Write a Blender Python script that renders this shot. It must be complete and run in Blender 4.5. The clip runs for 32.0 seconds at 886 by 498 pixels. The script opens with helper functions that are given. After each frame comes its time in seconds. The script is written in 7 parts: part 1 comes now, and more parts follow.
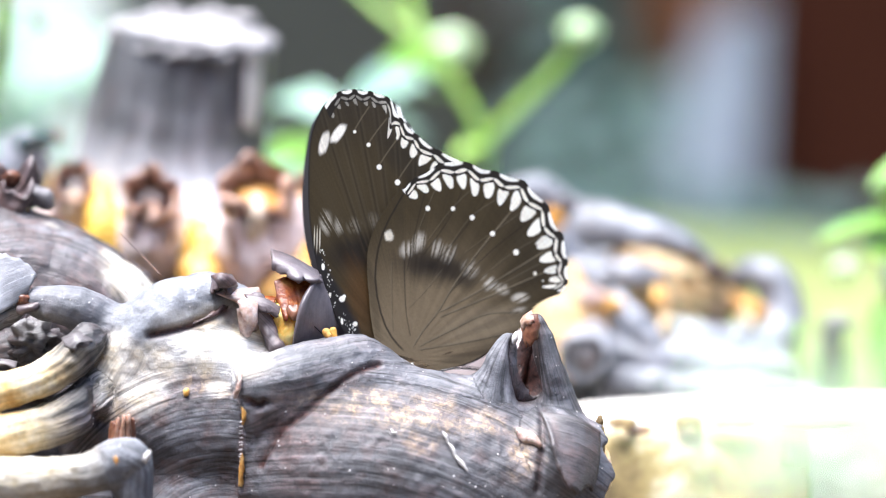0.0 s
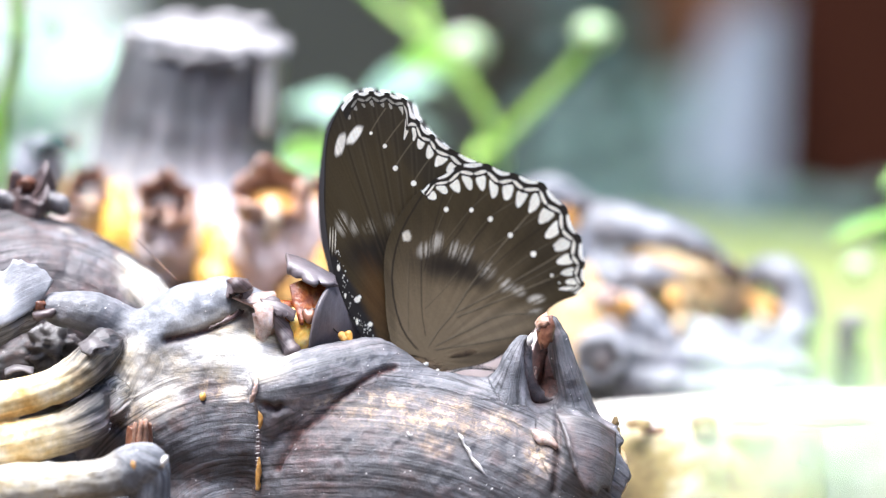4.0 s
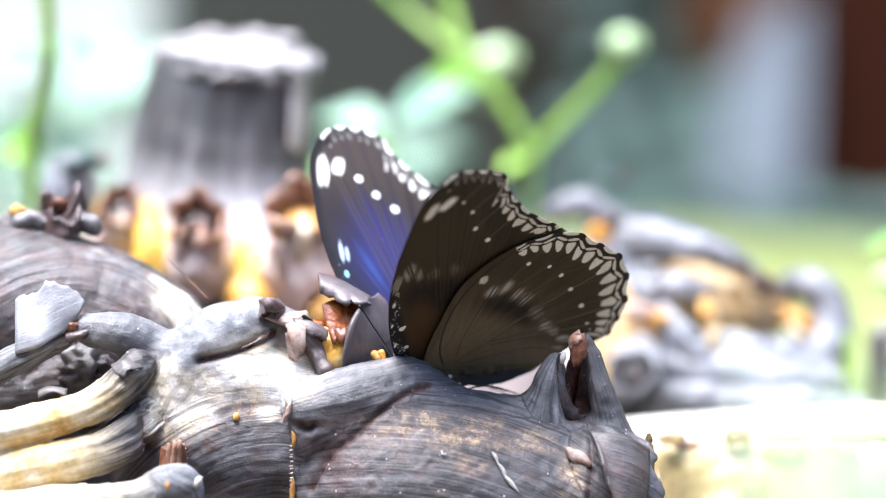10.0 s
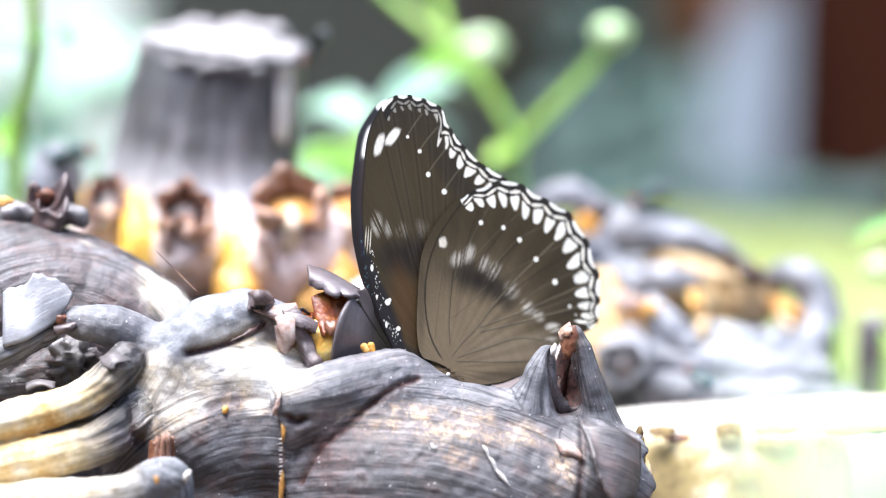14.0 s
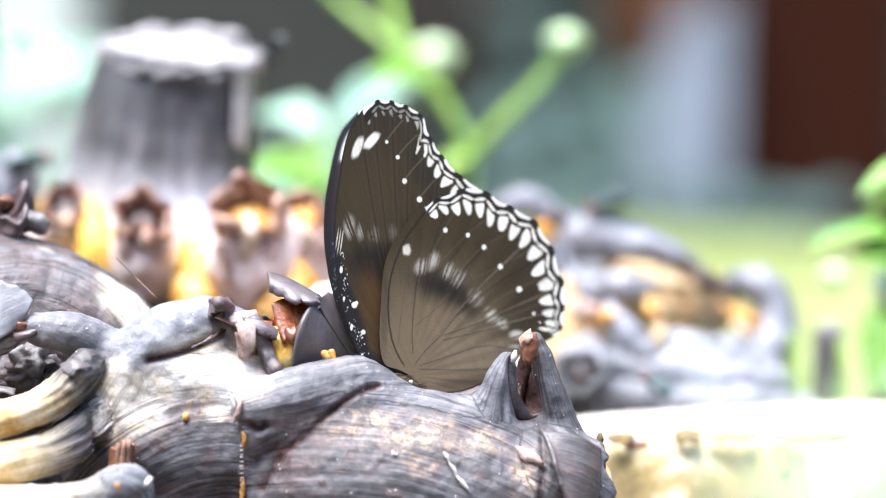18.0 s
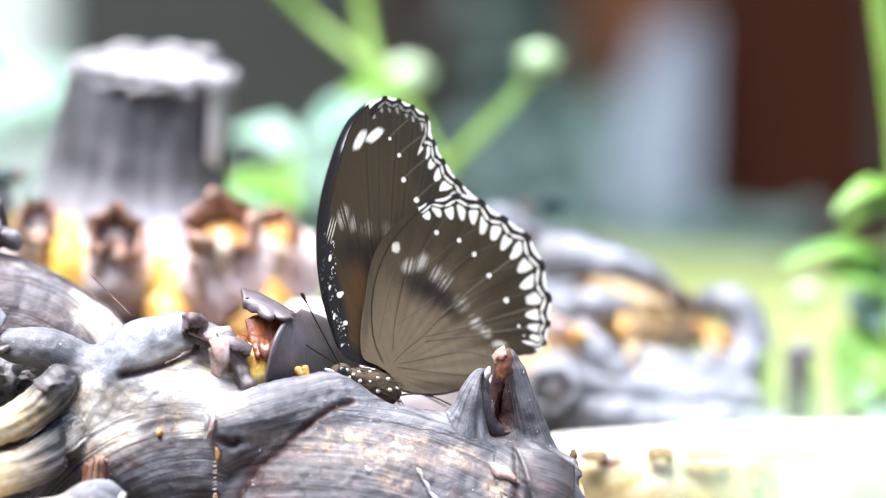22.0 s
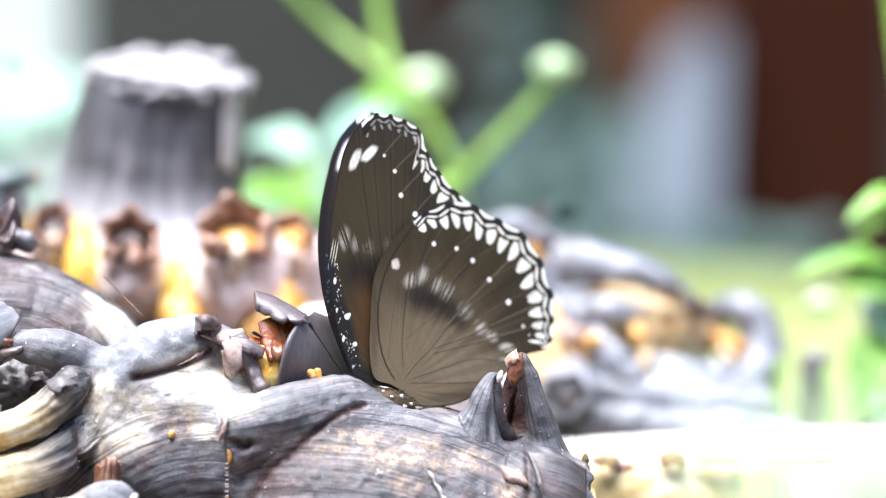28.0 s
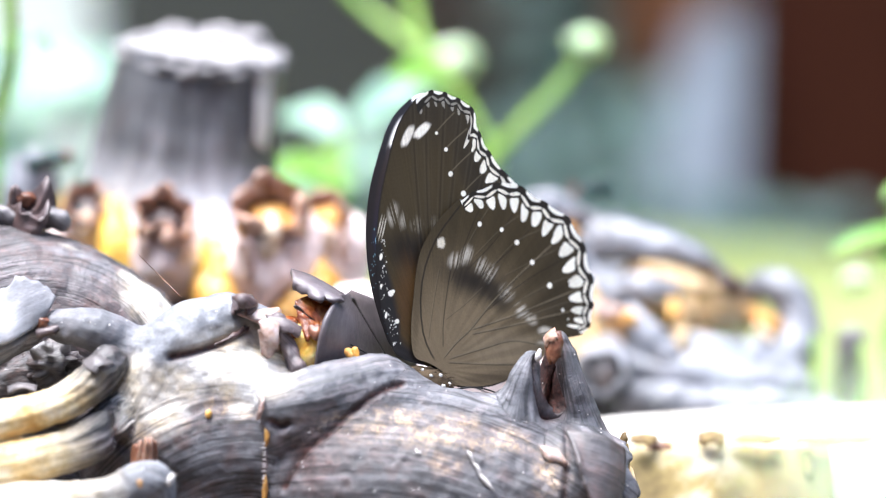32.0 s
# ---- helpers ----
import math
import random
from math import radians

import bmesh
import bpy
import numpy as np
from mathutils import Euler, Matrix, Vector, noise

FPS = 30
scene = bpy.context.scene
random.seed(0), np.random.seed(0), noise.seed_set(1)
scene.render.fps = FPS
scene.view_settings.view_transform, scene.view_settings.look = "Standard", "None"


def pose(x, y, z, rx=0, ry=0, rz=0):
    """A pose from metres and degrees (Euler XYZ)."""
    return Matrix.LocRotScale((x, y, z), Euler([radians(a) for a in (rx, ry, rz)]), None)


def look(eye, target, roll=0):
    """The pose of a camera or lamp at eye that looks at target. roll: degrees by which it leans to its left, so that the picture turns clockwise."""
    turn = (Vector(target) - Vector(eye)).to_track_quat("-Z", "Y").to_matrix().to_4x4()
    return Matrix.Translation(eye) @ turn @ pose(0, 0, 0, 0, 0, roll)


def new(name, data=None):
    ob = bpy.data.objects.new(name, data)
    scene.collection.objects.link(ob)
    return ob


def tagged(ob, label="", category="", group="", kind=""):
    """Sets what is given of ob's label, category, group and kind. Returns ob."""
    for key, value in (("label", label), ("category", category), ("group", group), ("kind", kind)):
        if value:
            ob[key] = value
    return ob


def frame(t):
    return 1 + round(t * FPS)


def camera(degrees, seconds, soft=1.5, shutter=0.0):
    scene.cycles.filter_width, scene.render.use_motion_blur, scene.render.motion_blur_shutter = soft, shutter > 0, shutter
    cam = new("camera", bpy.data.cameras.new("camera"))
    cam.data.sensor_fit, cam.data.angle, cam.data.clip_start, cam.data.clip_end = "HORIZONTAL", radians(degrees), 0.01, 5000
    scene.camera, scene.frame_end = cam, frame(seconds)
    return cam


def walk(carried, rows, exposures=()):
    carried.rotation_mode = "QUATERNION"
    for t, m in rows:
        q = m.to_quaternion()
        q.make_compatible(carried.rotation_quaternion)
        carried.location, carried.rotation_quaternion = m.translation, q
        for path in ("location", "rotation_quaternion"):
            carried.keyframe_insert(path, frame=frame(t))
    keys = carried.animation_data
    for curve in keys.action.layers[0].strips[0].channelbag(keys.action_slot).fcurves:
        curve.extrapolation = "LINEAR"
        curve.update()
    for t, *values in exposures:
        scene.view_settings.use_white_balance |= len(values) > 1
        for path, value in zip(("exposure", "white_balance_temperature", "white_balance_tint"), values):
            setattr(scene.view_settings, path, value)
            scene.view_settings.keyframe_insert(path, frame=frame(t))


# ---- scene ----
# ---------------------------------------------------------------- camera
cam = camera(9.6, 32.0, soft=1.1)
cam.data.dof.use_dof = True
cam.data.dof.focus_distance = 0.803
cam.data.dof.aperture_fstop = 7.0


def aim(x, y, z, yaw, pitch, roll):
    """A camera pose: place, turn to the left from +y, pitch up, lean."""
    return pose(x, y, z, 90 + pitch, 0, yaw) @ pose(0, 0, 0, 0, 0, roll)


PATH = [
    (0.0, 0.0278, -0.7989, 0.1393, -0.808, -4.824, 0.903),
    (0.5, 0.0277, -0.7990, 0.1400, -0.757, -4.855, 0.600),
    (1.0, 0.0295, -0.8004, 0.1406, -0.512, -4.899, 0.625),
    (1.5, 0.0344, -0.7994, 0.1409, -0.052, -5.013, 0.492),
    (2.0, 0.0377, -0.7992, 0.1410, 0.211, -5.040, 0.438),
    (2.5, 0.0374, -0.7994, 0.1405, 0.001, -4.874, 0.472),
    (4.5, 0.0268, -0.8026, 0.1408, -0.705, -4.884, 0.342),
    (5.0, 0.0288, -0.8045, 0.1419, -0.768, -4.902, 0.232),
    (5.5, 0.0259, -0.8058, 0.1416, -1.070, -4.821, 0.263),
    (6.0, 0.0259, -0.8071, 0.1432, -1.046, -4.904, 0.176),
    (6.5, 0.0222, -0.8059, 0.1443, -1.243, -4.932, 0.096),
    (7.0, 0.0233, -0.8029, 0.1440, -0.605, -4.836, 0.047),
    (7.5, 0.0261, -0.8021, 0.1419, -0.353, -4.832, 0.024),
    (8.0, 0.0263, -0.8009, 0.1447, -0.190, -5.098, -0.010),
    (8.5, 0.0277, -0.8002, 0.1465, 0.071, -5.075, -0.069),
    (9.0, 0.0283, -0.8000, 0.1461, 0.000, -5.000, 0.000),
    (9.5, 0.0289, -0.8009, 0.1453, -0.172, -4.994, -0.071),
    (10.0, 0.0283, -0.8004, 0.1458, -0.261, -5.050, -0.070),
    (10.5, 0.0236, -0.7994, 0.1444, -0.765, -5.018, -0.054),
    (11.0, 0.0190, -0.7981, 0.1442, -1.083, -5.164, 0.025),
    (11.5, 0.0186, -0.7975, 0.1443, -1.184, -5.247, 0.024),
    (12.0, 0.0203, -0.7974, 0.1449, -1.110, -5.299, 0.021),
    (12.5, 0.0255, -0.7970, 0.1466, -0.736, -5.405, -0.031),
    (13.0, 0.0281, -0.7957, 0.1468, -0.658, -5.326, -0.050),
    (13.5, 0.0252, -0.7950, 0.1459, -0.746, -5.267, -0.055),
    (14.0, 0.0249, -0.7963, 0.1475, -0.616, -5.283, -0.066),
    (14.5, 0.0228, -0.7968, 0.1467, -0.806, -5.197, -0.110),
    (16.5, 0.0186, -0.7954, 0.1464, -1.094, -5.044, -0.052),
    (17.0, 0.0228, -0.7975, 0.1477, -1.261, -5.075, 0.020),
    (17.5, 0.0207, -0.7975, 0.1454, -1.528, -4.950, -0.006),
    (18.0, 0.0192, -0.7964, 0.1466, -1.456, -5.144, 0.020),
    (18.5, 0.0159, -0.7950, 0.1471, -1.585, -5.178, 0.080),
    (19.0, 0.0155, -0.7951, 0.1474, -1.629, -4.970, 0.058),
    (19.5, 0.0170, -0.7963, 0.1466, -1.687, -4.888, 0.159),
    (20.0, 0.0167, -0.7961, 0.1458, -1.998, -4.862, 0.102),
    (20.5, 0.0176, -0.7964, 0.1462, -1.949, -4.874, 0.132),
    (21.0, 0.0182, -0.7969, 0.1458, -1.874, -4.806, 0.101),
    (21.5, 0.0175, -0.7964, 0.1455, -1.787, -4.780, 0.151),
    (22.0, 0.0179, -0.7968, 0.1443, -1.834, -4.799, 0.148),
    (22.5, 0.0193, -0.7967, 0.1456, -1.933, -4.960, 0.183),
    (23.0, 0.0198, -0.7980, 0.1449, -1.933, -4.922, 0.251),
    (23.5, 0.0195, -0.7990, 0.1442, -1.977, -4.758, 0.199),
    (24.0, 0.0177, -0.8000, 0.1419, -1.929, -4.591, 0.268),
    (24.5, 0.0171, -0.8006, 0.1431, -1.806, -4.766, 0.225),
    (25.0, 0.0168, -0.8004, 0.1437, -1.849, -4.758, 0.279),
    (25.5, 0.0145, -0.8015, 0.1417, -2.075, -4.541, 0.359),
    (27.5, 0.0170, -0.7993, 0.1422, -1.789, -4.328, 0.422),
    (28.0, 0.0201, -0.7978, 0.1415, -1.532, -4.555, 0.433),
    (28.5, 0.0222, -0.7973, 0.1432, -1.251, -4.738, 0.432),
    (29.0, 0.0200, -0.7968, 0.1436, -1.214, -4.663, 0.366),
    (29.5, 0.0196, -0.7972, 0.1435, -1.067, -4.542, 0.386),
    (30.0, 0.0214, -0.7962, 0.1440, -1.005, -4.692, 0.410),
    (30.5, 0.0196, -0.7959, 0.1440, -1.290, -4.839, 0.438),
    (31.0, 0.0188, -0.7953, 0.1440, -1.369, -4.873, 0.394),
    (31.5, 0.0171, -0.7939, 0.1439, -1.382, -4.893, 0.357),
    (32.0, 0.0152, -0.7932, 0.1415, -1.484, -4.822, 0.303),
]
walk(cam, [(t, aim(*row)) for t, *row in PATH], exposures=[(0.0, 1.66, 5950, 12), (32.0, 1.66, 5950, 12)])

# ---------------------------------------------------------------- light
world = bpy.data.worlds.new("sky")
scene.world = world
world.use_nodes = True
wn = world.node_tree
sky = wn.nodes.new("ShaderNodeTexSky")
sky.sky_type = "NISHITA"
sky.sun_disc = False
sky.sun_elevation = radians(76)
sky.sun_rotation = radians(-114)
sky.air_density = 1.0
sky.dust_density = 2.0
wn.links.new(sky.outputs[0], wn.nodes["Background"].inputs[0])
wn.nodes["Background"].inputs[1].default_value = 0.11
sun = new("sun", bpy.data.lights.new("sun", "SUN"))
sun.data.energy = 5.0
sun.data.angle = radians(50)
sun.data.color = (1.0, 0.96, 0.9)
sun.matrix_world = look((-0.22, -0.10, 1.0), (0, 0, 0))


# ---------------------------------------------------------------- materials
class Mat:
    """A node material with short ways to add nodes."""

    def __init__(self, name, rough=0.6, spec=0.5, metal=0.0):
        self.m = bpy.data.materials.new(name)
        self.m.use_nodes = True
        self.t = self.m.node_tree
        self.b = self.t.nodes["Principled BSDF"]
        self.b.inputs["Roughness"].default_value = rough
        self.b.inputs["Specular IOR Level"].default_value = spec
        self.b.inputs["Metallic"].default_value = metal

    def node(self, kind, **kw):
        n = self.t.nodes.new(kind)
        for k, v in kw.items():
            if k == "op":
                n.operation = v
            elif k == "blend":
                n.data_type, n.blend_type = "RGBA", v
        return n

    def link(self, a, b):
        self.t.links.new(a, b)

    def coord(self, kind="Object", scale=(1, 1, 1)):
        c = self.node("ShaderNodeTexCoord")
        mp = self.node("ShaderNodeMapping")
        mp.inputs["Scale"].default_value = scale
        self.link(c.outputs[kind], mp.inputs[0])
        return mp.outputs[0]

    def noise(self, vec, scale, detail=4.0, rough=0.6, distort=0.0):
        n = self.node("ShaderNodeTexNoise")
        n.inputs["Scale"].default_value = scale
        n.inputs["Detail"].default_value = detail
        n.inputs["Roughness"].default_value = rough
        n.inputs["Distortion"].default_value = distort
        self.link(vec, n.inputs["Vector"])
        return n.outputs["Fac"]

    def ramp(self, fac, *stops):
        r = self.node("ShaderNodeValToRGB")
        e = r.color_ramp.elements
        while len(e) < len(stops):
            e.new(0.5)
        for el, (p, c) in zip(e, stops):
            el.position = p
            el.color = (*c, 1) if len(c) == 3 else c
        self.link(fac, r.inputs[0])
        return r.outputs[0]

    def mix(self, fac, a, b, blend="MIX"):
        n = self.node("ShaderNodeMix", blend=blend)
        for sock, v in ((n.inputs[0], fac), (n.inputs[6], a), (n.inputs[7], b)):
            if isinstance(v, (int, float)):
                sock.default_value = v
            elif isinstance(v, tuple):
                sock.default_value = (*v, 1)
            else:
                self.link(v, sock)
        return n.outputs[2]

    def attr(self, name):
        n = self.node("ShaderNodeAttribute")
        n.attribute_name = name
        return n

    def color(self, v):
        if isinstance(v, tuple):
            self.b.inputs["Base Color"].default_value = (*v, 1)
        else:
            self.link(v, self.b.inputs["Base Color"])
        return self

    def bump(self, fac, strength=0.5, dist=0.0005):
        n = self.node("ShaderNodeBump")
        n.inputs["Strength"].default_value = strength
        n.inputs["Distance"].default_value = dist
        self.link(fac, n.inputs["Height"])
        self.link(n.outputs[0], self.b.inputs["Normal"])
        return self


def bw(v):
    return (v, v, v)


def skin(name, dark, mid, light, ochre, ochre_from=0.56, fibre=1.0, rough=0.38, seed=0.0, warm=0.3, turn=None):
    """Dry plant skin: fibres along the piece, mottled at two scales, with straw-coloured patches.
    turn: (from, to, colour a, colour b), another colour before a length along the piece that fades into the skin."""
    k = Mat(name, rough, 0.55)
    ob = k.coord("Object")
    f = k.noise(k.coord("UV", (130, 3000, 1)), 1.0, 3, 0.65, 0.5)
    f2 = k.noise(k.coord("UV", (55, 800, 1)), 1.0, 4, 0.6, 0.8)
    f3 = k.noise(k.coord("UV", (40, 230, 1)), 1.0, 3, 0.6, 0.6)
    big = k.noise(ob, 62 + seed, 4, 0.55)
    fine = k.noise(ob, 900, 4, 0.75)
    base = k.ramp(big, (0.3, dark), (0.5, mid), (0.72, light))
    base = k.mix(k.ramp(k.noise(ob, 95 + seed * 2, 5, 0.65), (0.5, bw(0)), (0.62, bw(warm))), base, (0.17, 0.075, 0.05))
    straw = k.ramp(k.noise(ob, 48 + seed * 1.7, 6, 0.72, 0.5), (ochre_from, bw(0)), (ochre_from + 0.08, bw(1)))
    base = k.mix(straw, base, ochre)
    if turn:
        sep = k.node("ShaderNodeSeparateXYZ")
        k.link(k.coord("UV"), sep.inputs[0])
        add = k.node("ShaderNodeMath", op="MULTIPLY_ADD")
        k.link(f2, add.inputs[0])
        add.inputs[1].default_value = 0.010
        k.link(sep.outputs["X"], add.inputs[2])
        up = k.node("ShaderNodeMapRange")
        up.inputs["From Min"].default_value, up.inputs["From Max"].default_value = turn[0] + 0.005, turn[1] + 0.005
        k.link(add.outputs[0], up.inputs["Value"])
        base = k.mix(up.outputs[0], k.ramp(k.noise(ob, 120, 3, 0.55), (0.36, turn[2]), (0.58, turn[3])), base)
    lines = k.ramp(f, (0.36, bw(0.3)), (0.48, bw(0.95)), (0.7, bw(1.25)))
    base = k.mix(0.7 * fibre, base, lines, "MULTIPLY")
    base = k.mix(0.65 * fibre, base, k.ramp(f2, (0.36, bw(0.4)), (0.56, bw(1.15))), "MULTIPLY")
    base = k.mix(0.6, base, k.ramp(f3, (0.35, bw(0.6)), (0.62, bw(1.2))), "MULTIPLY")
    base = k.mix(0.4, base, k.ramp(fine, (0.3, bw(0.45)), (0.65, bw(1.2))), "MULTIPLY")
    k.color(base)
    h = k.mix(0.4, k.mix(0.5, f, f2), fine)
    k.bump(h, 0.75 * (0.35 + 0.65 * fibre), 0.0005)
    rr = k.node("ShaderNodeMapRange")
    rr.inputs["To Min"].default_value, rr.inputs["To Max"].default_value = rough - 0.1, rough + 0.22
    k.link(k.noise(ob, 240, 4), rr.inputs["Value"])
    k.link(rr.outputs[0], k.b.inputs["Roughness"])
    return k.m


M = {}
M["skin"] = skin("grey_brown_rhizome_skin", (0.07, 0.06, 0.06), (0.145, 0.122, 0.118), (0.26, 0.238, 0.24), (0.48, 0.35, 0.22), 0.58)
M["scale"] = skin("grey_dry_leaf_scale", (0.13, 0.12, 0.122), (0.225, 0.21, 0.215), (0.33, 0.32, 0.33), (0.36, 0.27, 0.2), 0.68, 0.4, seed=5, warm=0.15)
M["flap"] = skin("smooth_grey_sheath", (0.15, 0.155, 0.172), (0.215, 0.221, 0.243), (0.285, 0.291, 0.317), (0.32, 0.28, 0.25), 0.72, 0.25, seed=9, warm=0.06)
M["fold"] = skin("folded_grey_brown_scale", (0.065, 0.057, 0.057), (0.125, 0.113, 0.115), (0.2, 0.19, 0.196), (0.24, 0.15, 0.1), 0.64, 1.0, seed=17, warm=0.3)
M["scale_dark"] = skin("dark_purple_brown_scale", (0.05, 0.036, 0.038), (0.1, 0.075, 0.078), (0.17, 0.14, 0.15), (0.2, 0.08, 0.04), 0.66, 0.8, seed=8)
M["root_grey"] = skin("ridged_grey_root_skin", (0.06, 0.053, 0.055), (0.14, 0.125, 0.125), (0.33, 0.31, 0.3), (0.5, 0.38, 0.18), 0.6, 1.0, seed=21, warm=0.1)
M["stump"] = skin("weathered_grey_stem_bark", (0.062, 0.062, 0.066), (0.125, 0.126, 0.135), (0.24, 0.245, 0.265), (0.26, 0.21, 0.19), 0.68, 1.0, seed=30, warm=0.12, turn=(0.0165, 0.027, (0.56, 0.56, 0.60), (0.70, 0.71, 0.75)))
M["lobe"] = skin("slate_grey_rhizome_skin", (0.10, 0.104, 0.118), (0.22, 0.228, 0.258), (0.40, 0.41, 0.45), (0.42, 0.34, 0.28), 0.72, 0.5, seed=40, warm=0.08)
M["bract"] = skin("purple_grey_bract", (0.075, 0.062, 0.068), (0.125, 0.106, 0.116), (0.19, 0.168, 0.182), (0.16, 0.09, 0.06), 0.66, 0.2, seed=14, warm=0.15)


def flesh(name, a, b, c, rough=0.4, scale=260, sub=0.15):
    k = Mat(name, rough, 0.5)
    ob = k.coord("Object")
    n = k.noise(ob, scale, 5, 0.65, 0.4)
    base = k.ramp(n, (0.3, a), (0.5, b), (0.7, c))
    k.color(k.mix(0.4, base, k.ramp(k.noise(ob, scale * 5, 3), (0.3, bw(0.5)), (0.7, bw(1.2))), "MULTIPLY"))
    k.bump(n, 0.6, 0.0006)
    k.b.inputs["Subsurface Weight"].default_value = sub
    k.b.inputs["Subsurface Radius"].default_value = (0.002, 0.0009, 0.0004)
    return k.m


M["pale"] = flesh("pale_pinkish_stem_skin", (0.52, 0.38, 0.34), (0.72, 0.59, 0.56), (0.83, 0.75, 0.72), 0.5, 120, 0.0)
M["rim"] = flesh("torn_brown_rim", (0.10, 0.045, 0.03), (0.35, 0.19, 0.125), (0.62, 0.47, 0.40), 0.5, 300)
M["orange"] = flesh("wet_orange_root_flesh", (0.3, 0.1, 0.012), (0.6, 0.29, 0.045), (0.78, 0.52, 0.18))
M["amber"] = flesh("amber_fibre_flesh", (0.24, 0.095, 0.02), (0.50, 0.25, 0.055), (0.66, 0.42, 0.16), 0.7)
M["brown"] = flesh("dark_red_brown_rot", (0.045, 0.018, 0.011), (0.16, 0.06, 0.032), (0.34, 0.17, 0.1), 0.35)
M["yolk"] = flesh("wet_yellow_inner_flesh", (0.66, 0.30, 0.03), (0.88, 0.56, 0.12), (0.92, 0.76, 0.36), 0.22, 330, 0.3)
# near-black colour that stands in for the shade inside hollows and splits
M["hollow_shade"] = flesh("dark_hollow_shade", (0.015, 0.008, 0.007), (0.04, 0.02, 0.018), (0.09, 0.05, 0.045), 0.4, 400, 0.0)
M["jelly"] = flesh("translucent_red_brown_plate", (0.07, 0.014, 0.005), (0.24, 0.06, 0.012), (0.50, 0.20, 0.05), 0.2, 420, 0.3)
M["moss_crust"] = flesh("brown_mossy_crust", (0.08, 0.05, 0.02), (0.2, 0.13, 0.05), (0.3, 0.22, 0.08), 0.8, 700, 0.0)
M["tan"] = flesh("tan_cut_flesh", (0.40, 0.23, 0.09), (0.66, 0.46, 0.23), (0.80, 0.67, 0.46), 0.6)
M["beige"] = flesh("pale_beige_fibre_flesh", (0.42, 0.28, 0.16), (0.62, 0.48, 0.34), (0.74, 0.64, 0.52), 0.6, 300, 0.1)
M["film"] = flesh("peeling_pinkish_membrane", (0.3, 0.16, 0.11), (0.5, 0.36, 0.31), (0.62, 0.53, 0.5), 0.35, 500)
M["cut"] = flesh("dry_white_cut_fibre", (0.36, 0.33, 0.31), (0.56, 0.53, 0.51), (0.72, 0.69, 0.67), 0.8, 320, 0.0)
M["cut_face"] = flesh("weathered_cut_fibre", (0.15, 0.14, 0.14), (0.29, 0.275, 0.28), (0.52, 0.51, 0.52), 0.85, 190, 0.0)
M["gold"] = flesh("golden_root_flesh", (0.46, 0.23, 0.02), (0.70, 0.42, 0.06), (0.82, 0.60, 0.20), 0.45)
M["wood"] = flesh("bleached_pale_timber", (0.22, 0.18, 0.12), (0.46, 0.42, 0.36), (0.66, 0.64, 0.60), 0.7, 60, 0.0)
M["timber_core"] = flesh("yellow_barked_timber", (0.12, 0.08, 0.045), (0.36, 0.27, 0.10), (0.66, 0.60, 0.44), 0.8, 85, 0.0)


def leafmat(name, a, b, trans=0.35, rough=0.45):
    k = Mat(name, rough, 0.5)
    ob = k.coord("Object")
    n = k.noise(ob, 70, 4, 0.6)
    uv = k.coord("UV", (900, 60, 1))
    base = k.ramp(n, (0.3, a), (0.7, b))
    k.color(k.mix(0.25, base, k.ramp(k.noise(uv, 1.0, 2), (0.35, bw(0.6)), (0.65, bw(1.2))), "MULTIPLY"))
    k.bump(k.noise(ob, 500, 3), 0.3, 0.0004)
    k.b.inputs["Subsurface Weight"].default_value = trans
    k.b.inputs["Subsurface Radius"].default_value = (0.002, 0.004, 0.001)
    return k.m


M["leaf"] = leafmat("fresh_green_leaf", (0.1, 0.24, 0.03), (0.22, 0.42, 0.06))
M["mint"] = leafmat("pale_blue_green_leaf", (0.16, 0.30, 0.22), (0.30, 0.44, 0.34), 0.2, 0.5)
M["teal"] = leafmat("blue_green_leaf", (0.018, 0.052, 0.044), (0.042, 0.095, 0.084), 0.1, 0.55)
M["stem"] = leafmat("yellow_green_stem", (0.18, 0.33, 0.05), (0.32, 0.5, 0.1), 0.4)
M["bud"] = leafmat("pale_green_flower_bud", (0.4, 0.56, 0.3), (0.62, 0.75, 0.5), 0.3)


def plain(name, a, b, scale, rough=0.7, spec=0.4, bumpd=0.002, stretch=(1, 1, 1)):
    k = Mat(name, rough, spec)
    ob = k.coord("Object", stretch)
    n = k.noise(ob, scale, 5, 0.6)
    k.color(k.mix(0.4, k.ramp(n, (0.3, a), (0.7, b)), k.ramp(k.noise(ob, scale * 8, 3), (0.3, bw(0.6)), (0.7, bw(1.15))), "MULTIPLY"))
    k.bump(n, 0.4, bumpd)
    return k.m


M["plaster"] = plain("grey_plaster", (0.048, 0.048, 0.046), (0.066, 0.067, 0.063), 3)
M["redwood"] = plain("red_brown_stained_wood", (0.036, 0.0090, 0.0045), (0.048, 0.013, 0.0065), 14, 0.8, 0.1, stretch=(3, 3, 0.4))
M["orangewood"] = plain("orange_brown_wood", (0.12, 0.04, 0.015), (0.19, 0.07, 0.026), 14, 0.6, stretch=(3, 3, 0.4))
M["lilac"] = plain("whitewashed_board", (0.18, 0.21, 0.26), (0.26, 0.29, 0.345), 8, 0.6)
M["white"] = plain("white_painted_board", (0.74, 0.76, 0.78), (0.84, 0.85, 0.86), 5, 0.5)


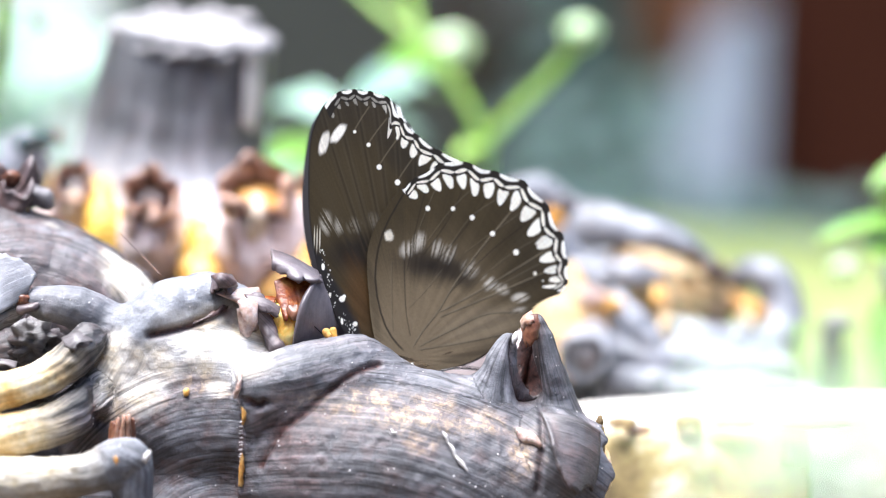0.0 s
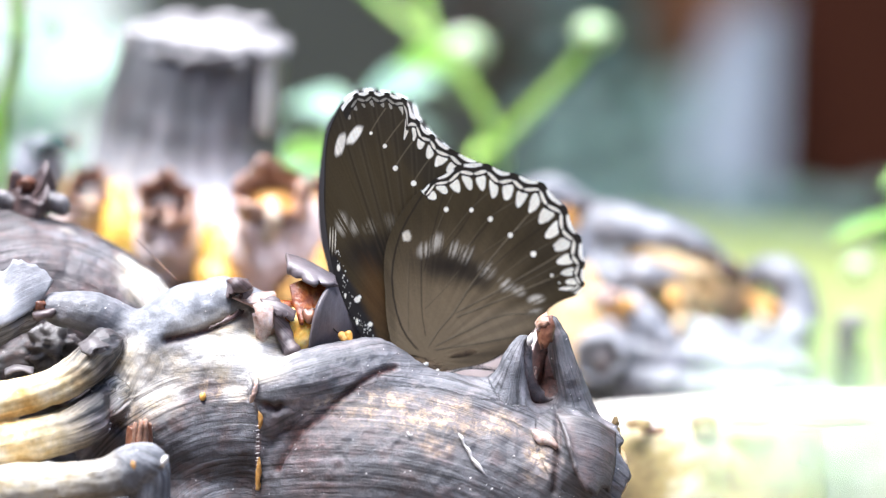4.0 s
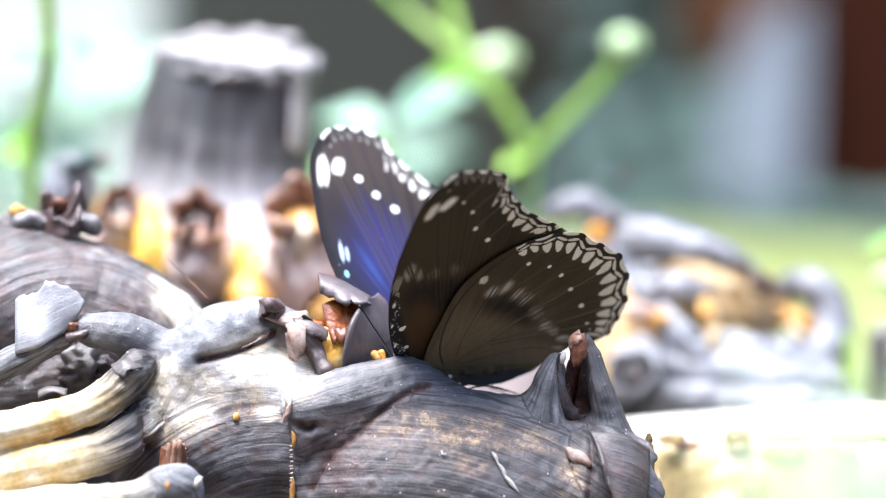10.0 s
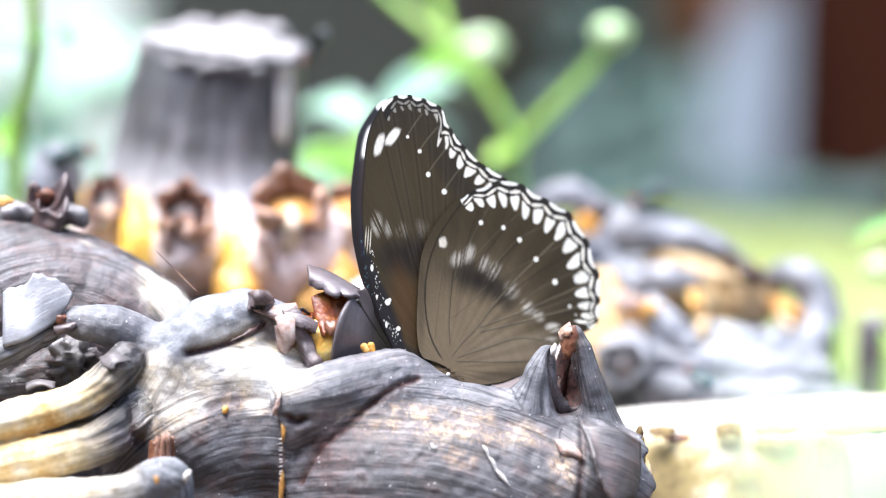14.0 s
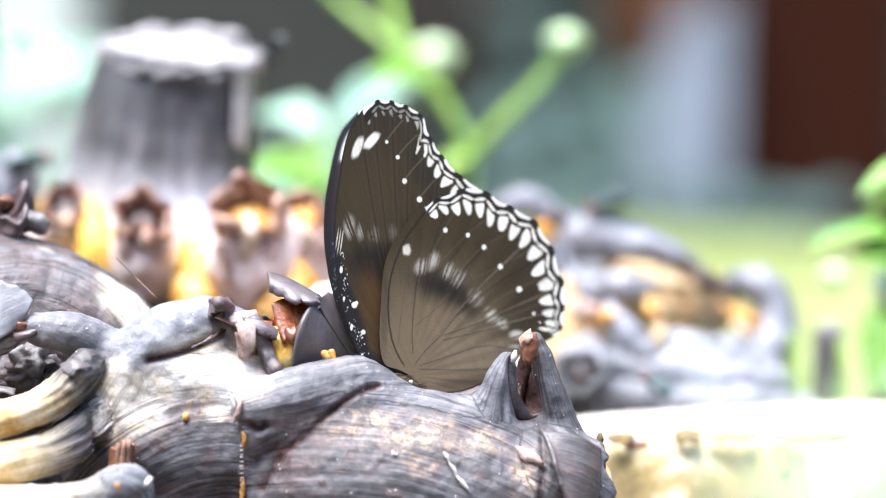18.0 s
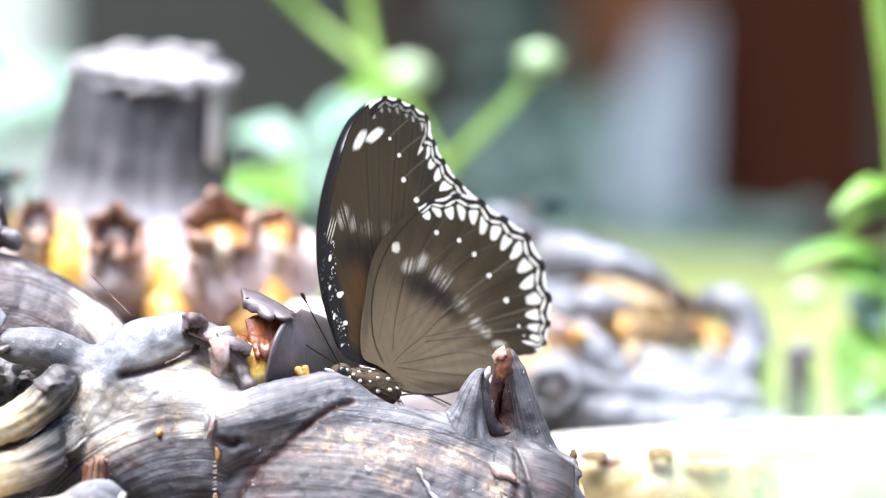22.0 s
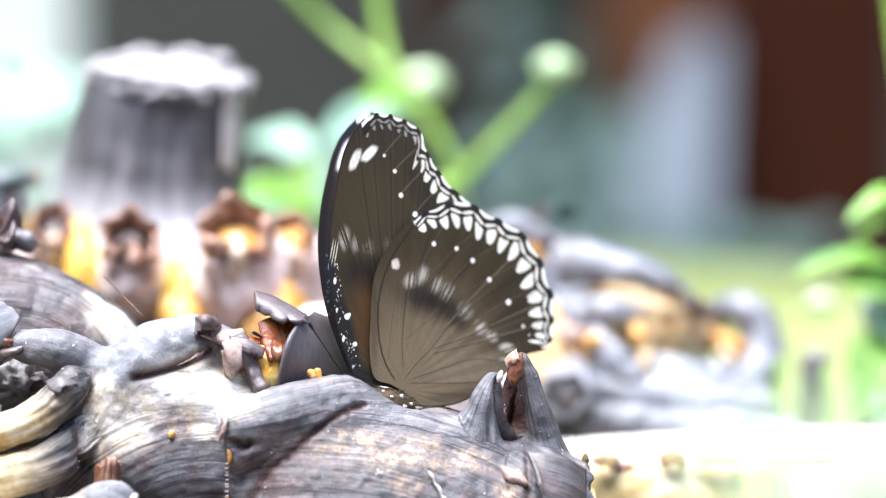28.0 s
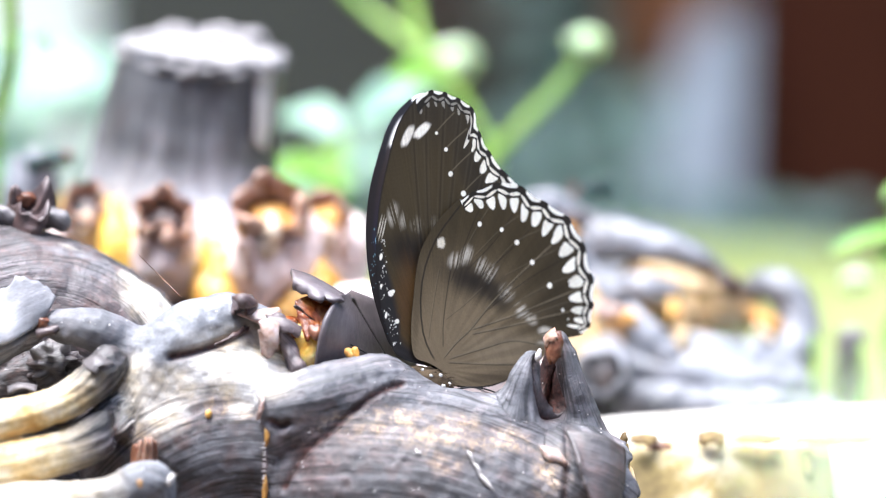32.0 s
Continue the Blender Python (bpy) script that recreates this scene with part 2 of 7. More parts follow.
def mossmat():
    """Moss that turns, at the pile and before it, into an added dark ground that cuts green bounce light."""
    k = Mat("mossy_ground", 0.9, 0.2)
    ob = k.coord("Object")
    n = k.noise(ob, 9, 5, 0.65)
    n2 = k.noise(ob, 150, 4, 0.7)
    base = k.ramp(n, (0.32, (0.11, 0.145, 0.045)), (0.5, (0.185, 0.22, 0.075)), (0.7, (0.26, 0.29, 0.13)))
    base = k.mix(k.ramp(k.noise(ob, 26, 4), (0.58, bw(0)), (0.7, bw(0.6))), base, (0.34, 0.28, 0.17))
    base = k.mix(0.5, base, k.ramp(n2, (0.3, bw(0.45)), (0.7, bw(1.2))), "MULTIPLY")
    sep = k.node("ShaderNodeSeparateXYZ")
    k.link(ob, sep.inputs[0])
    near = k.node("ShaderNodeMapRange")
    near.inputs["From Min"].default_value = 0.16
    near.inputs["From Max"].default_value = 0.02
    k.link(sep.outputs["Y"], near.inputs["Value"])
    # dark brown, made up for the unseen near ground to lessen bounce light
    bounce_dark = k.ramp(n2, (0.3, (0.03, 0.022, 0.016)), (0.7, (0.11, 0.085, 0.06)))
    k.color(k.mix(near.outputs[0], base, bounce_dark))
    k.bump(n2, 0.8, 0.004)
    return k.m


M["moss"] = mossmat()

# ---------------------------------------------------------------- building blocks
ORIGIN = {}


def thing(name, base, label, category, group="", kind=""):
    """An empty at the base of a thing; its parts are given in world metres."""
    ob = new(name)
    ob.location = base
    ob.empty_display_size = 0.01
    ORIGIN[ob.name] = Vector(base)
    return tagged(ob, label, category, group, kind)


def part(name, mesh, material, parent=None, label=""):
    """Links a mesh, in world metres, as one part under a thing or a part."""
    ob = new(name, mesh)
    ob.data.materials.clear()
    ob.data.materials.append(material)
    if parent is not None:
        o = ORIGIN[parent.name]
        mesh.transform(Matrix.Translation(-o))
        ob.parent = parent
        ORIGIN[ob.name] = o
    if label:
        tagged(ob, label)
    return ob


def lone(name, mesh, material, base, label, category, group="", kind=""):
    """A thing of one mesh, with its origin at its base."""
    mesh.transform(Matrix.Translation(-Vector(base)))
    ob = new(name, mesh)
    ob.location = base
    mesh.materials.clear()
    mesh.materials.append(material)
    ORIGIN[ob.name] = Vector(base)
    return tagged(ob, label, category, group, kind)


def to_mesh(name, verts, faces, uvs=None, smooth=True):
    me = bpy.data.meshes.new(name)
    me.from_pydata([tuple(v) for v in verts], [], faces)
    if uvs is not None:
        lay = me.uv_layers.new(name="UVMap")
        idx = np.zeros(len(me.loops), dtype=np.int32)
        me.loops.foreach_get("vertex_index", idx)
        lay.data.foreach_set("uv", np.asarray(uvs, dtype=np.float32)[idx].ravel())
    if smooth:
        me.polygons.foreach_set("use_smooth", [True] * len(me.polygons))
    me.update()
    return me


def spline(pts, n):
    """n points along a smooth curve through the rows of pts."""
    p = np.asarray(pts, dtype=float)
    if len(p) == 2:
        s = np.linspace(0, 1, n)[:, None]
        return p[0] * (1 - s) + p[1] * s
    q = np.vstack([2 * p[0] - p[1], p, 2 * p[-1] - p[-2]])
    t = np.linspace(0, len(p) - 1 - 1e-9, n)
    i = t.astype(int)
    f = (t - i)[:, None]
    a, b, c, d = q[i], q[i + 1], q[i + 2], q[i + 3]
    return 0.5 * (2 * b + (c - a) * f + (2 * a - 5 * b + 4 * c - d) * f**2 + (3 * b - a - 3 * c + d) * f**3)


def tube(pts, radii, rings=28, sides=28, rough=0.04, ridge=0.0, ridges=14, squash=1.0, seed=0, caps=(True, True), open_end=0.0, jag=0.0, lump=0.0, dish=0.0, axis_up=(0, 0, 1)):
    """A lofted organic tube through pts with the given radii. ridge: lengthwise ridges; lump: swellings;
    open_end: depth of a hollow in the far end, with a rim jagged by jag; dish: a dent in a capped end."""
    c = spline(pts, rings)
    r = spline(np.array(radii, dtype=float)[:, None], rings)[:, 0].clip(1e-5)
    tan = np.gradient(c, axis=0)
    tan /= np.linalg.norm(tan, axis=1)[:, None]
    up = np.array(axis_up, dtype=float)
    if abs(tan[0] @ up) > 0.9:
        up = np.array([0.0, 1.0, 0.0])
    verts, uvs = [], []
    seg = np.linalg.norm(np.diff(c, axis=0), axis=1)
    s = np.concatenate([[0], np.cumsum(seg)])
    th = np.linspace(0, 2 * np.pi, sides, endpoint=False)
    rng = np.random.RandomState(seed + 7)
    ph = rng.rand(6) * 6.28
    rimj = rng.randn(sides) * jag
    rimj = 0.5 * rimj + 0.35 * np.roll(rimj, 1) + 0.35 * np.roll(rimj, -1)
    rm = float(np.mean(r))
    for i in range(rings):
        side = np.cross(tan[i], up)
        side /= np.linalg.norm(side)
        upv = np.cross(side, tan[i])
        w = 1 + rough * (np.sin(2 * th + ph[0] + 3 * s[i] / rm * 0.3) * 0.6 + np.sin(3 * th + ph[1] - 2 * s[i] / rm * 0.4) * 0.5)
        w += rough * 0.5 * np.sin(5 * th + ph[2] + s[i] / rm * 1.3)
        w += lump * np.sin(s[i] / rm * 1.9 + ph[3]) * (1 + 0.4 * np.sin(th + ph[4]))
        w += ridge * np.sin(ridges * th + ph[5] + 0.5 * np.sin(s[i] / rm * 1.2)) 
        rr = r[i] * w
        sh = rimj * (i / (rings - 1)) ** 6
        for k in range(sides):
            v = c[i] + side * rr[k] * np.cos(th[k]) + upv * rr[k] * squash * np.sin(th[k]) + tan[i] * sh[k]
            verts.append(v)
            uvs.append((s[i], th[k] * rm))
    faces = []
    for i in range(rings - 1):
        for k in range(sides):
            a, b = i * sides + k, i * sides + (k + 1) % sides
            faces.append((a, b, b + sides, a + sides))
    if open_end > 0:
        base = (rings - 1) * sides
        for j, (f, d) in enumerate(((0.82, 0.0), (0.7, 0.45), (0.5, 0.85), (0.05, 1.0))):
            for k in range(sides):
                v = c[-1] + (np.array(verts[base + k]) - c[-1]) * f - tan[-1] * open_end * d
                if j == 0:
                    v = v + tan[-1] * rimj[k] * 0.7
                verts.append(v)
                uvs.append((s[-1] + open_end * d, th[k] * rm))
        n0 = base
        for j in range(4):
            for k in range(sides):
                a, b = n0 + j * sides + k, n0 + j * sides + (k + 1) % sides
                faces.append((a, b, b + sides, a + sides))
        faces.append(tuple(n0 + 4 * sides + k for k in range(sides)))
    elif caps[1]:
        n0 = len(verts)
        verts.append(c[-1] + tan[-1] * (r[-1] * 0.25 if dish == 0 else -dish))
        uvs.append((s[-1], 0))
        for k in range(sides):
            faces.append(((rings - 1) * sides + k, (rings - 1) * sides + (k + 1) % sides, n0))
    if caps[0]:
        n0 = len(verts)
        verts.append(c[0] - tan[0] * r[0] * 0.25)
        uvs.append((0, 0))
        for k in range(sides):
            faces.append(((k + 1) % sides, k, n0))
    return to_mesh("tube", verts, faces, uvs)


def blob(center, size, rough=0.12, seed=0, seg=24, turn=(0, 0, 0), freq=1.6):
    """A rounded lump with an uneven surface."""
    verts, faces, uvs = [], [], []
    m = Euler([radians(a) for a in turn]).to_matrix()
    off = Vector((seed * 3.7, seed * 1.3, seed * 2.1))
    for i in range(seg + 1):
        for k in range(seg * 2):
            a, b = math.pi * i / seg, math.pi * k / seg
            d = Vector((math.sin(a) * math.cos(b), math.sin(a) * math.sin(b), math.cos(a)))
            f = 1 + rough * (noise.noise(d * freq + off) + 0.5 * noise.noise(d * freq * 2.7 + off))
            v = m @ Vector((d.x * size[0] * f, d.y * size[1] * f, d.z * size[2] * f))
            verts.append(Vector(center) + v)
            uvs.append((b * size[0], a * size[2]))
    w = seg * 2
    for i in range(seg):
        for k in range(w):
            a, b = i * w + k, i * w + (k + 1) % w
            faces.append((a, a + w, b + w, b))
    return to_mesh("blob", verts, faces, uvs)


def shell(pts_a, pts_b, thick=0.0006, bulge=0.0, rows=10, cols=22, curl=0.0, jag=0.0, seed=0, out=(0, -1, 0)):
    """A dry scale or flake: a bent sheet with thickness between two edge curves. bulge lifts its middle along out,
    curl bends its second edge, jag tears that edge."""
    a, b = spline(pts_a, cols), spline(pts_b, cols)
    rng = np.random.RandomState(seed + 3)
    tear = np.convolve(rng.randn(cols + 4), [0.3, 0.4, 0.3], "same")[2:-2] * jag
    o = np.array(out, dtype=float)
    o /= np.linalg.norm(o)
    front, uvs = [], []
    for i in range(rows):
        f = i / (rows - 1)
        for k in range(cols):
            p = a[k] * (1 - f) + b[k] * f
            d = b[k] - a[k]
            L = np.linalg.norm(d) + 1e-9
            p = p + o * (bulge * math.sin(math.pi * f) + curl * f * f) + d / L * tear[k] * f**3
            g = k / (cols - 1)
            p = p + o * bulge * 0.5 * math.sin(math.pi * g)
            nz = noise.noise(Vector(p) * 180 + Vector((seed, 0, 0)))
            p = p + o * nz * 0.0007
            front.append(p)
            uvs.append((g * np.linalg.norm(a[-1] - a[0]), f * L))
    g = np.array(front).reshape(rows, cols, 3)
    du, dv = np.gradient(g, axis=1), np.gradient(g, axis=0)
    nrm = np.cross(du, dv)
    nrm /= np.linalg.norm(nrm, axis=2)[:, :, None] + 1e-12
    back = (g - nrm * thick).reshape(-1, 3)
    n = rows * cols
    faces = []
    for i in range(rows - 1):
        for k in range(cols - 1):
            q = i * cols + k
            faces.append((q, q + 1, q + cols + 1, q + cols))
            faces.append((n + q, n + q + cols, n + q + cols + 1, n + q + 1))
    ring = [k for k in range(cols)] + [i * cols + cols - 1 for i in range(1, rows)]
    ring += [(rows - 1) * cols + k for k in range(cols - 2, -1, -1)] + [i * cols for i in range(rows - 2, 0, -1)]
    for j in range(len(ring)):
        p, q = ring[j], ring[(j + 1) % len(ring)]
        faces.append((q, p, n + p, n + q))
    return to_mesh("shell", np.vstack([g.reshape(-1, 3), back]), faces, uvs + uvs)


def leaf_mesh(base, tip, width, bend=0.15, fold=0.25, normal=(0, -0.5, 1), thick=0.0003, n=18, m=8, wavy=0.0):
    """A leaf blade from base to tip, pointed at both ends, folded along its midrib and arching."""
    base, tip = np.array(base, dtype=float), np.array(tip, dtype=float)
    d = tip - base
    L = np.linalg.norm(d)
    d /= L
    nr = np.array(normal, dtype=float)
    nr -= d * (nr @ d)
    nr /= np.linalg.norm(nr)
    sd = np.cross(d, nr)
    top, uvs = [], []
    for i in range(n):
        f = i / (n - 1)
        w = width * 0.5 * (math.sin(math.pi * f**0.8) ** 0.75 + 0.02)
        for k in range(m + 1):
            g = 2 * k / m - 1
            p = base + d * L * f + sd * w * g + nr * (bend * L * math.sin(math.pi * f) * 0.6 + fold * w * abs(g) - 0.06 * w * (abs(g) < 0.01))
            p = p + nr * wavy * w * math.sin(f * 14 + g * 2)
            top.append(p)
            uvs.append((f * L, g * w))
    top = np.array(top)
    low = top - nr * thick
    c = m + 1
    N = n * c
    faces = []
    for i in range(n - 1):
        for k in range(m):
            q = i * c + k
            faces.append((q, q + 1, q + c + 1, q + c))
            faces.append((N + q, N + q + c, N + q + c + 1, N + q + 1))
    ring = [k for k in range(c)] + [i * c + m for i in range(1, n)] + [(n - 1) * c + k for k in range(m - 1, -1, -1)] + [i * c for i in range(n - 2, 0, -1)]
    for j in range(len(ring)):
        p, q = ring[j], ring[(j + 1) % len(ring)]
        faces.append((q, p, N + p, N + q))
    return to_mesh("leaf", np.vstack([top, low]), faces, uvs + uvs)


def board(lo, hi, bevel=0.002):
    """A bevelled block between two corners."""
    bm = bmesh.new()
    bmesh.ops.create_cube(bm, size=1)
    lo, hi = Vector(lo), Vector(hi)
    for v in bm.verts:
        v.co = Vector([(lo[i] + hi[i]) / 2 + v.co[i] * (hi[i] - lo[i]) for i in range(3)])
    bmesh.ops.bevel(bm, geom=bm.edges[:], offset=bevel, segments=2, affect="EDGES")
    me = bpy.data.meshes.new("board")
    bm.to_mesh(me)
    bm.free()
    return me



def chain_field(pts, radii, X, Y, Z, steps=14):
    """Distance from grid points to a tapered chain; also how far along it the nearest point lies."""
    c, r = spline(pts, steps), spline(np.array(radii, dtype=float)[:, None], steps)[:, 0]
    s0 = np.concatenate([[0], np.cumsum(np.linalg.norm(np.diff(c, axis=0), axis=1))])
    best = np.full(X.shape, 1e3, dtype=np.float32)
    along = np.zeros(X.shape, dtype=np.float32)
    for i in range(steps - 1):
        a, d = c[i], c[i + 1] - c[i]
        L2 = d @ d + 1e-15
        t = np.clip(((X - a[0]) * d[0] + (Y - a[1]) * d[1] + (Z - a[2]) * d[2]) / L2, 0, 1)
        q = np.sqrt((X - a[0] - t * d[0]) ** 2 + (Y - a[1] - t * d[1]) ** 2 + (Z - a[2] - t * d[2]) ** 2) - (r[i] * (1 - t) + r[i + 1] * t)
        m = q < best
        best[m] = q[m]
        along[m] = (s0[i] + t * (s0[i + 1] - s0[i]))[m]
    return best, along


def sculpt(chains, lo, hi, step, cut=None):
    """One skin over blended chains (points, radii, blend, straw length, tone): vertices, quads, and for each vertex its chain, the length along it and its angle."""
    ax = [np.arange(lo[i], hi[i], step, dtype=np.float32) for i in range(3)]
    F = np.full([len(a) for a in ax], 0.004, dtype=np.float32)
    for pts, radii, k, *_ in chains:
        p, rm = np.array(pts), max(radii) + 0.004
        sl = tuple(slice(max(0, int((p[:, i].min() - rm - lo[i]) / step)), min(len(ax[i]), int((p[:, i].max() + rm - lo[i]) / step) + 2)) for i in range(3))
        X, Y, Z = np.meshgrid(ax[0][sl[0]], ax[1][sl[1]], ax[2][sl[2]], indexing="ij")
        d = chain_field(pts, radii, X, Y, Z)[0]
        o = F[sl]
        h = np.clip(0.5 + 0.5 * (o - d) / k, 0, 1)
        F[sl] = o * (1 - h) + d * h - k * h * (1 - h)
    if cut is not None:
        X, Y, Z = np.meshgrid(*ax, indexing="ij")
        F = np.maximum(F, X - cut + 0.0012 * np.sin(Z * 900 + Y * 500) * np.sin(Y * 700) + 0.25 * (Y - 0.006))
    S = F < 0
    acc = np.zeros([n - 1 for n in F.shape] + [3], dtype=np.float32)
    cnt = np.zeros([n - 1 for n in F.shape], dtype=np.float32)
    nx, ny, nz = F.shape
    cross = {}
    for a in range(3):
        i0 = [slice(None)] * 3
        i1 = [slice(None)] * 3
        i0[a], i1[a] = slice(0, -1), slice(1, None)
        f0, f1 = F[tuple(i0)], F[tuple(i1)]
        c = S[tuple(i0)] != S[tuple(i1)]
        cross[a] = (c, S[tuple(i0)])
        t = np.where(c, f0 / np.where(f0 == f1, 1, f0 - f1), 0).astype(np.float32)
        b, e = [x for x in range(3) if x != a]
        for ob in (0, 1):
            for oe in (0, 1):
                sl = [None] * 3
                sl[a] = slice(None)
                sl[b] = slice(ob, F.shape[b] - 1 + ob)
                sl[e] = slice(oe, F.shape[e] - 1 + oe)
                cc, tt = c[tuple(sl)], t[tuple(sl)]
                cnt += cc
                acc[..., a] += np.where(cc, tt, 0)
                acc[..., b] += cc * ob
                acc[..., e] += cc * oe
    on = cnt > 0
    idx = np.full(on.shape, -1, dtype=np.int64)
    idx[on] = np.arange(on.sum())
    cell = np.argwhere(on)
    V = (cell + acc[on] / cnt[on][:, None]) * step + np.array(lo)
    quads = []
    for a in range(3):
        c, inside = cross[a]
        b, e = (a + 1) % 3, (a + 2) % 3
        g = np.argwhere(c)
        ok = (g[:, b] > 0) & (g[:, e] > 0) & (g[:, b] < F.shape[b] - 1) & (g[:, e] < F.shape[e] - 1)
        g = g[ok]
        ins = inside[tuple(g.T)]
        q = []
        for db, de in ((1, 1), (0, 1), (0, 0), (1, 0)):
            h = g.copy()
            h[:, b] -= db
            h[:, e] -= de
            q.append(idx[tuple(h.T)])
        q = np.stack(q, 1)
        q[~ins] = q[~ins][:, ::-1]
        quads.append(q)
    quads = np.vstack(quads)
    # which chain each vertex belongs to
    n = len(V)
    who, along, bd = np.zeros(n, dtype=int), np.zeros(n), np.full(n, 1e3)
    X, Y, Z = V.T
    for j, (pts, radii, *_) in enumerate(chains):
        d, s = chain_field(pts, radii, X, Y, Z)
        m = d < bd
        who[m], along[m], bd[m] = j, s[m], d[m]
    return V, quads, who, along


def vertex_normals(V, Q):
    fn = np.cross(V[Q[:, 2]] - V[Q[:, 0]], V[Q[:, 3]] - V[Q[:, 1]])
    N = np.zeros_like(V)
    for k in range(4):
        np.add.at(N, Q[:, k], fn)
    return N / (np.linalg.norm(N, axis=1)[:, None] + 1e-20)


def line_distance(V, pts):
    """Distance in the upright plane from vertices to a curve."""
    c = spline(pts, 24)
    best = np.full(len(V), 1e3)
    for i in range(23):
        a, d = c[i, [0, 2]], c[i + 1, [0, 2]] - c[i, [0, 2]]
        t = np.clip(((V[:, [0, 2]] - a) @ d) / (d @ d + 1e-15), 0, 1)
        best = np.minimum(best, np.hypot(*(V[:, [0, 2]] - a - t[:, None] * d).T))
    return best


def grid_noise(P, scale, seed):
    """Smooth random values at points."""
    rng = np.random.RandomState(seed)
    tab = rng.rand(32, 32, 32)
    q = P * scale
    i = np.floor(q).astype(int)
    f = q - i
    f = f * f * (3 - 2 * f)
    out = 0
    for dx in (0, 1):
        for dy in (0, 1):
            for dz in (0, 1):
                w = (f[:, 0] if dx else 1 - f[:, 0]) * (f[:, 1] if dy else 1 - f[:, 1]) * (f[:, 2] if dz else 1 - f[:, 2])
                out = out + w * tab[(i[:, 0] + dx) % 32, (i[:, 1] + dy) % 32, (i[:, 2] + dz) % 32]
    return out


def body_skin():
    """The rhizome's skin: colours laid by attributes, with fibres along each piece. Cream also paints in highlights,
    dark red also crease shade.
    """
    k = Mat("rhizome_skin", 0.4, 0.55)
    ob = k.coord("Object")
    f = k.noise(k.coord("UV", (60, 2200, 1)), 1.0, 4, 0.65, 0.35)
    f2 = k.noise(k.coord("UV", (45, 1000, 1)), 1.0, 4, 0.65, 0.6)
    f3 = k.noise(k.coord("UV", (60, 300, 1)), 1.0, 4, 0.6, 0.7)
    big = k.noise(ob, 70, 5, 0.6)
    mott = k.noise(ob, 260, 5, 0.7)
    fine = k.noise(ob, 1300, 4, 0.75)
    base = k.ramp(big, (0.32, (0.034, 0.031, 0.033)), (0.5, (0.083, 0.078, 0.084)), (0.72, (0.155, 0.156, 0.172)))
    base = k.mix(k.ramp(mott, (0.46, bw(0)), (0.66, bw(0.6))), base, (0.12, 0.066, 0.055))
    patch = k.mix(k.ramp(k.noise(ob, 520, 6, 0.8, 0.4), (0.46, bw(0)), (0.62, bw(1))), (0.15, 0.115, 0.11), (0.58, 0.40, 0.22))
    base = k.mix(k.attr("patch").outputs["Fac"], base, patch)
    straw = k.ramp(k.noise(ob, 130, 4, 0.6), (0.32, (0.62, 0.36, 0.09)), (0.46, (0.78, 0.60, 0.30)), (0.62, (0.84, 0.76, 0.60)))
    base = k.mix(k.attr("straw").outputs["Fac"], base, straw)
    grey = k.ramp(mott, (0.32, (0.125, 0.13, 0.145)), (0.55, (0.205, 0.213, 0.236)), (0.72, (0.29, 0.30, 0.33)))
    base = k.mix(k.attr("grey").outputs["Fac"], base, grey)
    # cream skin, also used to paint white highlights on upper faces
    base = k.mix(k.attr("cream").outputs["Fac"], base, k.ramp(k.noise(ob, 190, 4, 0.6), (0.34, (0.68, 0.54, 0.30)), (0.5, (0.80, 0.73, 0.62)), (0.64, (0.84, 0.81, 0.77))))
    base = k.mix(k.attr("rot_shade").outputs["Fac"], base, k.ramp(fine, (0.35, (0.03, 0.01, 0.008)), (0.65, (0.13, 0.045, 0.032))))
    fib = k.attr("fibre").outputs["Fac"]
    lines = k.mix(1.0, k.ramp(f, (0.34, bw(0.3)), (0.48, bw(1.0)), (0.68, bw(1.3))), k.ramp(f2, (0.36, bw(0.55)), (0.56, bw(1.15))), "MULTIPLY")
    base = k.mix(fib, base, k.mix(1.0, base, lines, "MULTIPLY"))
    f4 = k.noise(k.coord("UV", (70, 950, 1)), 1.0, 3, 0.6, 0.5)
    base = k.mix(k.attr("ridged").outputs["Fac"], base, k.mix(1.0, base, k.ramp(f4, (0.42, bw(0.1)), (0.54, bw(0.75)), (0.68, bw(1.6))), "MULTIPLY"))
    base = k.mix(0.55, base, k.ramp(f3, (0.35, bw(0.7)), (0.62, bw(1.25))), "MULTIPLY")
    base = k.mix(0.45, base, k.ramp(fine, (0.3, bw(0.5)), (0.65, bw(1.2))), "MULTIPLY")
    k.color(base)
    h = k.mix(0.45, k.mix(fib, bw(0.5), k.mix(0.5, f, f2)), fine)
    h = k.mix(k.attr("ridged").outputs["Fac"], h, k.mix(0.7, h, f4))
    k.bump(h, 0.85, 0.0006)
    rr = k.node("ShaderNodeMapRange")
    rr.inputs["To Min"].default_value, rr.inputs["To Max"].default_value = 0.34, 0.72
    k.link(k.noise(ob, 300, 4), rr.inputs["Value"])
    k.link(rr.outputs[0], k.b.inputs["Roughness"])
    return k.m


M["body"] = body_skin()


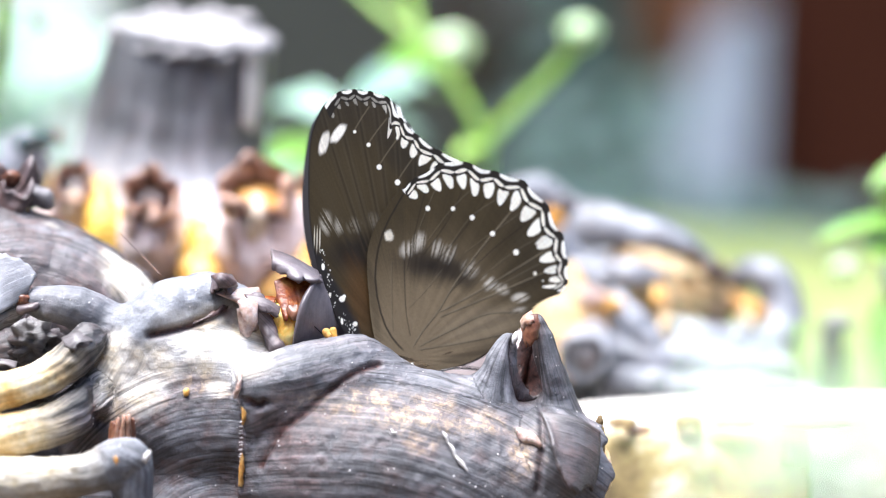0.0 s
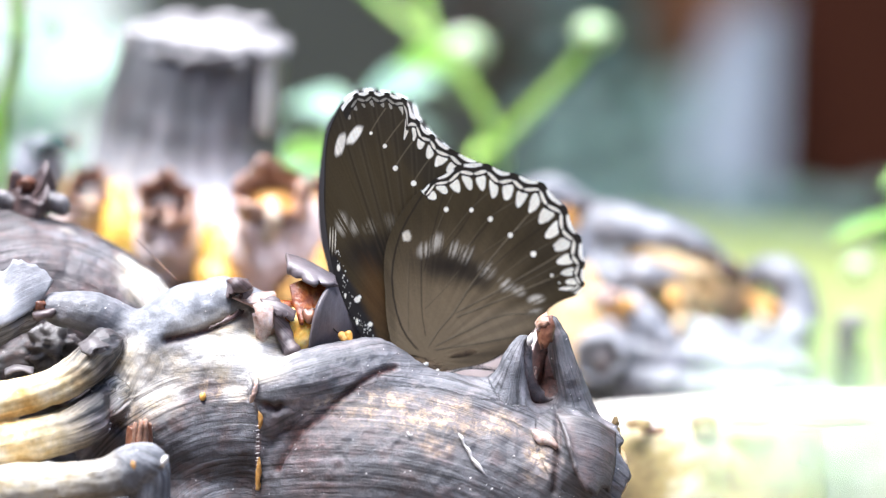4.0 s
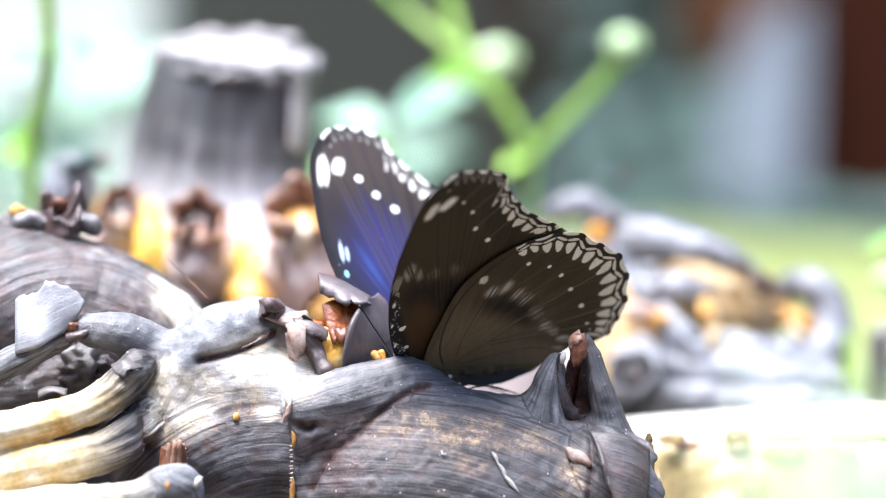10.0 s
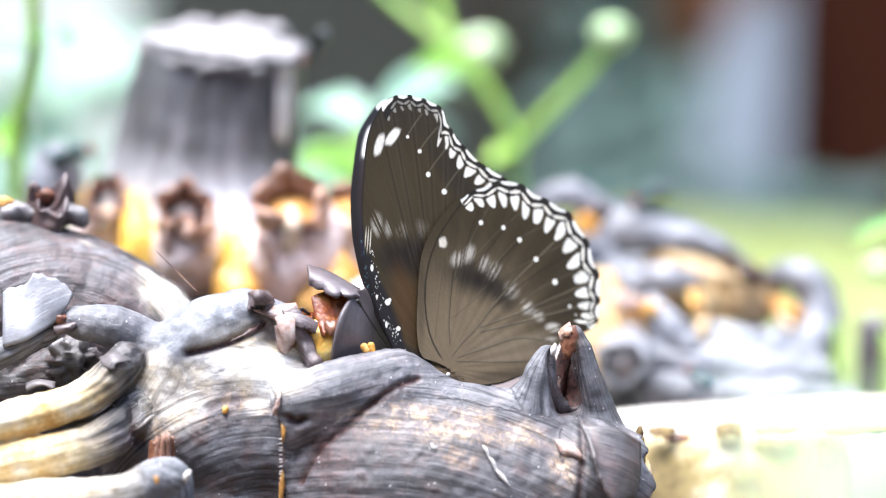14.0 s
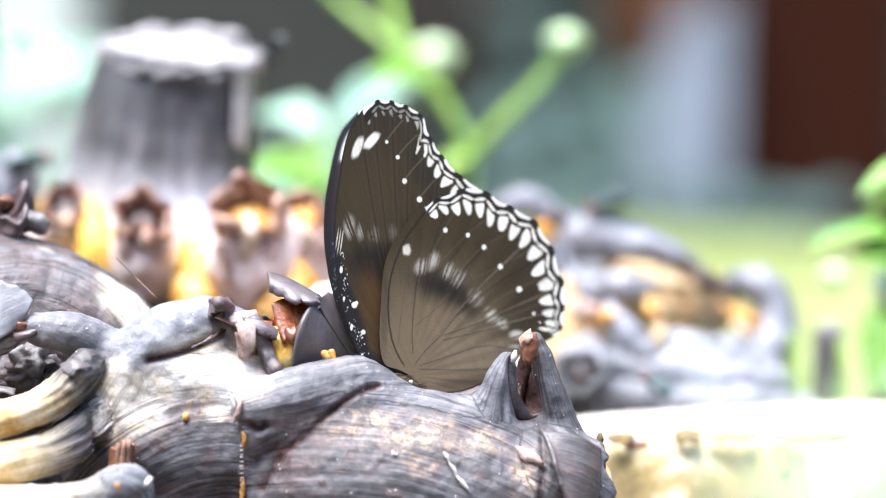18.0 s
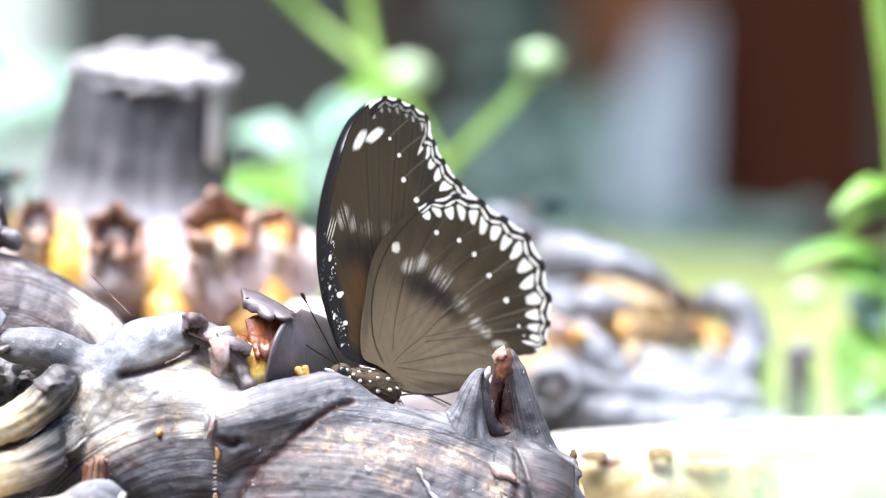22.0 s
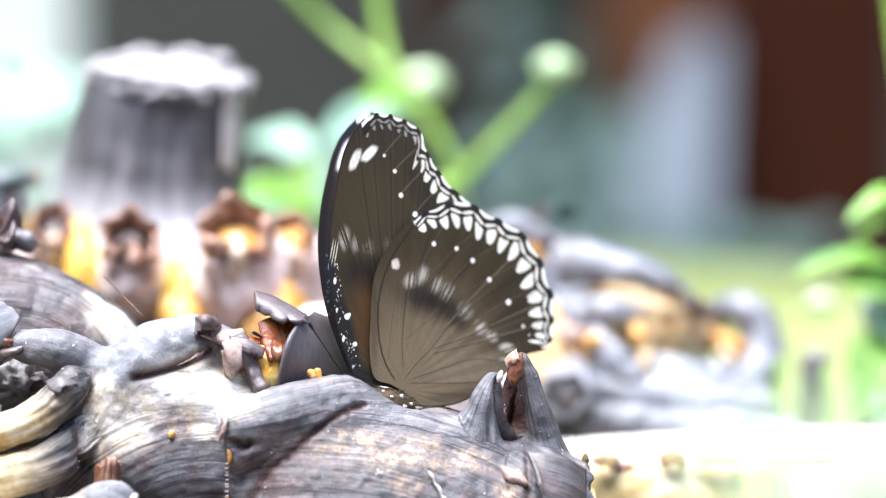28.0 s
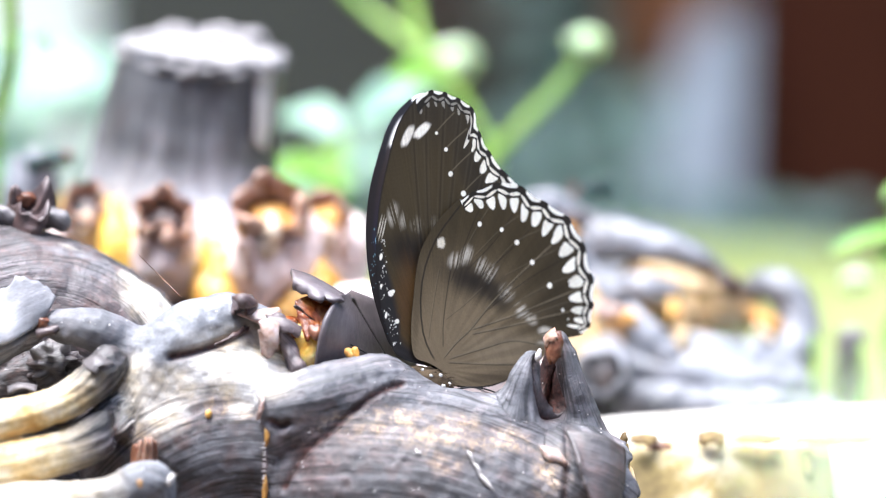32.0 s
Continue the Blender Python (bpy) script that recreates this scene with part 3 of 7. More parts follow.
def skin_mesh(name, chains, lo, hi, step, grooves=(), patches=(), bumps=(), creams=(), steps=(), reds=(), cut=None, fields=()):
    """Sculpts a blended body and lays its colours. chains: points, radii, blend, (straw from, straw to), grey, fibre.
    fields: (chains, centre), the fibres of those chains bow about that centre."""
    V, Q, who, along = sculpt(chains, lo, hi, step, cut)
    N = vertex_normals(V, Q)
    rot_shade = np.zeros(len(V))
    front = np.clip(-N[:, 1] * 2 + 0.6, 0, 1)
    # grooves are also darkened by colour, which paints in the shade of the crease
    for pts, depth, width, red in grooves:
        w = np.exp(-((line_distance(V, pts) / width) ** 2)) * front
        V = V - N * (w * depth)[:, None]
        rot_shade = np.maximum(rot_shade, w * red)
    for pts, height, width in bumps:
        w = np.exp(-((line_distance(V, pts) / width) ** 4)) * front
        V = V + N * (w * height)[:, None]
    for pts, height, reach in steps:
        c = spline(pts, 24)
        order = np.argsort(c[:, 2])
        off = V[:, 0] - np.interp(V[:, 2], c[order, 2], c[order, 0])
        inside = np.clip((V[:, 2] - c[:, 2].min()) / 0.002 + 0.5, 0, 1) * np.clip((c[:, 2].max() - V[:, 2]) / 0.002 + 0.5, 0, 1)
        w = np.clip(off / 0.0005 + 0.5, 0, 1) * np.exp(-np.maximum(off, 0) / reach) * inside * front
        V = V + N * (w * height)[:, None]
        lip = np.exp(-((off + 0.0001) / 0.0004) ** 2) * inside * front
        rot_shade = np.maximum(rot_shade, 0.75 * lip)
    straw, grey, fibre, v, ridged = (np.zeros(len(V)) for _ in range(5))
    for j, (pts, radii, _, st, gr, fb) in enumerate(chains):
        m = who == j
        if not m.any():
            continue
        c = spline(pts, 24)
        ss = np.concatenate([[0], np.cumsum(np.linalg.norm(np.diff(c, axis=0), axis=1))])
        ce = np.stack([np.interp(along[m], ss, c[:, i]) for i in range(3)], 1)
        off = V[m] - ce
        ta = c[-1] - c[0]
        ta /= np.linalg.norm(ta)
        up = np.array([0.0, -1.0, 0.0]) - ta * -ta[1]
        up /= np.linalg.norm(up)
        th = np.arctan2(off @ np.cross(ta, up), off @ up)
        v[m] = th * np.mean(radii)
        ridge_v = v[m]
        for js, (fx, fz) in fields:
            if j in js:
                ridge_v = np.hypot(V[m][:, 0] - fx, V[m][:, 2] - fz)
                v[m] = ridge_v
                along[m] = np.arctan2(V[m][:, 0] - fx, V[m][:, 2] - fz) * np.median(ridge_v)
        jit = (grid_noise(V[m], 500, 4) - 0.5) * 0.006
        if st:
            f = np.clip((along[m] + jit - st[0]) / (st[1] - st[0]), 0, 1)
            straw[m] = 1 - f
        grey[m], fibre[m] = gr, min(fb, 1.0) * (1 - 0.75 * straw[m])
        ridged[m] = np.clip(fb - 1, 0, 1) * (1 - straw[m]) * 1.6
        ridge = 0.000045 * (1 - 0.7 * gr) * np.sin(ridge_v / 0.00028 + 3 * grid_noise(V[m], 160, 6)) * fb
        V[m] = V[m] + N[m] * ridge[:, None]
    V = V + N * ((grid_noise(V, 260, 1) - 0.5) * 0.0005 + (grid_noise(V, 900, 2) - 0.5) * 0.00028)[:, None]
    ends = np.concatenate([Q[:, [0, 1]], Q[:, [1, 2]], Q[:, [2, 3]], Q[:, [3, 0]]])
    deg = np.bincount(ends.ravel(), minlength=len(V)) + 1e-9
    for _ in range(30):
        for a in (straw, grey, fibre, ridged):
            a[:] = 0.4 * a + 0.6 * (np.bincount(ends[:, 0], a[ends[:, 1]], len(V)) + np.bincount(ends[:, 1], a[ends[:, 0]], len(V))) / deg
    patch = np.zeros(len(V))
    cream = np.zeros(len(V))
    for c, rx, rz, amount in patches:
        e = np.hypot((V[:, 0] - c[0]) / rx, (V[:, 2] - c[2]) / rz) + (grid_noise(V, 420, 9) - 0.5) * 0.9
        patch = np.maximum(patch, amount * np.clip(1.35 - e, 0, 1) * (V[:, 1] < c[1] + 0.012))
    for c, rx, rz, amount in creams:
        e = np.hypot((V[:, 0] - c[0]) / rx, (V[:, 2] - c[2]) / rz) + (grid_noise(V, 300, 12) - 0.5) * 0.6
        cream = np.maximum(cream, amount * np.clip(1.4 - e, 0, 1) * (V[:, 1] < 0.02))
    for c, rx, rz, amount in reds:
        e = np.hypot((V[:, 0] - c[0]) / rx, (V[:, 2] - c[2]) / rz) + (grid_noise(V, 420, 15) - 0.5) * 0.8
        rot_shade = np.maximum(rot_shade, amount * np.clip(1.4 - e, 0, 1) * (V[:, 1] < c[1] + 0.012))
    me = to_mesh(name, V, Q.tolist(), np.stack([along + who * 0.37, v], 1))
    for key, val in (("straw", straw), ("grey", grey), ("fibre", fibre), ("rot_shade", np.clip(rot_shade, 0, 1)), ("patch", np.clip(patch, 0, 1)), ("ridged", np.clip(ridged, 0, 1)), ("cream", cream)):
        me.attributes.new(key, "FLOAT", "POINT").data.foreach_set("value", val.astype(np.float32))
    return me


def lump(name, chains, step=0.0004, rough=0.0008, seed=1):
    """One soft uneven body grown over blended chains (points, radii, blend)."""
    full = [(p, r, k) for p, r, k in chains]
    allp = np.vstack([np.array(p) for p, *_ in full])
    rm = max(max(r) for _, r, _ in full) + 0.002
    V, Q, who, along = sculpt(full, tuple(allp.min(0) - rm), tuple(allp.max(0) + rm), step)
    N = vertex_normals(V, Q)
    V = V + N * ((grid_noise(V, 350, seed) - 0.5) * rough + (grid_noise(V, 900, seed + 1) - 0.5) * rough * 0.4)[:, None]
    return to_mesh(name, V, Q.tolist(), np.stack([along + who * 0.37, V[:, 0] + V[:, 2]], 1))
# ---------------------------------------------------------------- setting
def ground_z(x, y):
    """Mossy rise behind the pile, then a fall towards the wall."""
    r = math.hypot(x, y)
    f = min(1, max(0, (y - 0.50) / 0.25))
    z = 0.0375 * math.exp(-(((y - 0.45) / 0.13) ** 2)) - 0.06 * f * f * (3 - 2 * f)
    return z + 0.006 * noise.noise((x * 9, y * 9, 0)) * min(1, 3 / (r + 0.1)) + 0.003 * noise.noise((x * 40, y * 40, 5)) * (r < 2.5)


def ground_mesh():
    n = 190
    s = np.linspace(-1, 1, n)
    xs = np.sinh(s * 8.2) / math.sinh(8.2) * 260
    ys = xs + 0.25
    verts, faces, uvs = [], [], []
    for j in range(n):
        for i in range(n):
            x, y = float(xs[i]), float(ys[j])
            verts.append((x, y, ground_z(x, y)))
            uvs.append((x, y))
    for j in range(n - 1):
        for i in range(n - 1):
            a = j * n + i
            faces.append((a, a + 1, a + n + 1, a + n))
    return to_mesh("ground", verts, faces, uvs)


lone("ground", ground_mesh(), M["moss"], (0, 0, 0), "yellow-green mossy garden soil", "ground", kind="structure")


def far_wall():
    w = lone("wall_back", board((-4, 0.83, -0.1), (5, 0.98, 1.6), 0.01), M["plaster"], (0, 0.83, -0.06), "dull grey plastered garden wall", "wall", kind="structure")
    return w


far_wall()
# unseen walls, added at the left and behind the camera to block low sky light
lone("sky_block_side", board((-4.2, -3.6, -0.1), (-4.0, 0.98, 2.0), 0.01), M["plaster"], (-4.1, -1.3, -0.06), "dull grey plastered garden wall", "wall", kind="structure")
lone("sky_block_front", board((-4.0, -3.6, -0.1), (5.0, -3.4, 2.0), 0.01), M["plaster"], (0.5, -3.5, -0.06), "dull grey plastered garden wall", "wall", kind="structure")


def upright(name, p_low, width, depth, height, mat, label, category, lean=(0, 0), bevel=0.004):
    """A squared post or board that stands on the ground; lean shifts its top."""
    x, y, _ = p_low
    me = board((x - width / 2, y, -0.075), (x + width / 2, y + depth, height), bevel)
    for v in me.vertices:
        f = v.co.z / height
        v.co.x += lean[0] * f
        v.co.y += lean[1] * f
    return lone(name, me, mat, (x, y, -0.06), label, category)


upright("wooden_post", (0.1582, 0.6200, 0.0236), 0.04886, 0.05, 0.9, M["redwood"], "thick red-brown stained wooden post on the ground", "post")
def wall_plank(a, b, mat, label):
    """A vertical plank fixed to the wall, from a (lower corner) to b."""
    me = board((a[0], 0.80, a[2]), (b[0], 0.832, b[2] + 0.4), 0.003)
    lone("wooden_plank", me, mat, (a[0], 0.83, a[2]), label, "plank")


wall_plank((0.0576, 0.8000, 0.0614), (0.0759, 0.8000, 0.0820), M["redwood"], "short red-brown plank fixed high on the wall")
wall_plank((0.1120, 0.8000, 0.0597), (0.1458, 0.8000, 0.0820), M["orangewood"], "short orange-brown plank fixed high on the wall")


def leaning_board():
    """A board that narrows to its top and leans against the post."""
    b0, b1 = (0.0733, 0.5800, -0.0600), (0.1254, 0.5800, -0.0600)
    t0, t1 = (0.1191, 0.6100, 0.0835), (0.1319, 0.6100, 0.0866)
    lo = -0.06
    v = [(b0[0], 0.58, lo), (b1[0], 0.58, lo), (b1[0], 0.595, lo), (b0[0], 0.595, lo), (t0[0], 0.61, t0[2]), (t1[0], 0.61, t1[2]), (t1[0], 0.625, t1[2]), (t0[0], 0.625, t0[2])]
    me = to_mesh("board", v, [(0, 1, 5, 4), (1, 2, 6, 5), (2, 3, 7, 6), (3, 0, 4, 7), (4, 5, 6, 7), (3, 2, 1, 0)], smooth=False)
    lone("whitewashed_board", me, M["lilac"], (b0[0], 0.58, lo), "pale bluish whitewashed board leaning on the post", "board")


leaning_board()
upright("white_board", (-0.0651, 0.5500, 0.0340), 0.05370, 0.03, 0.8, M["white"], "bright white painted board in the light", "board")


# ---------------------------------------------------------------- pale log
def pale_log():
    t = thing("log", (0.13, 0.045, 0.0), "bleached pale log with yellow bark lying on the ground", "log")
    part("trunk", tube([(0.0565, 0.0500, 0.0224), (0.0711, 0.0500, 0.0231), (0.0867, 0.0500, 0.0237), (0.1032, 0.0500, 0.0239), (0.1308, 0.0500, 0.0241)], [0.0204, 0.0209, 0.0210, 0.0210, 0.0205], 60, 90, 0.02, 0.008, 22, seed=4), M["wood"], t)
    part("bark_strip", shell([(0.0640, 0.0345, 0.0399), (0.0747, 0.0340, 0.0412), (0.0883, 0.0345, 0.0401), (0.0981, 0.0340, 0.0407)], [(0.0647, 0.0290, 0.0242), (0.0754, 0.0280, 0.0243), (0.0879, 0.0280, 0.0243), (0.0986, 0.0280, 0.0243)], 0.0008, 0.0012, 8, 30, jag=0.003, seed=2), M["timber_core"], t, "yellow-brown bark strip")
    for x, z, w, h in ((0.0684, 0.0420, 0.0042, 0.0004), (0.0790, 0.0424, 0.0040, 0.0006), (0.0862, 0.0420, 0.0080, 0.0003), (0.0985, 0.0418, 0.0120, 0.0003), (0.0945, 0.0385, 0.0012, 0.0014)):
        part("bark_strip", shell([(x - w / 2, 0.0330, z), (x, 0.0322, z + h), (x + w / 2, 0.0330, z)], [(x - w / 2, 0.0312, z - h * 1.4), (x, 0.0300, z - h * 1.8), (x + w / 2, 0.0312, z - h * 1.4)], 0.0005, 0.0004, 5, 14, jag=0.0006, seed=int(z * 1e4)), M["moss_crust"] if x < 0.08 else M["timber_core"], t, "bark seam")
    part("bark_strip", shell([(0.0684, 0.0342, 0.0405), (0.0711, 0.0338, 0.0409), (0.0738, 0.0340, 0.0407)], [(0.0689, 0.0335, 0.0397), (0.0713, 0.0330, 0.0395), (0.0736, 0.0335, 0.0399)], 0.0006, 0.0006, 5, 10, jag=0.001, seed=6), M["brown"], t)


def dusty(ob, t, n, seed):
    """Pale crumbs on the upper, outer side of a part, as one part."""
    rng = random.Random(seed)
    spots = [v for v in ob.data.vertices if v.normal.y < -0.2 and v.normal.z > -0.1]
    verts, faces = [], []
    for v in rng.sample(spots, n):
        c = v.co + v.normal * 0.00002
        r = rng.uniform(0.00005, 0.00016)
        i = len(verts)
        a = v.normal.orthogonal().normalized()
        b = v.normal.cross(a)
        for k in range(5):
            th = k * 1.2566 + rng.uniform(-0.3, 0.3)
            verts.append(c + (a * math.cos(th) * rng.uniform(0.6, 1.8) + b * math.sin(th)) * r)
        verts.append(c + v.normal * r)
        for k in range(5):
            faces.append((i + k, i + (k + 1) % 5, i + 5))
    me = to_mesh("crumbs", verts, faces)
    d = new("crumbs", me)
    me.materials.append(M["cut"])
    d.parent = t
    ORIGIN[d.name] = ORIGIN[t.name]
    tagged(d, "pale dust crumbs", kind="stuff")


# ---------------------------------------------------------------- the rhizome the butterfly sits on
def rhizome():
    t = thing("rhizome", (0.03, 0.0, 0.0), "knobbly grey-brown dried rhizome with torn scales", "rhizome")
    # the body: thick segment under the butterfly, older knob, cap, neck and finger roots, grown together
    chains = [
        ([(-0.0097, 0.0100, 0.0296), (-0.0009, 0.0100, 0.0283), (0.0086, 0.0120, 0.0271)], [0.013, 0.0165, 0.0165], 0.003, None, 0, 1),
        ([(-0.0107, 0.0120, 0.0143), (0.0086, 0.0120, 0.0125), (0.0315, 0.0140, 0.0122), (0.0544, 0.0140, 0.0113)], [0.014, 0.0175, 0.0175, 0.013], 0.004, None, 0, 1),
        ([(-0.0107, 0.0060, 0.0442), (-0.0051, 0.0070, 0.0445), (0.0018, 0.0070, 0.0445), (0.0105, 0.0080, 0.0438), (0.0157, 0.0090, 0.0428)], [0.0098, 0.0126, 0.0131, 0.0124, 0.0110], 0.002, None, 0.0, 1),
        ([(0.0240, 0.0060, 0.0361), (0.0358, 0.0060, 0.0350), (0.0497, 0.0070, 0.0327), (0.0594, 0.0090, 0.0296)], [0.0179, 0.0174, 0.0160, 0.0126], 0.0030, None, 0.1, 1),
        ([(-0.0116, 0.0010, 0.0484), (-0.0105, 0.0010, 0.0523), (-0.0090, 0.0010, 0.0544)], [0.0040, 0.0046, 0.0046], 0.0022, (-0.004, 0.012), 0.1, 0.5),
        ([(-0.0092, 0.0020, 0.0543), (-0.0059, 0.0020, 0.0580), (-0.0016, 0.0030, 0.0613), (0.0028, 0.0050, 0.0624), (0.0059, 0.0070, 0.0620)], [0.0042, 0.0049, 0.0051, 0.0049, 0.0038], 0.0022, None, 0.95, 0.1),
        ([(0.0088, 0.0070, 0.0599), (0.0114, 0.0070, 0.0568)], [0.0046, 0.0046], 0.002, None, 0.8, 0.15),
        ([(-0.0221, 0.0020, 0.0626), (-0.0178, 0.0010, 0.0623), (-0.0135, 0.0020, 0.0606), (-0.0094, 0.0030, 0.0575)], [0.0025, 0.0031, 0.0034, 0.0036], 0.0015, None, 0.6, 0.3),
        ([(-0.0435, -0.0120, 0.0467), (-0.0360, -0.0110, 0.0482), (-0.0285, -0.0090, 0.0498), (-0.0243, -0.0080, 0.0509), (-0.0206, -0.0070, 0.0523), (-0.0175, -0.0050, 0.0543), (-0.0155, -0.0040, 0.0562), (-0.0145, -0.0030, 0.0575)], [0.0031, 0.0030, 0.0029, 0.0027, 0.0027, 0.0030, 0.0031, 0.0026], 0.0006, (0.020, 0.031), 0.1, 1.7),
        ([(-0.0435, -0.0130, 0.0401), (-0.0360, -0.0120, 0.0417), (-0.0284, -0.0110, 0.0433), (-0.0243, -0.0100, 0.0440), (-0.0201, -0.0080, 0.0449), (-0.0164, -0.0060, 0.0465), (-0.0138, -0.0030, 0.0489), (-0.0125, -0.0010, 0.0514)], [0.0034, 0.0033, 0.0033, 0.0033, 0.0034, 0.0036, 0.0033, 0.0024], 0.0010, (0.018, 0.029), 0.1, 1.7),
        ([(-0.0445, -0.0010, 0.0515), (-0.0368, 0.0000, 0.0563), (-0.0300, 0.0010, 0.0596), (-0.0266, 0.0020, 0.0611), (-0.0245, 0.0030, 0.0622)], [0.0029, 0.0026, 0.0021, 0.0017, 0.0010], 0.0006, None, 0.7, 1.5),
        ([(-0.0431, -0.0180, 0.0361), (-0.0356, -0.0170, 0.0364), (-0.0256, -0.0160, 0.0373), (-0.0197, -0.0155, 0.0379), (-0.0143, -0.0150, 0.0385), (-0.0110, -0.0145, 0.0396)], [0.0038, 0.0038, 0.0037, 0.0034, 0.0031, 0.0031], 0.0006, (0.020, 0.036), 0.5, 1.2),
        ([(-0.0110, -0.0145, 0.0394), (-0.0083, -0.0145, 0.0409), (-0.0070, -0.0140, 0.0402), (-0.0071, -0.0130, 0.0358)], [0.0031, 0.0033, 0.0029, 0.0031], 0.0010, None, 0.85, 0.8),
        ([(-0.0447, 0.0000, 0.0267), (-0.0291, 0.0000, 0.0276), (-0.0137, 0.0020, 0.0273)], [0.009, 0.010, 0.010], 0.002, None, 0, 1),
        ([(-0.0457, 0.0140, 0.0521), (-0.0351, 0.0130, 0.0522), (-0.0255, 0.0130, 0.0531), (-0.0176, 0.0120, 0.0505)], [0.006, 0.0065, 0.006, 0.005], 0.002, None, 0, 1),
        ([(0.0117, -0.0040, 0.0514), (0.0159, -0.0030, 0.0523), (0.0211, -0.0010, 0.0536), (0.0255, 0.0008, 0.0545), (0.0297, 0.0030, 0.0540)], [0.0034, 0.0046, 0.0046, 0.0038, 0.0020], 0.0036, None, 0.4, 1.0),
        ([(0.0112, -0.0040, 0.0470), (0.0142, -0.0035, 0.0490), (0.0180, -0.0015, 0.0514)], [0.0022, 0.0029, 0.0022], 0.0030, None, 0.05, 1.0),
        ([(0.0470, 0.0020, 0.0474), (0.0476, 0.0006, 0.0522), (0.0483, 0.0000, 0.0553), (0.0492, 0.0000, 0.0579)], [0.0036, 0.0027, 0.0022, 0.0014], 0.0018, None, 0.7, 0.9),
        ([(0.0513, 0.0020, 0.0456), (0.0506, 0.0004, 0.0502), (0.0497, -0.0004, 0.0533), (0.0495, -0.0002, 0.0561)], [0.0034, 0.0015, 0.0010, 0.0006], 0.0018, None, 0.7, 0.9),
        ([(0.0574, 0.0040, 0.0445), (0.0564, 0.0030, 0.0497), (0.0551, 0.0020, 0.0543), (0.0542, 0.0020, 0.0585), (0.0535, 0.0020, 0.0608)], [0.0042, 0.0029, 0.0023, 0.0018, 0.0012], 0.0022, None, 0.35, 1.0),
        ([(0.0525, 0.0070, 0.0494), (0.0523, 0.0060, 0.0539), (0.0526, 0.0050, 0.0583)], [0.0030, 0.0022, 0.0012], 0.0014, None, 0.0, 0.9),
        ([(0.0556, 0.0010, 0.0390), (0.0600, 0.0030, 0.0376), (0.0658, 0.0060, 0.0355)], [0.0090, 0.0084, 0.0078], 0.0008, None, 0.3, 1),
        ([(0.0223, 0.0010, 0.0526), (0.0266, 0.0010, 0.0526), (0.0304, 0.0010, 0.0511), (0.0352, 0.0010, 0.0491), (0.0412, 0.0010, 0.0483), (0.0472, 0.0020, 0.0478)], [0.0029, 0.0038, 0.0038, 0.0036, 0.0036, 0.0033], 0.0040, None, 0.4, 1.0),
        ([(-0.0119, 0.0020, 0.0529), (-0.0098, 0.0010, 0.0565), (-0.0070, 0.0010, 0.0596), (-0.0028, 0.0020, 0.0617), (0.0025, 0.0040, 0.0624)], [0.0022, 0.0027, 0.0029, 0.0027, 0.0024], 0.0030, None, 0.9, 0.25),
        ([(-0.0075, 0.0020, 0.0530), (-0.0017, 0.0010, 0.0543), (0.0034, 0.0010, 0.0550), (0.0085, 0.0020, 0.0542), (0.0112, 0.0030, 0.0524)], [0.0036, 0.0044, 0.0046, 0.0044, 0.0034], 0.0030, None, 0.0, 0.5),
    ]
    # last value: strength of the dark red that paints the crease's shade
    grooves = [
        ([(0.0121, 0.0000, 0.0391), (0.0148, 0.0000, 0.0440), (0.0186, 0.0000, 0.0474), (0.0223, 0.0000, 0.0506), (0.0262, 0.0000, 0.0532), (0.0297, 0.0000, 0.0544)], 0.0006, 0.0005, 0.95),
        ([(0.0104, 0.0000, 0.0492), (0.0116, 0.0000, 0.0485), (0.0123, 0.0000, 0.0490)], 0.0010, 0.0006, 0.8),
        ([(0.0523, 0.0000, 0.0502), (0.0516, 0.0000, 0.0537), (0.0514, 0.0000, 0.0576)], 0.0030, 0.0016, 1.0),
        ([(-0.0050, 0.0000, 0.0584), (-0.0013, 0.0000, 0.0592), (0.0030, 0.0000, 0.0605), (0.0064, 0.0000, 0.0620)], 0.0013, 0.0006, 1.0),
        ([(-0.0124, 0.0000, 0.0450), (-0.0128, 0.0000, 0.0485), (-0.0134, 0.0000, 0.0511)], 0.0010, 0.0008, 0.5),
        ([(0.0545, 0.0000, 0.0476), (0.0544, 0.0000, 0.0433), (0.0539, 0.0000, 0.0363)], 0.0008, 0.0005, 0.4),
        ([(-0.0263, 0.0000, 0.0606), (-0.0282, 0.0000, 0.0580), (-0.0324, 0.0000, 0.0546)], 0.0007, 0.0007, 0.2),
    ]
    patches = [((0.0286, 0.0000, 0.0487), 0.0056, 0.0026, 0.95), ((0.0362, 0.0000, 0.0472), 0.0066, 0.0024, 0.95), ((0.0430, 0.0000, 0.0460), 0.0050, 0.0020, 0.7), ((0.0031, 0.0000, 0.0512), 0.0030, 0.0022, 0.7), ((0.0250, 0.0000, 0.0480), 0.0040, 0.0020, 0.7), ((0.0202, 0.0000, 0.0495), 0.0050, 0.0016, 0.6), ((0.0521, 0.0000, 0.0415), 0.0026, 0.0030, 0.9), ((-0.0074, 0.0000, 0.0527), 0.0052, 0.0046, 0.7), ((0.0047, 0.0000, 0.0507), 0.0024, 0.0016, 0.7), ((-0.0096, 0.0000, 0.0476), 0.0024, 0.0040, 0.6), ((0.0366, 0.0000, 0.0433), 0.0040, 0.0015, 0.4)]
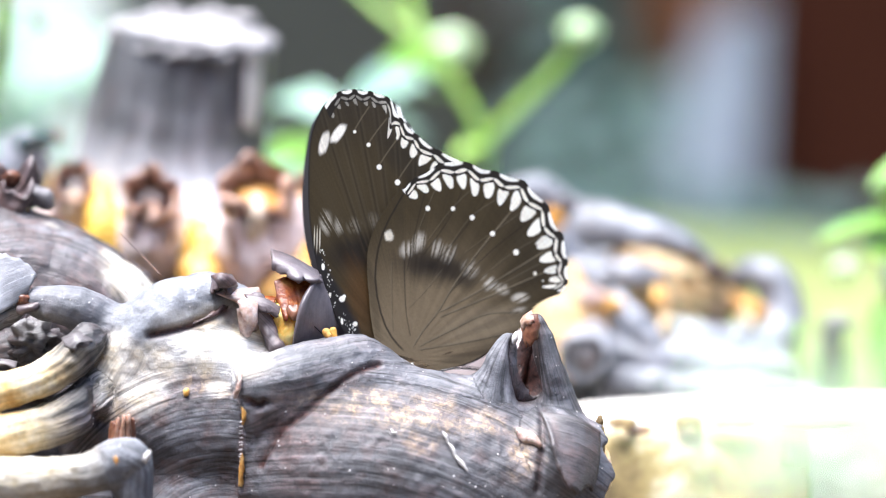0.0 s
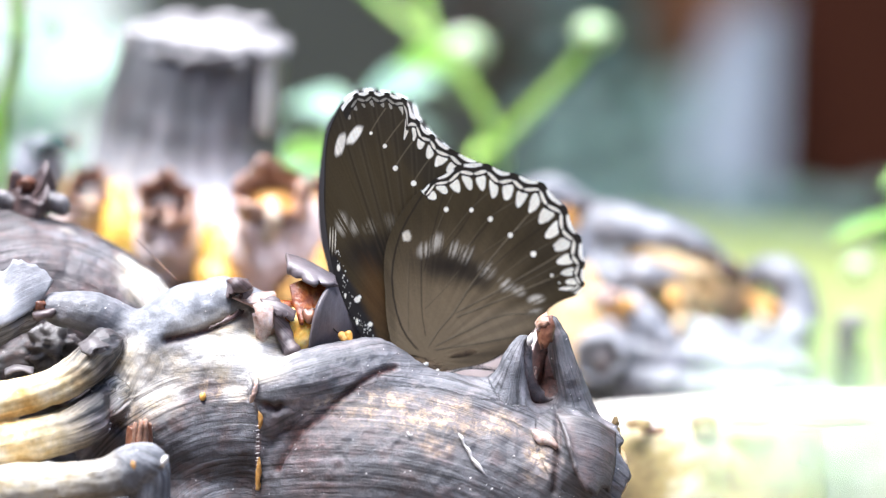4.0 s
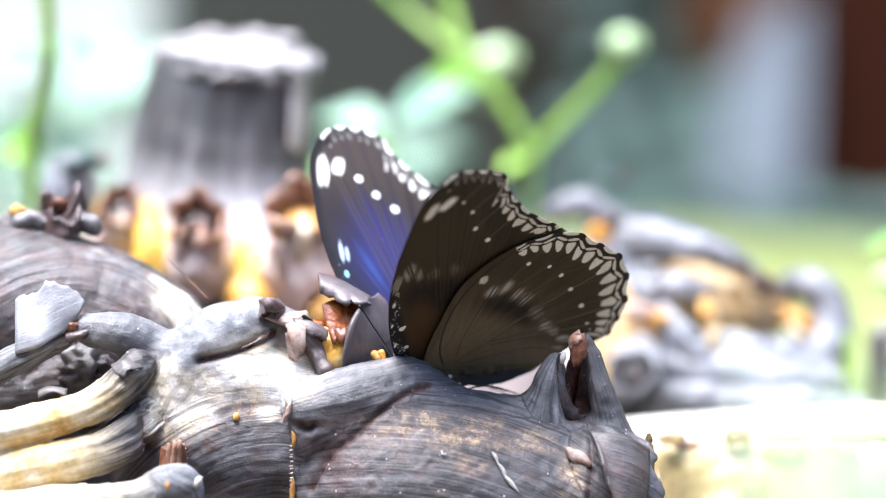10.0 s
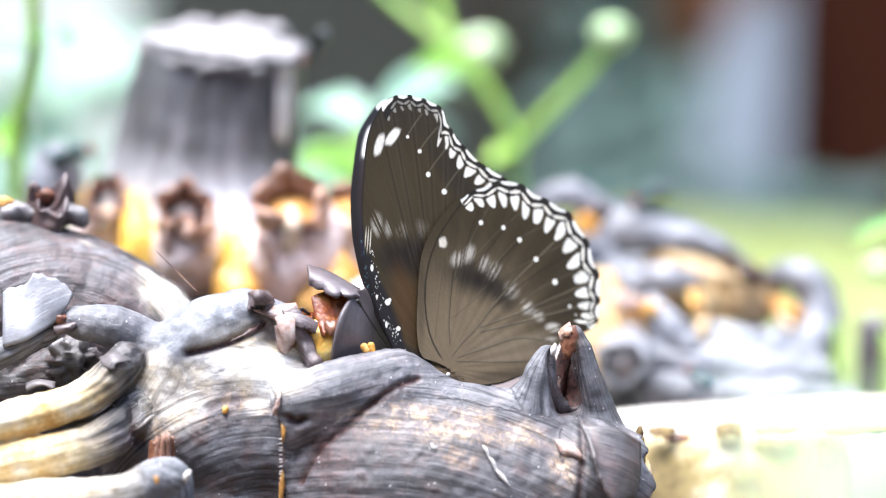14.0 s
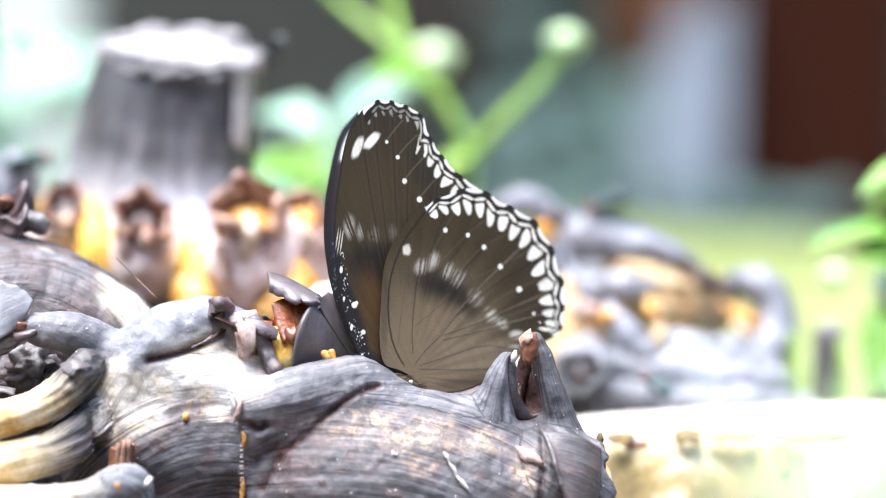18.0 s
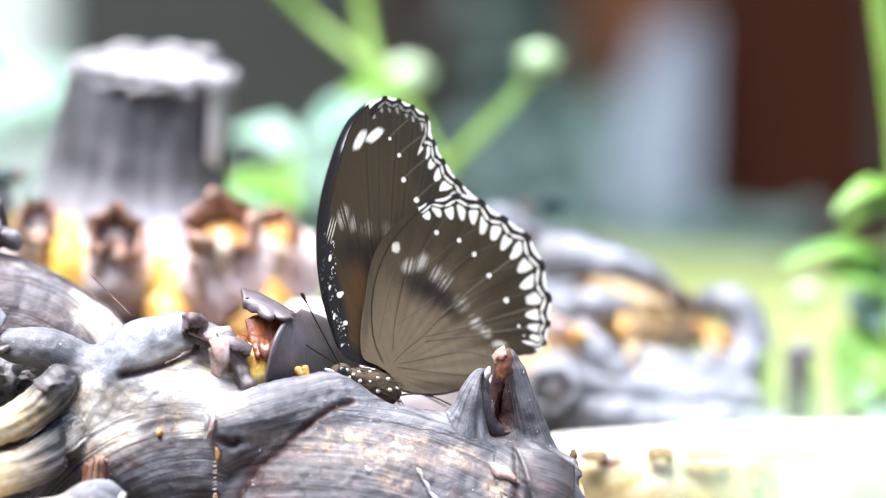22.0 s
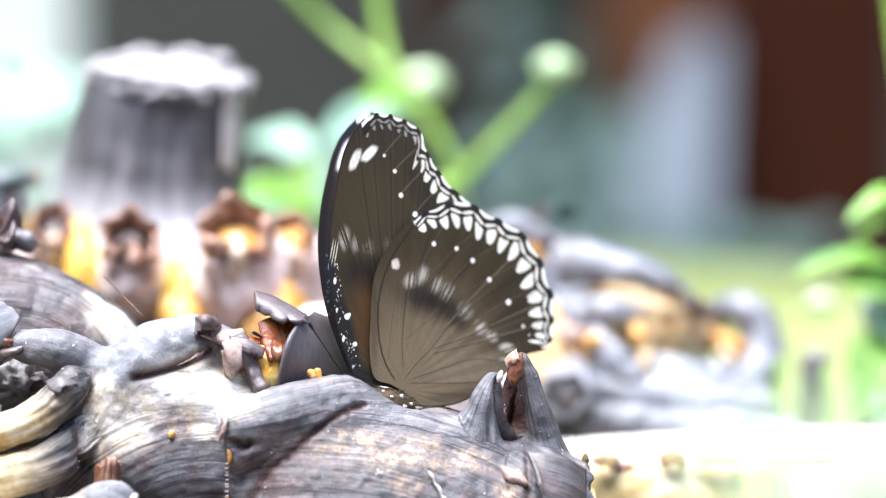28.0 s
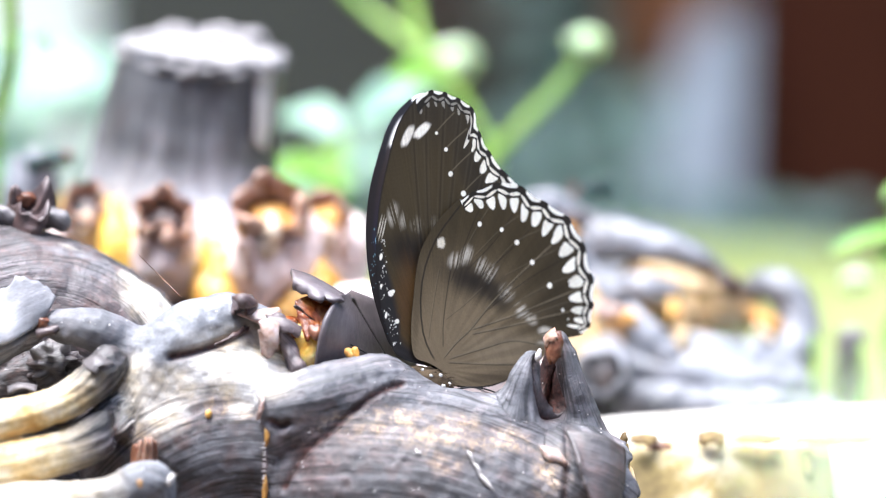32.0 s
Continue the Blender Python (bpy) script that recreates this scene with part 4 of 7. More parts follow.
    # cream skin of the knob and neck, whitened to paint the highlight on top
    creams = [((0.0050, 0.0000, 0.0574), 0.0080, 0.0044, 0.95), ((-0.0027, 0.0000, 0.0546), 0.0045, 0.0030, 0.5), ((-0.0074, 0.0000, 0.0520), 0.0045, 0.0040, 0.7), ((-0.0098, 0.0000, 0.0541), 0.0026, 0.0036, 0.7), ((-0.0118, 0.0000, 0.0500), 0.0018, 0.0040, 0.7), ((0.0050, 0.0000, 0.0507), 0.0018, 0.0013, 0.6)]
    steps = [([(0.0088, 0.0000, 0.0533), (0.0086, 0.0000, 0.0507), (0.0093, 0.0000, 0.0472), (0.0091, 0.0000, 0.0424), (0.0088, 0.0000, 0.0337)], 0.0013, 0.006)]
    # dark red stains; the tall one paints the shade below the fold
    reds = [((0.0202, 0.0000, 0.0476), 0.0050, 0.0022, 0.35), ((0.0159, 0.0000, 0.0430), 0.0050, 0.0070, 0.5), ((0.0526, 0.0000, 0.0599), 0.0016, 0.0022, 0.5), ((0.0519, 0.0000, 0.0546), 0.0014, 0.0042, 1.0), ((0.0116, 0.0000, 0.0450), 0.0020, 0.0040, 0.3)]
    main = part("body", skin_mesh("body", chains, (-0.0560, -0.0225, 0.0100), (0.0680, 0.0340, 0.0730), 0.00035, grooves, patches, (), creams, steps, reds, cut=0.0625, fields=(((0, 2), (0.0059, 0.0244)), ((3, 21, 22), (0.0213, -0.0150)))), M["body"], t, "grey-brown fibrous rhizome body with straw-coloured finger roots")
    dusty(main, t, 260, 5)
    # thin dark sheet in place of the shade in the split
    part("rim", shell([(0.0013, -0.0022, 0.0598), (0.0030, -0.0022, 0.0605), (0.0047, -0.0014, 0.0611), (0.0064, 0.0010, 0.0620)], [(0.0015, -0.0018, 0.0606), (0.0032, -0.0018, 0.0615), (0.0049, -0.0010, 0.0621), (0.0066, 0.0015, 0.0629)], 0.0006, 0.0004, 5, 20, jag=0.0006, seed=12), M["hollow_shade"], t, "dark strip for the shade in the split under the cap")
    for k, (a, b, c, d, sd) in enumerate(((((0.0037, 0.0040, 0.0654)), (0.0048, 0.0020, 0.0672), (0.0042, 0.0010, 0.0644), (0.0063, 0.0000, 0.0662), 1), ((0.0044, 0.0040, 0.0667), (0.0068, 0.0050, 0.0668), (0.0048, 0.0010, 0.0657), (0.0077, 0.0020, 0.0660), 2), ((0.0063, 0.0050, 0.0666), (0.0076, 0.0040, 0.0654), (0.0055, 0.0020, 0.0656), (0.0069, 0.0020, 0.0643), 3))):
        part("flake", shell([a, ((a[0] + b[0]) / 2, a[1] - 0.0012, (a[2] + b[2]) / 2 + 0.0004), b], [c, ((c[0] + d[0]) / 2, c[1] - 0.0006, (c[2] + d[2]) / 2), d], 0.0004, 0.0006, 8, 14, curl=0.001, jag=0.0007, seed=sd), M["scale_dark"], t, "dark curled flake")
    part("membrane", shell([(0.0047, 0.0005, 0.0647), (0.0069, 0.0000, 0.0637), (0.0090, 0.0005, 0.0621), (0.0100, 0.0010, 0.0588)], [(0.0068, 0.0040, 0.0654), (0.0102, 0.0030, 0.0645), (0.0124, 0.0030, 0.0627), (0.0115, 0.0030, 0.0587)], 0.0003, 0.0008, 7, 18, jag=0.0012, seed=5), M["film"], t, "peeling pinkish membrane")
    part("membrane", shell([(0.0080, -0.0006, 0.0624), (0.0090, -0.0008, 0.0626), (0.0103, -0.0004, 0.0624)], [(0.0085, 0.0000, 0.0589), (0.0095, -0.0002, 0.0585), (0.0105, 0.0000, 0.0591)], 0.0003, 0.0004, 6, 8, jag=0.0006, seed=15), M["film"], t)
    part("flake", shell([(0.0090, 0.0010, 0.0642), (0.0116, 0.0000, 0.0639), (0.0143, 0.0000, 0.0624)], [(0.0103, -0.0010, 0.0625), (0.0125, -0.0010, 0.0620), (0.0142, -0.0010, 0.0612)], 0.0005, 0.0003, 8, 18, jag=0.0012, seed=4), M["scale_dark"], t)
    # upright torn bract and the wet orange core beside it
    part("bract", shell([(0.0163, 0.0000, 0.0565), (0.0168, -0.0012, 0.0603), (0.0178, -0.0008, 0.0642), (0.0200, 0.0030, 0.0673)], [(0.0323, 0.0160, 0.0540), (0.0297, 0.0160, 0.0598), (0.0264, 0.0160, 0.0642), (0.0217, 0.0100, 0.0670)], 0.0006, 0.0016, 14, 30, jag=0.0005, seed=7), M["bract"], t, "dark upright torn bract")
    part("bract", shell([(0.0127, 0.0060, 0.0704), (0.0158, 0.0060, 0.0694), (0.0202, 0.0050, 0.0666)], [(0.0134, 0.0030, 0.0681), (0.0167, 0.0020, 0.0669), (0.0204, 0.0020, 0.0663)], 0.0007, 0.001, 8, 18, jag=0.001, seed=21), M["bract"], t, "curled grey bract tip")
    part("bract", shell([(0.0127, 0.0062, 0.0704), (0.0158, 0.0064, 0.0695), (0.0206, 0.0064, 0.0668)], [(0.0132, 0.0052, 0.0695), (0.0163, 0.0052, 0.0684), (0.0206, 0.0052, 0.0660)], 0.0006, 0.0005, 6, 16, jag=0.0005, seed=24), M["bract"], t)
    part("core", lump("core", [([(0.0148, 0.0020, 0.0559), (0.0150, 0.0015, 0.0587), (0.0148, 0.0020, 0.0616)], [0.0017, 0.0022, 0.0018], 0.001), ([(0.0150, 0.0020, 0.0594), (0.0166, 0.0020, 0.0602), (0.0172, 0.0030, 0.0615)], [0.0013, 0.0013, 0.0009], 0.001), ([(0.0134, 0.0030, 0.0624), (0.0148, 0.0030, 0.0617)], [0.0012, 0.0014], 0.001)], 0.00022, 0.0005, 4), M["yolk"], t, "wet yellow-orange inner flesh")
    part("core", shell([(0.0134, 0.0030, 0.0662), (0.0155, 0.0040, 0.0668), (0.0198, 0.0050, 0.0667)], [(0.0143, 0.0010, 0.0621), (0.0162, 0.0002, 0.0613), (0.0178, 0.0015, 0.0626)], 0.0004, 0.0002, 14, 26, jag=0.0022, seed=31), M["jelly"], t, "translucent red-brown torn plate")
    part("core", shell([(0.0103, 0.0020, 0.0634), (0.0121, 0.0020, 0.0639), (0.0136, 0.0020, 0.0637)], [(0.0111, 0.0005, 0.0620), (0.0124, 0.0000, 0.0613), (0.0135, 0.0010, 0.0623)], 0.0004, 0.0005, 8, 14, jag=0.001, seed=35), M["jelly"], t)
    part("core", lump("core", [([(0.0159, 0.0000, 0.0624), (0.0166, -0.0004, 0.0617), (0.0169, 0.0000, 0.0625)], [0.0007, 0.0009, 0.0006], 0.0006)], 0.0002, 0.0006, 7), M["brown"], t)
    part("crust", lump("crust", [([(0.0107, 0.0010, 0.0630), (0.0122, 0.0000, 0.0600), (0.0136, -0.0010, 0.0568)], [0.0011, 0.0015, 0.0015], 0.0012)], 0.00025, 0.0020, 44), M["scale_dark"], t, "dark rugged crust beside the wet flesh")
    part("crust", lump("crust", [([(0.0042, -0.0010, 0.0674), (0.0057, -0.0020, 0.0671), (0.0073, -0.0010, 0.0662)], [0.0004, 0.0008, 0.0006], 0.0012)], 0.0002, 0.0026, 46), M["scale_dark"], t)
    part("membrane", shell([(0.0081, -0.0012, 0.0636), (0.0095, -0.0014, 0.0640), (0.0109, -0.0010, 0.0632)], [(0.0092, -0.0022, 0.0604), (0.0100, -0.0024, 0.0598), (0.0109, -0.0020, 0.0606)], 0.0003, 0.0005, 7, 12, jag=0.0008, seed=81), M["film"], t, "pinkish translucent membrane")
    part("core", lump("core", [([(0.0225, 0.0000, 0.0591), (0.0229, -0.0005, 0.0580)], [0.0005, 0.0005], 0.0008)], 0.0002, 0.0006, 47), M["orange"], t)
    part("core", lump("core", [([(0.0214, 0.0005, 0.0589), (0.0220, 0.0000, 0.0584)], [0.0007, 0.0006], 0.0008)], 0.0002, 0.0006, 48), M["amber"], t)
    # torn edge of the fold over the joint
    co = np.empty(len(main.data.vertices) * 3)
    main.data.vertices.foreach_get("co", co)
    co = co.reshape(-1, 3) + np.array(ORIGIN[main.name])

    def face(p, lift=0.0):
        """The point of the body's front at the height and side of p."""
        near = co[np.hypot(co[:, 0] - p[0], co[:, 2] - p[2]) < 0.0007]
        return (p[0], float(near[:, 1].min()) - lift, p[2])

    part("scale_edge", tube([face(p, 0.0001) for p in ((0.0090, 0.0000, 0.0481), (0.0093, 0.0000, 0.0474), (0.0093, 0.0000, 0.0464), (0.0092, 0.0000, 0.0454))], [0.0001, 0.0003, 0.00035, 0.0001], 20, 8, 0.3, seed=3), M["amber"], t, "orange torn edge")
    part("scale_edge", tube([face(p, 0.0001) for p in ((0.0091, 0.0000, 0.0410), (0.0091, 0.0000, 0.0398), (0.0090, 0.0000, 0.0380), (0.0089, 0.0000, 0.0359))], [0.0001, 0.00035, 0.0004, 0.0003], 20, 8, 0.3, seed=4), M["amber"], t, "orange torn edge")
    for k in range(13):
        z = 0.0459 - 0.0006 * k - 0.0001 * (k % 3)
        p = face((0.0091, 0, z))
        part("bristle", tube([p, (p[0] - 0.0004 - 0.0001 * (k % 2), p[1] - 0.0003, p[2] - 0.00005)], [0.00013, 0.00008], 4, 6, 0.1, seed=k), M["cut"], t)
    part("curl", tube([face((0.0087, 0.0000, 0.0533), 0.0), face((0.0086, 0.0000, 0.0520), 0.0003), face((0.0083, 0.0000, 0.0507), 0.0004), face((0.0078, 0.0000, 0.0495), 0.0002)], [0.0002, 0.0003, 0.0004, 0.0003], 14, 8, 0.3, seed=8), M["film"], t, "curled pinkish edge")
    # reddish skin in the split sheath behind the wing's tail, and the torn end
    part("membrane", shell([(0.0514, 0.0000, 0.0599), (0.0521, -0.0006, 0.0619), (0.0536, -0.0005, 0.0621)], [(0.0519, -0.0006, 0.0565), (0.0531, -0.0012, 0.0582), (0.0540, -0.0008, 0.0597)], 0.0003, 0.0005, 8, 12, jag=0.001, seed=17), M["brown"], t, "reddish torn membrane")
    part("membrane", shell([(0.0512, 0.0005, 0.0609), (0.0517, 0.0000, 0.0618), (0.0528, 0.0005, 0.0625)], [(0.0515, -0.0006, 0.0598), (0.0522, -0.0010, 0.0606), (0.0531, -0.0008, 0.0614)], 0.0003, 0.0004, 6, 10, jag=0.0008, seed=18), M["rim"], t)
    part("sliver", tube([(0.0500, -0.0010, 0.0577), (0.0502, -0.0010, 0.0585), (0.0505, -0.0008, 0.0595)], [0.0003, 0.0005, 0.0002], 8, 8, 0.1, seed=3), M["cut"], t)
    for k in range(4):
        part("crust", blob((0.0635 + 0.0002 * (k % 2), 0.003 - 0.0008 * k, 0.0453 - 0.0013 * k), (0.0006, 0.0009, 0.0009), 0.5, 20 + k, 8), M["moss_crust"], t, "brown mossy crust")
    part("scale", shell([(0.0542, -0.0068, 0.0475), (0.0568, -0.0066, 0.0474), (0.0599, -0.0052, 0.0464), (0.0630, -0.0030, 0.0444)], [(0.0557, -0.0112, 0.0431), (0.0571, -0.0116, 0.0389), (0.0592, -0.0108, 0.0362), (0.0620, -0.0072, 0.0362)], 0.0007, 0.0005, 12, 24, jag=0.0009, seed=71, out=(0.3, -1, 0)), M["fold"], t, "torn brown scale over the end")
    part("end_core", blob((0.0632, 0.0060, 0.0372), (0.00241, 0.006, 0.00387), 0.2, 12), M["tan"], t)
    part("scar", tube([face(p) for p in ((0.0508, 0.0000, 0.0450), (0.0519, 0.0000, 0.0441), (0.0528, 0.0000, 0.0439), (0.0543, 0.0000, 0.0427))], [0.0005, 0.0009, 0.0008, 0.0004], 12, 10, 0.2, seed=4), M["film"], t, "pale raised scar")
    part("fibre", tube([face(p, 0.0001) for p in ((0.0393, 0.0000, 0.0450), (0.0398, 0.0000, 0.0443), (0.0402, 0.0000, 0.0433), (0.0409, 0.0000, 0.0424), (0.0413, 0.0000, 0.0414), (0.0421, 0.0000, 0.0405), (0.0432, 0.0000, 0.0392))], [0.0001, 0.0003, 0.00016, 0.00034, 0.0002, 0.0004, 0.0001], 28, 8, 0.2, seed=5), M["cut"], t, "white loose fibre")
    part("fibre", tube([face(p, 0.0001) for p in ((0.0316, 0.0000, 0.0453), (0.0319, 0.0000, 0.0448), (0.0324, 0.0000, 0.0449))], [0.0001, 0.00018, 0.0001], 8, 6, 0.1, seed=6), M["cut"], t)
    part("crumb", blob(face((0.0005, 0.0000, 0.0500)), (0.0005, 0.0006, 0.0007), 0.3, 3, 8), M["orange"], t)
    # small hollow stub below
    for k, (x0, x1, top, y0) in enumerate(((-0.0106, -0.0103, 0.0453, -0.0062), (-0.0099, -0.0096, 0.0463, -0.0078), (-0.0091, -0.0087, 0.0467, -0.0082), (-0.0083, -0.0080, 0.0468, -0.0080), (-0.0075, -0.0075, 0.0461, -0.0064))):
        part("splinter", tube([(x0, y0 + 0.0008, 0.0395), (x1, y0, top)], [0.0007, 0.0003], 8, 8, 0.2, 0.1, 4, seed=k), M["rim"], t)
    part("stub", tube([(-0.0093, -0.0050, 0.0379), (-0.0092, -0.0058, 0.0419), (-0.0091, -0.0060, 0.0447), (-0.0089, -0.0060, 0.0458)], [0.0022, 0.0021, 0.0019, 0.0017], 16, 18, 0.1, 0.05, 8, seed=7, open_end=0.005, jag=0.0009), M["brown"], t, "small hollow broken root stub")
    part("crumb", blob((-0.0048, -0.017, 0.0416), (0.0005, 0.0006, 0.0010), 0.4, 5, 10, turn=(0, 30, 0)), M["cut"], t, "white torn crumb")
    part("crumb", blob((-0.0094, -0.0176, 0.0409), (0.0005, 0.0004, 0.0008), 0.4, 6, 10), M["amber"], t)
    for k, (a, b, c, d) in enumerate((((-0.0183, -0.0050, 0.0577), (-0.0145, -0.0035, 0.0588), (-0.0174, -0.0062, 0.0566), (-0.0132, -0.0045, 0.0575)), ((-0.0172, -0.0062, 0.0568), (-0.0140, -0.0050, 0.0551), (-0.0164, -0.0055, 0.0582), (-0.0128, -0.0035, 0.0569)), ((-0.0145, -0.0030, 0.0587), (-0.0126, -0.0025, 0.0564), (-0.0153, -0.0048, 0.0577), (-0.0136, -0.0042, 0.0550)))):
        part("flake", shell([a, ((a[0] + b[0]) / 2, a[1] - 0.0004, (a[2] + b[2]) / 2 + 0.0004), b], [c, ((c[0] + d[0]) / 2, c[1] - 0.0008, (c[2] + d[2]) / 2), d], 0.0004, 0.0005, 8, 14, curl=0.0006, jag=0.0006, seed=50 + k), M["root_grey"], t, "crumpled grey root end")
    part("root_tip", blob((-0.0150, -0.0028, 0.0564), (0.0016, 0.0012, 0.0012), 0.4, 9, 12), M["brown"], t)
    part("root_tip", blob((-0.0245, 0.0010, 0.0631), (0.0014, 0.0014, 0.0011), 0.3, 7, 12), M["brown"], t)
    part("pebble", blob((-0.0234, 0.0080, 0.0558), (0.0040, 0.004, 0.0034), 0.6, 8, 20, freq=2.6), M["fold"], t)
    part("flap", shell([(-0.0332, -0.0020, 0.0593), (-0.0298, -0.0020, 0.0603), (-0.0273, -0.0010, 0.0616), (-0.0254, 0.0000, 0.0628), (-0.0243, 0.0010, 0.0636)], [(-0.0334, 0.0020, 0.0675), (-0.0295, 0.0020, 0.0694), (-0.0274, 0.0020, 0.0701), (-0.0245, 0.0020, 0.0692), (-0.0226, 0.0010, 0.0672)], 0.0005, 0.0003, 14, 26, jag=0.0006, seed=61), M["flap"], t, "smooth grey dry sheath flap")
    part("flap", shell([(-0.0256, 0.0000, 0.0620), (-0.0239, 0.0000, 0.0623), (-0.0220, 0.0000, 0.0628)], [(-0.0253, 0.0000, 0.0610), (-0.0237, -0.0010, 0.0616), (-0.0224, 0.0000, 0.0620)], 0.0004, 0.0006, 6, 14, jag=0.0005, seed=62), M["scale_dark"], t)
    part("pale_chip", shell([(-0.0296, -0.0010, 0.0534), (-0.0280, -0.0010, 0.0540), (-0.0254, -0.0010, 0.0536)], [(-0.0297, -0.0020, 0.0524), (-0.0275, -0.0020, 0.0534), (-0.0255, -0.0020, 0.0529)], 0.0004, 0.0003, 5, 10, jag=0.0004, seed=3), M["scale"], t)


def rear_bulb():
    t = thing("rhizome_bulb", (-0.035, 0.02, 0.0), "ringed grey bulb with straw-coloured patches", "rhizome")
    chains = [([(-0.0537, 0.0240, 0.0634), (-0.0448, 0.0240, 0.0639), (-0.0341, 0.0240, 0.0621), (-0.0235, 0.0240, 0.0598), (-0.0137, 0.0220, 0.0565), (-0.0056, 0.0200, 0.0523)], [0.0118, 0.0132, 0.0146, 0.0138, 0.0112, 0.0070], 0.001, None, 0.0, 1.0)]
    creams = [((-0.0082, 0.0000, 0.0663), 0.0050, 0.0035, 1.0), ((-0.0133, 0.0000, 0.0719), 0.0030, 0.0014, 0.8), ((-0.0061, 0.0000, 0.0620), 0.0034, 0.0050, 1.0), ((-0.0100, 0.0000, 0.0685), 0.0030, 0.0022, 0.9), ((-0.0190, 0.0000, 0.0736), 0.0030, 0.0010, 0.7)]
    part("bulb", skin_mesh("bulb", chains, (-0.064, 0.006, 0.030), (0.006, 0.042, 0.088), 0.00045, (), [((-0.0288, 0.0000, 0.0762), 0.006, 0.0015, 0.6)], (), creams, (), [((-0.0310, 0.0300, 0.0642), 0.015, 0.0090, 0.22), ((-0.0417, 0.0300, 0.0664), 0.003, 0.012, 0.25), ((-0.0158, 0.0300, 0.0628), 0.006, 0.004, 0.3), ((-0.0274, 0.0300, 0.0682), 0.009, 0.003, 0.2)], fields=(((0,), (-0.0259, 0.0486)),)), M["body"], t)
    part("foot", tube([(-0.0544, 0.0300, 0.0448), (-0.0365, 0.0300, 0.0412), (-0.0168, 0.0300, 0.0376)], [0.016, 0.019, 0.017], 26, 36, 0.06, 0.01, 14, seed=41), M["skin"], t)
    part("foot", tube([(-0.0546, 0.0300, 0.0186), (-0.0367, 0.0300, 0.0177), (-0.0169, 0.0300, 0.0177)], [0.017, 0.02, 0.018], 26, 36, 0.06, 0.01, 14, seed=43), M["skin"], t)
    part("bud_scale", tube([(-0.0279, 0.0250, 0.0765), (-0.0277, 0.0240, 0.0784), (-0.0273, 0.0230, 0.0799)], [0.0042, 0.0038, 0.0036], 14, 40, 0.2, 0.1, 6, seed=44, open_end=0.003, jag=0.0016), M["scale_dark"], t, "torn dark bud scale on the bulb")
    part("bud_scale", lump("bud_scale", [([(-0.0358, 0.0240, 0.0769), (-0.0331, 0.0230, 0.0779), (-0.0306, 0.0230, 0.0774)], [0.0016, 0.0018, 0.0014], 0.001), ([(-0.0243, 0.0240, 0.0775), (-0.0221, 0.0240, 0.0766)], [0.0016, 0.0010], 0.001)], 0.0003, 0.0014, 4), M["scale"], t, "torn grey bud scale on the bulb")
    part("bud_core", blob((-0.0284, 0.0260, 0.0800), (0.0016, 0.0016, 0.0011), 0.3, 10, 12), M["brown"], t)
    part("bud_core", blob((-0.0344, 0.0225, 0.0791), (0.0014, 0.0012, 0.0011), 0.3, 11, 12), M["amber"], t)
    part("thread", tube([(-0.0105, 0.0120, 0.0725), (-0.0074, 0.0120, 0.0694), (-0.0040, 0.0080, 0.0665)], [0.00007, 0.00007, 0.00006], 10, 6, 0.1, seed=3), M["brown"], t)


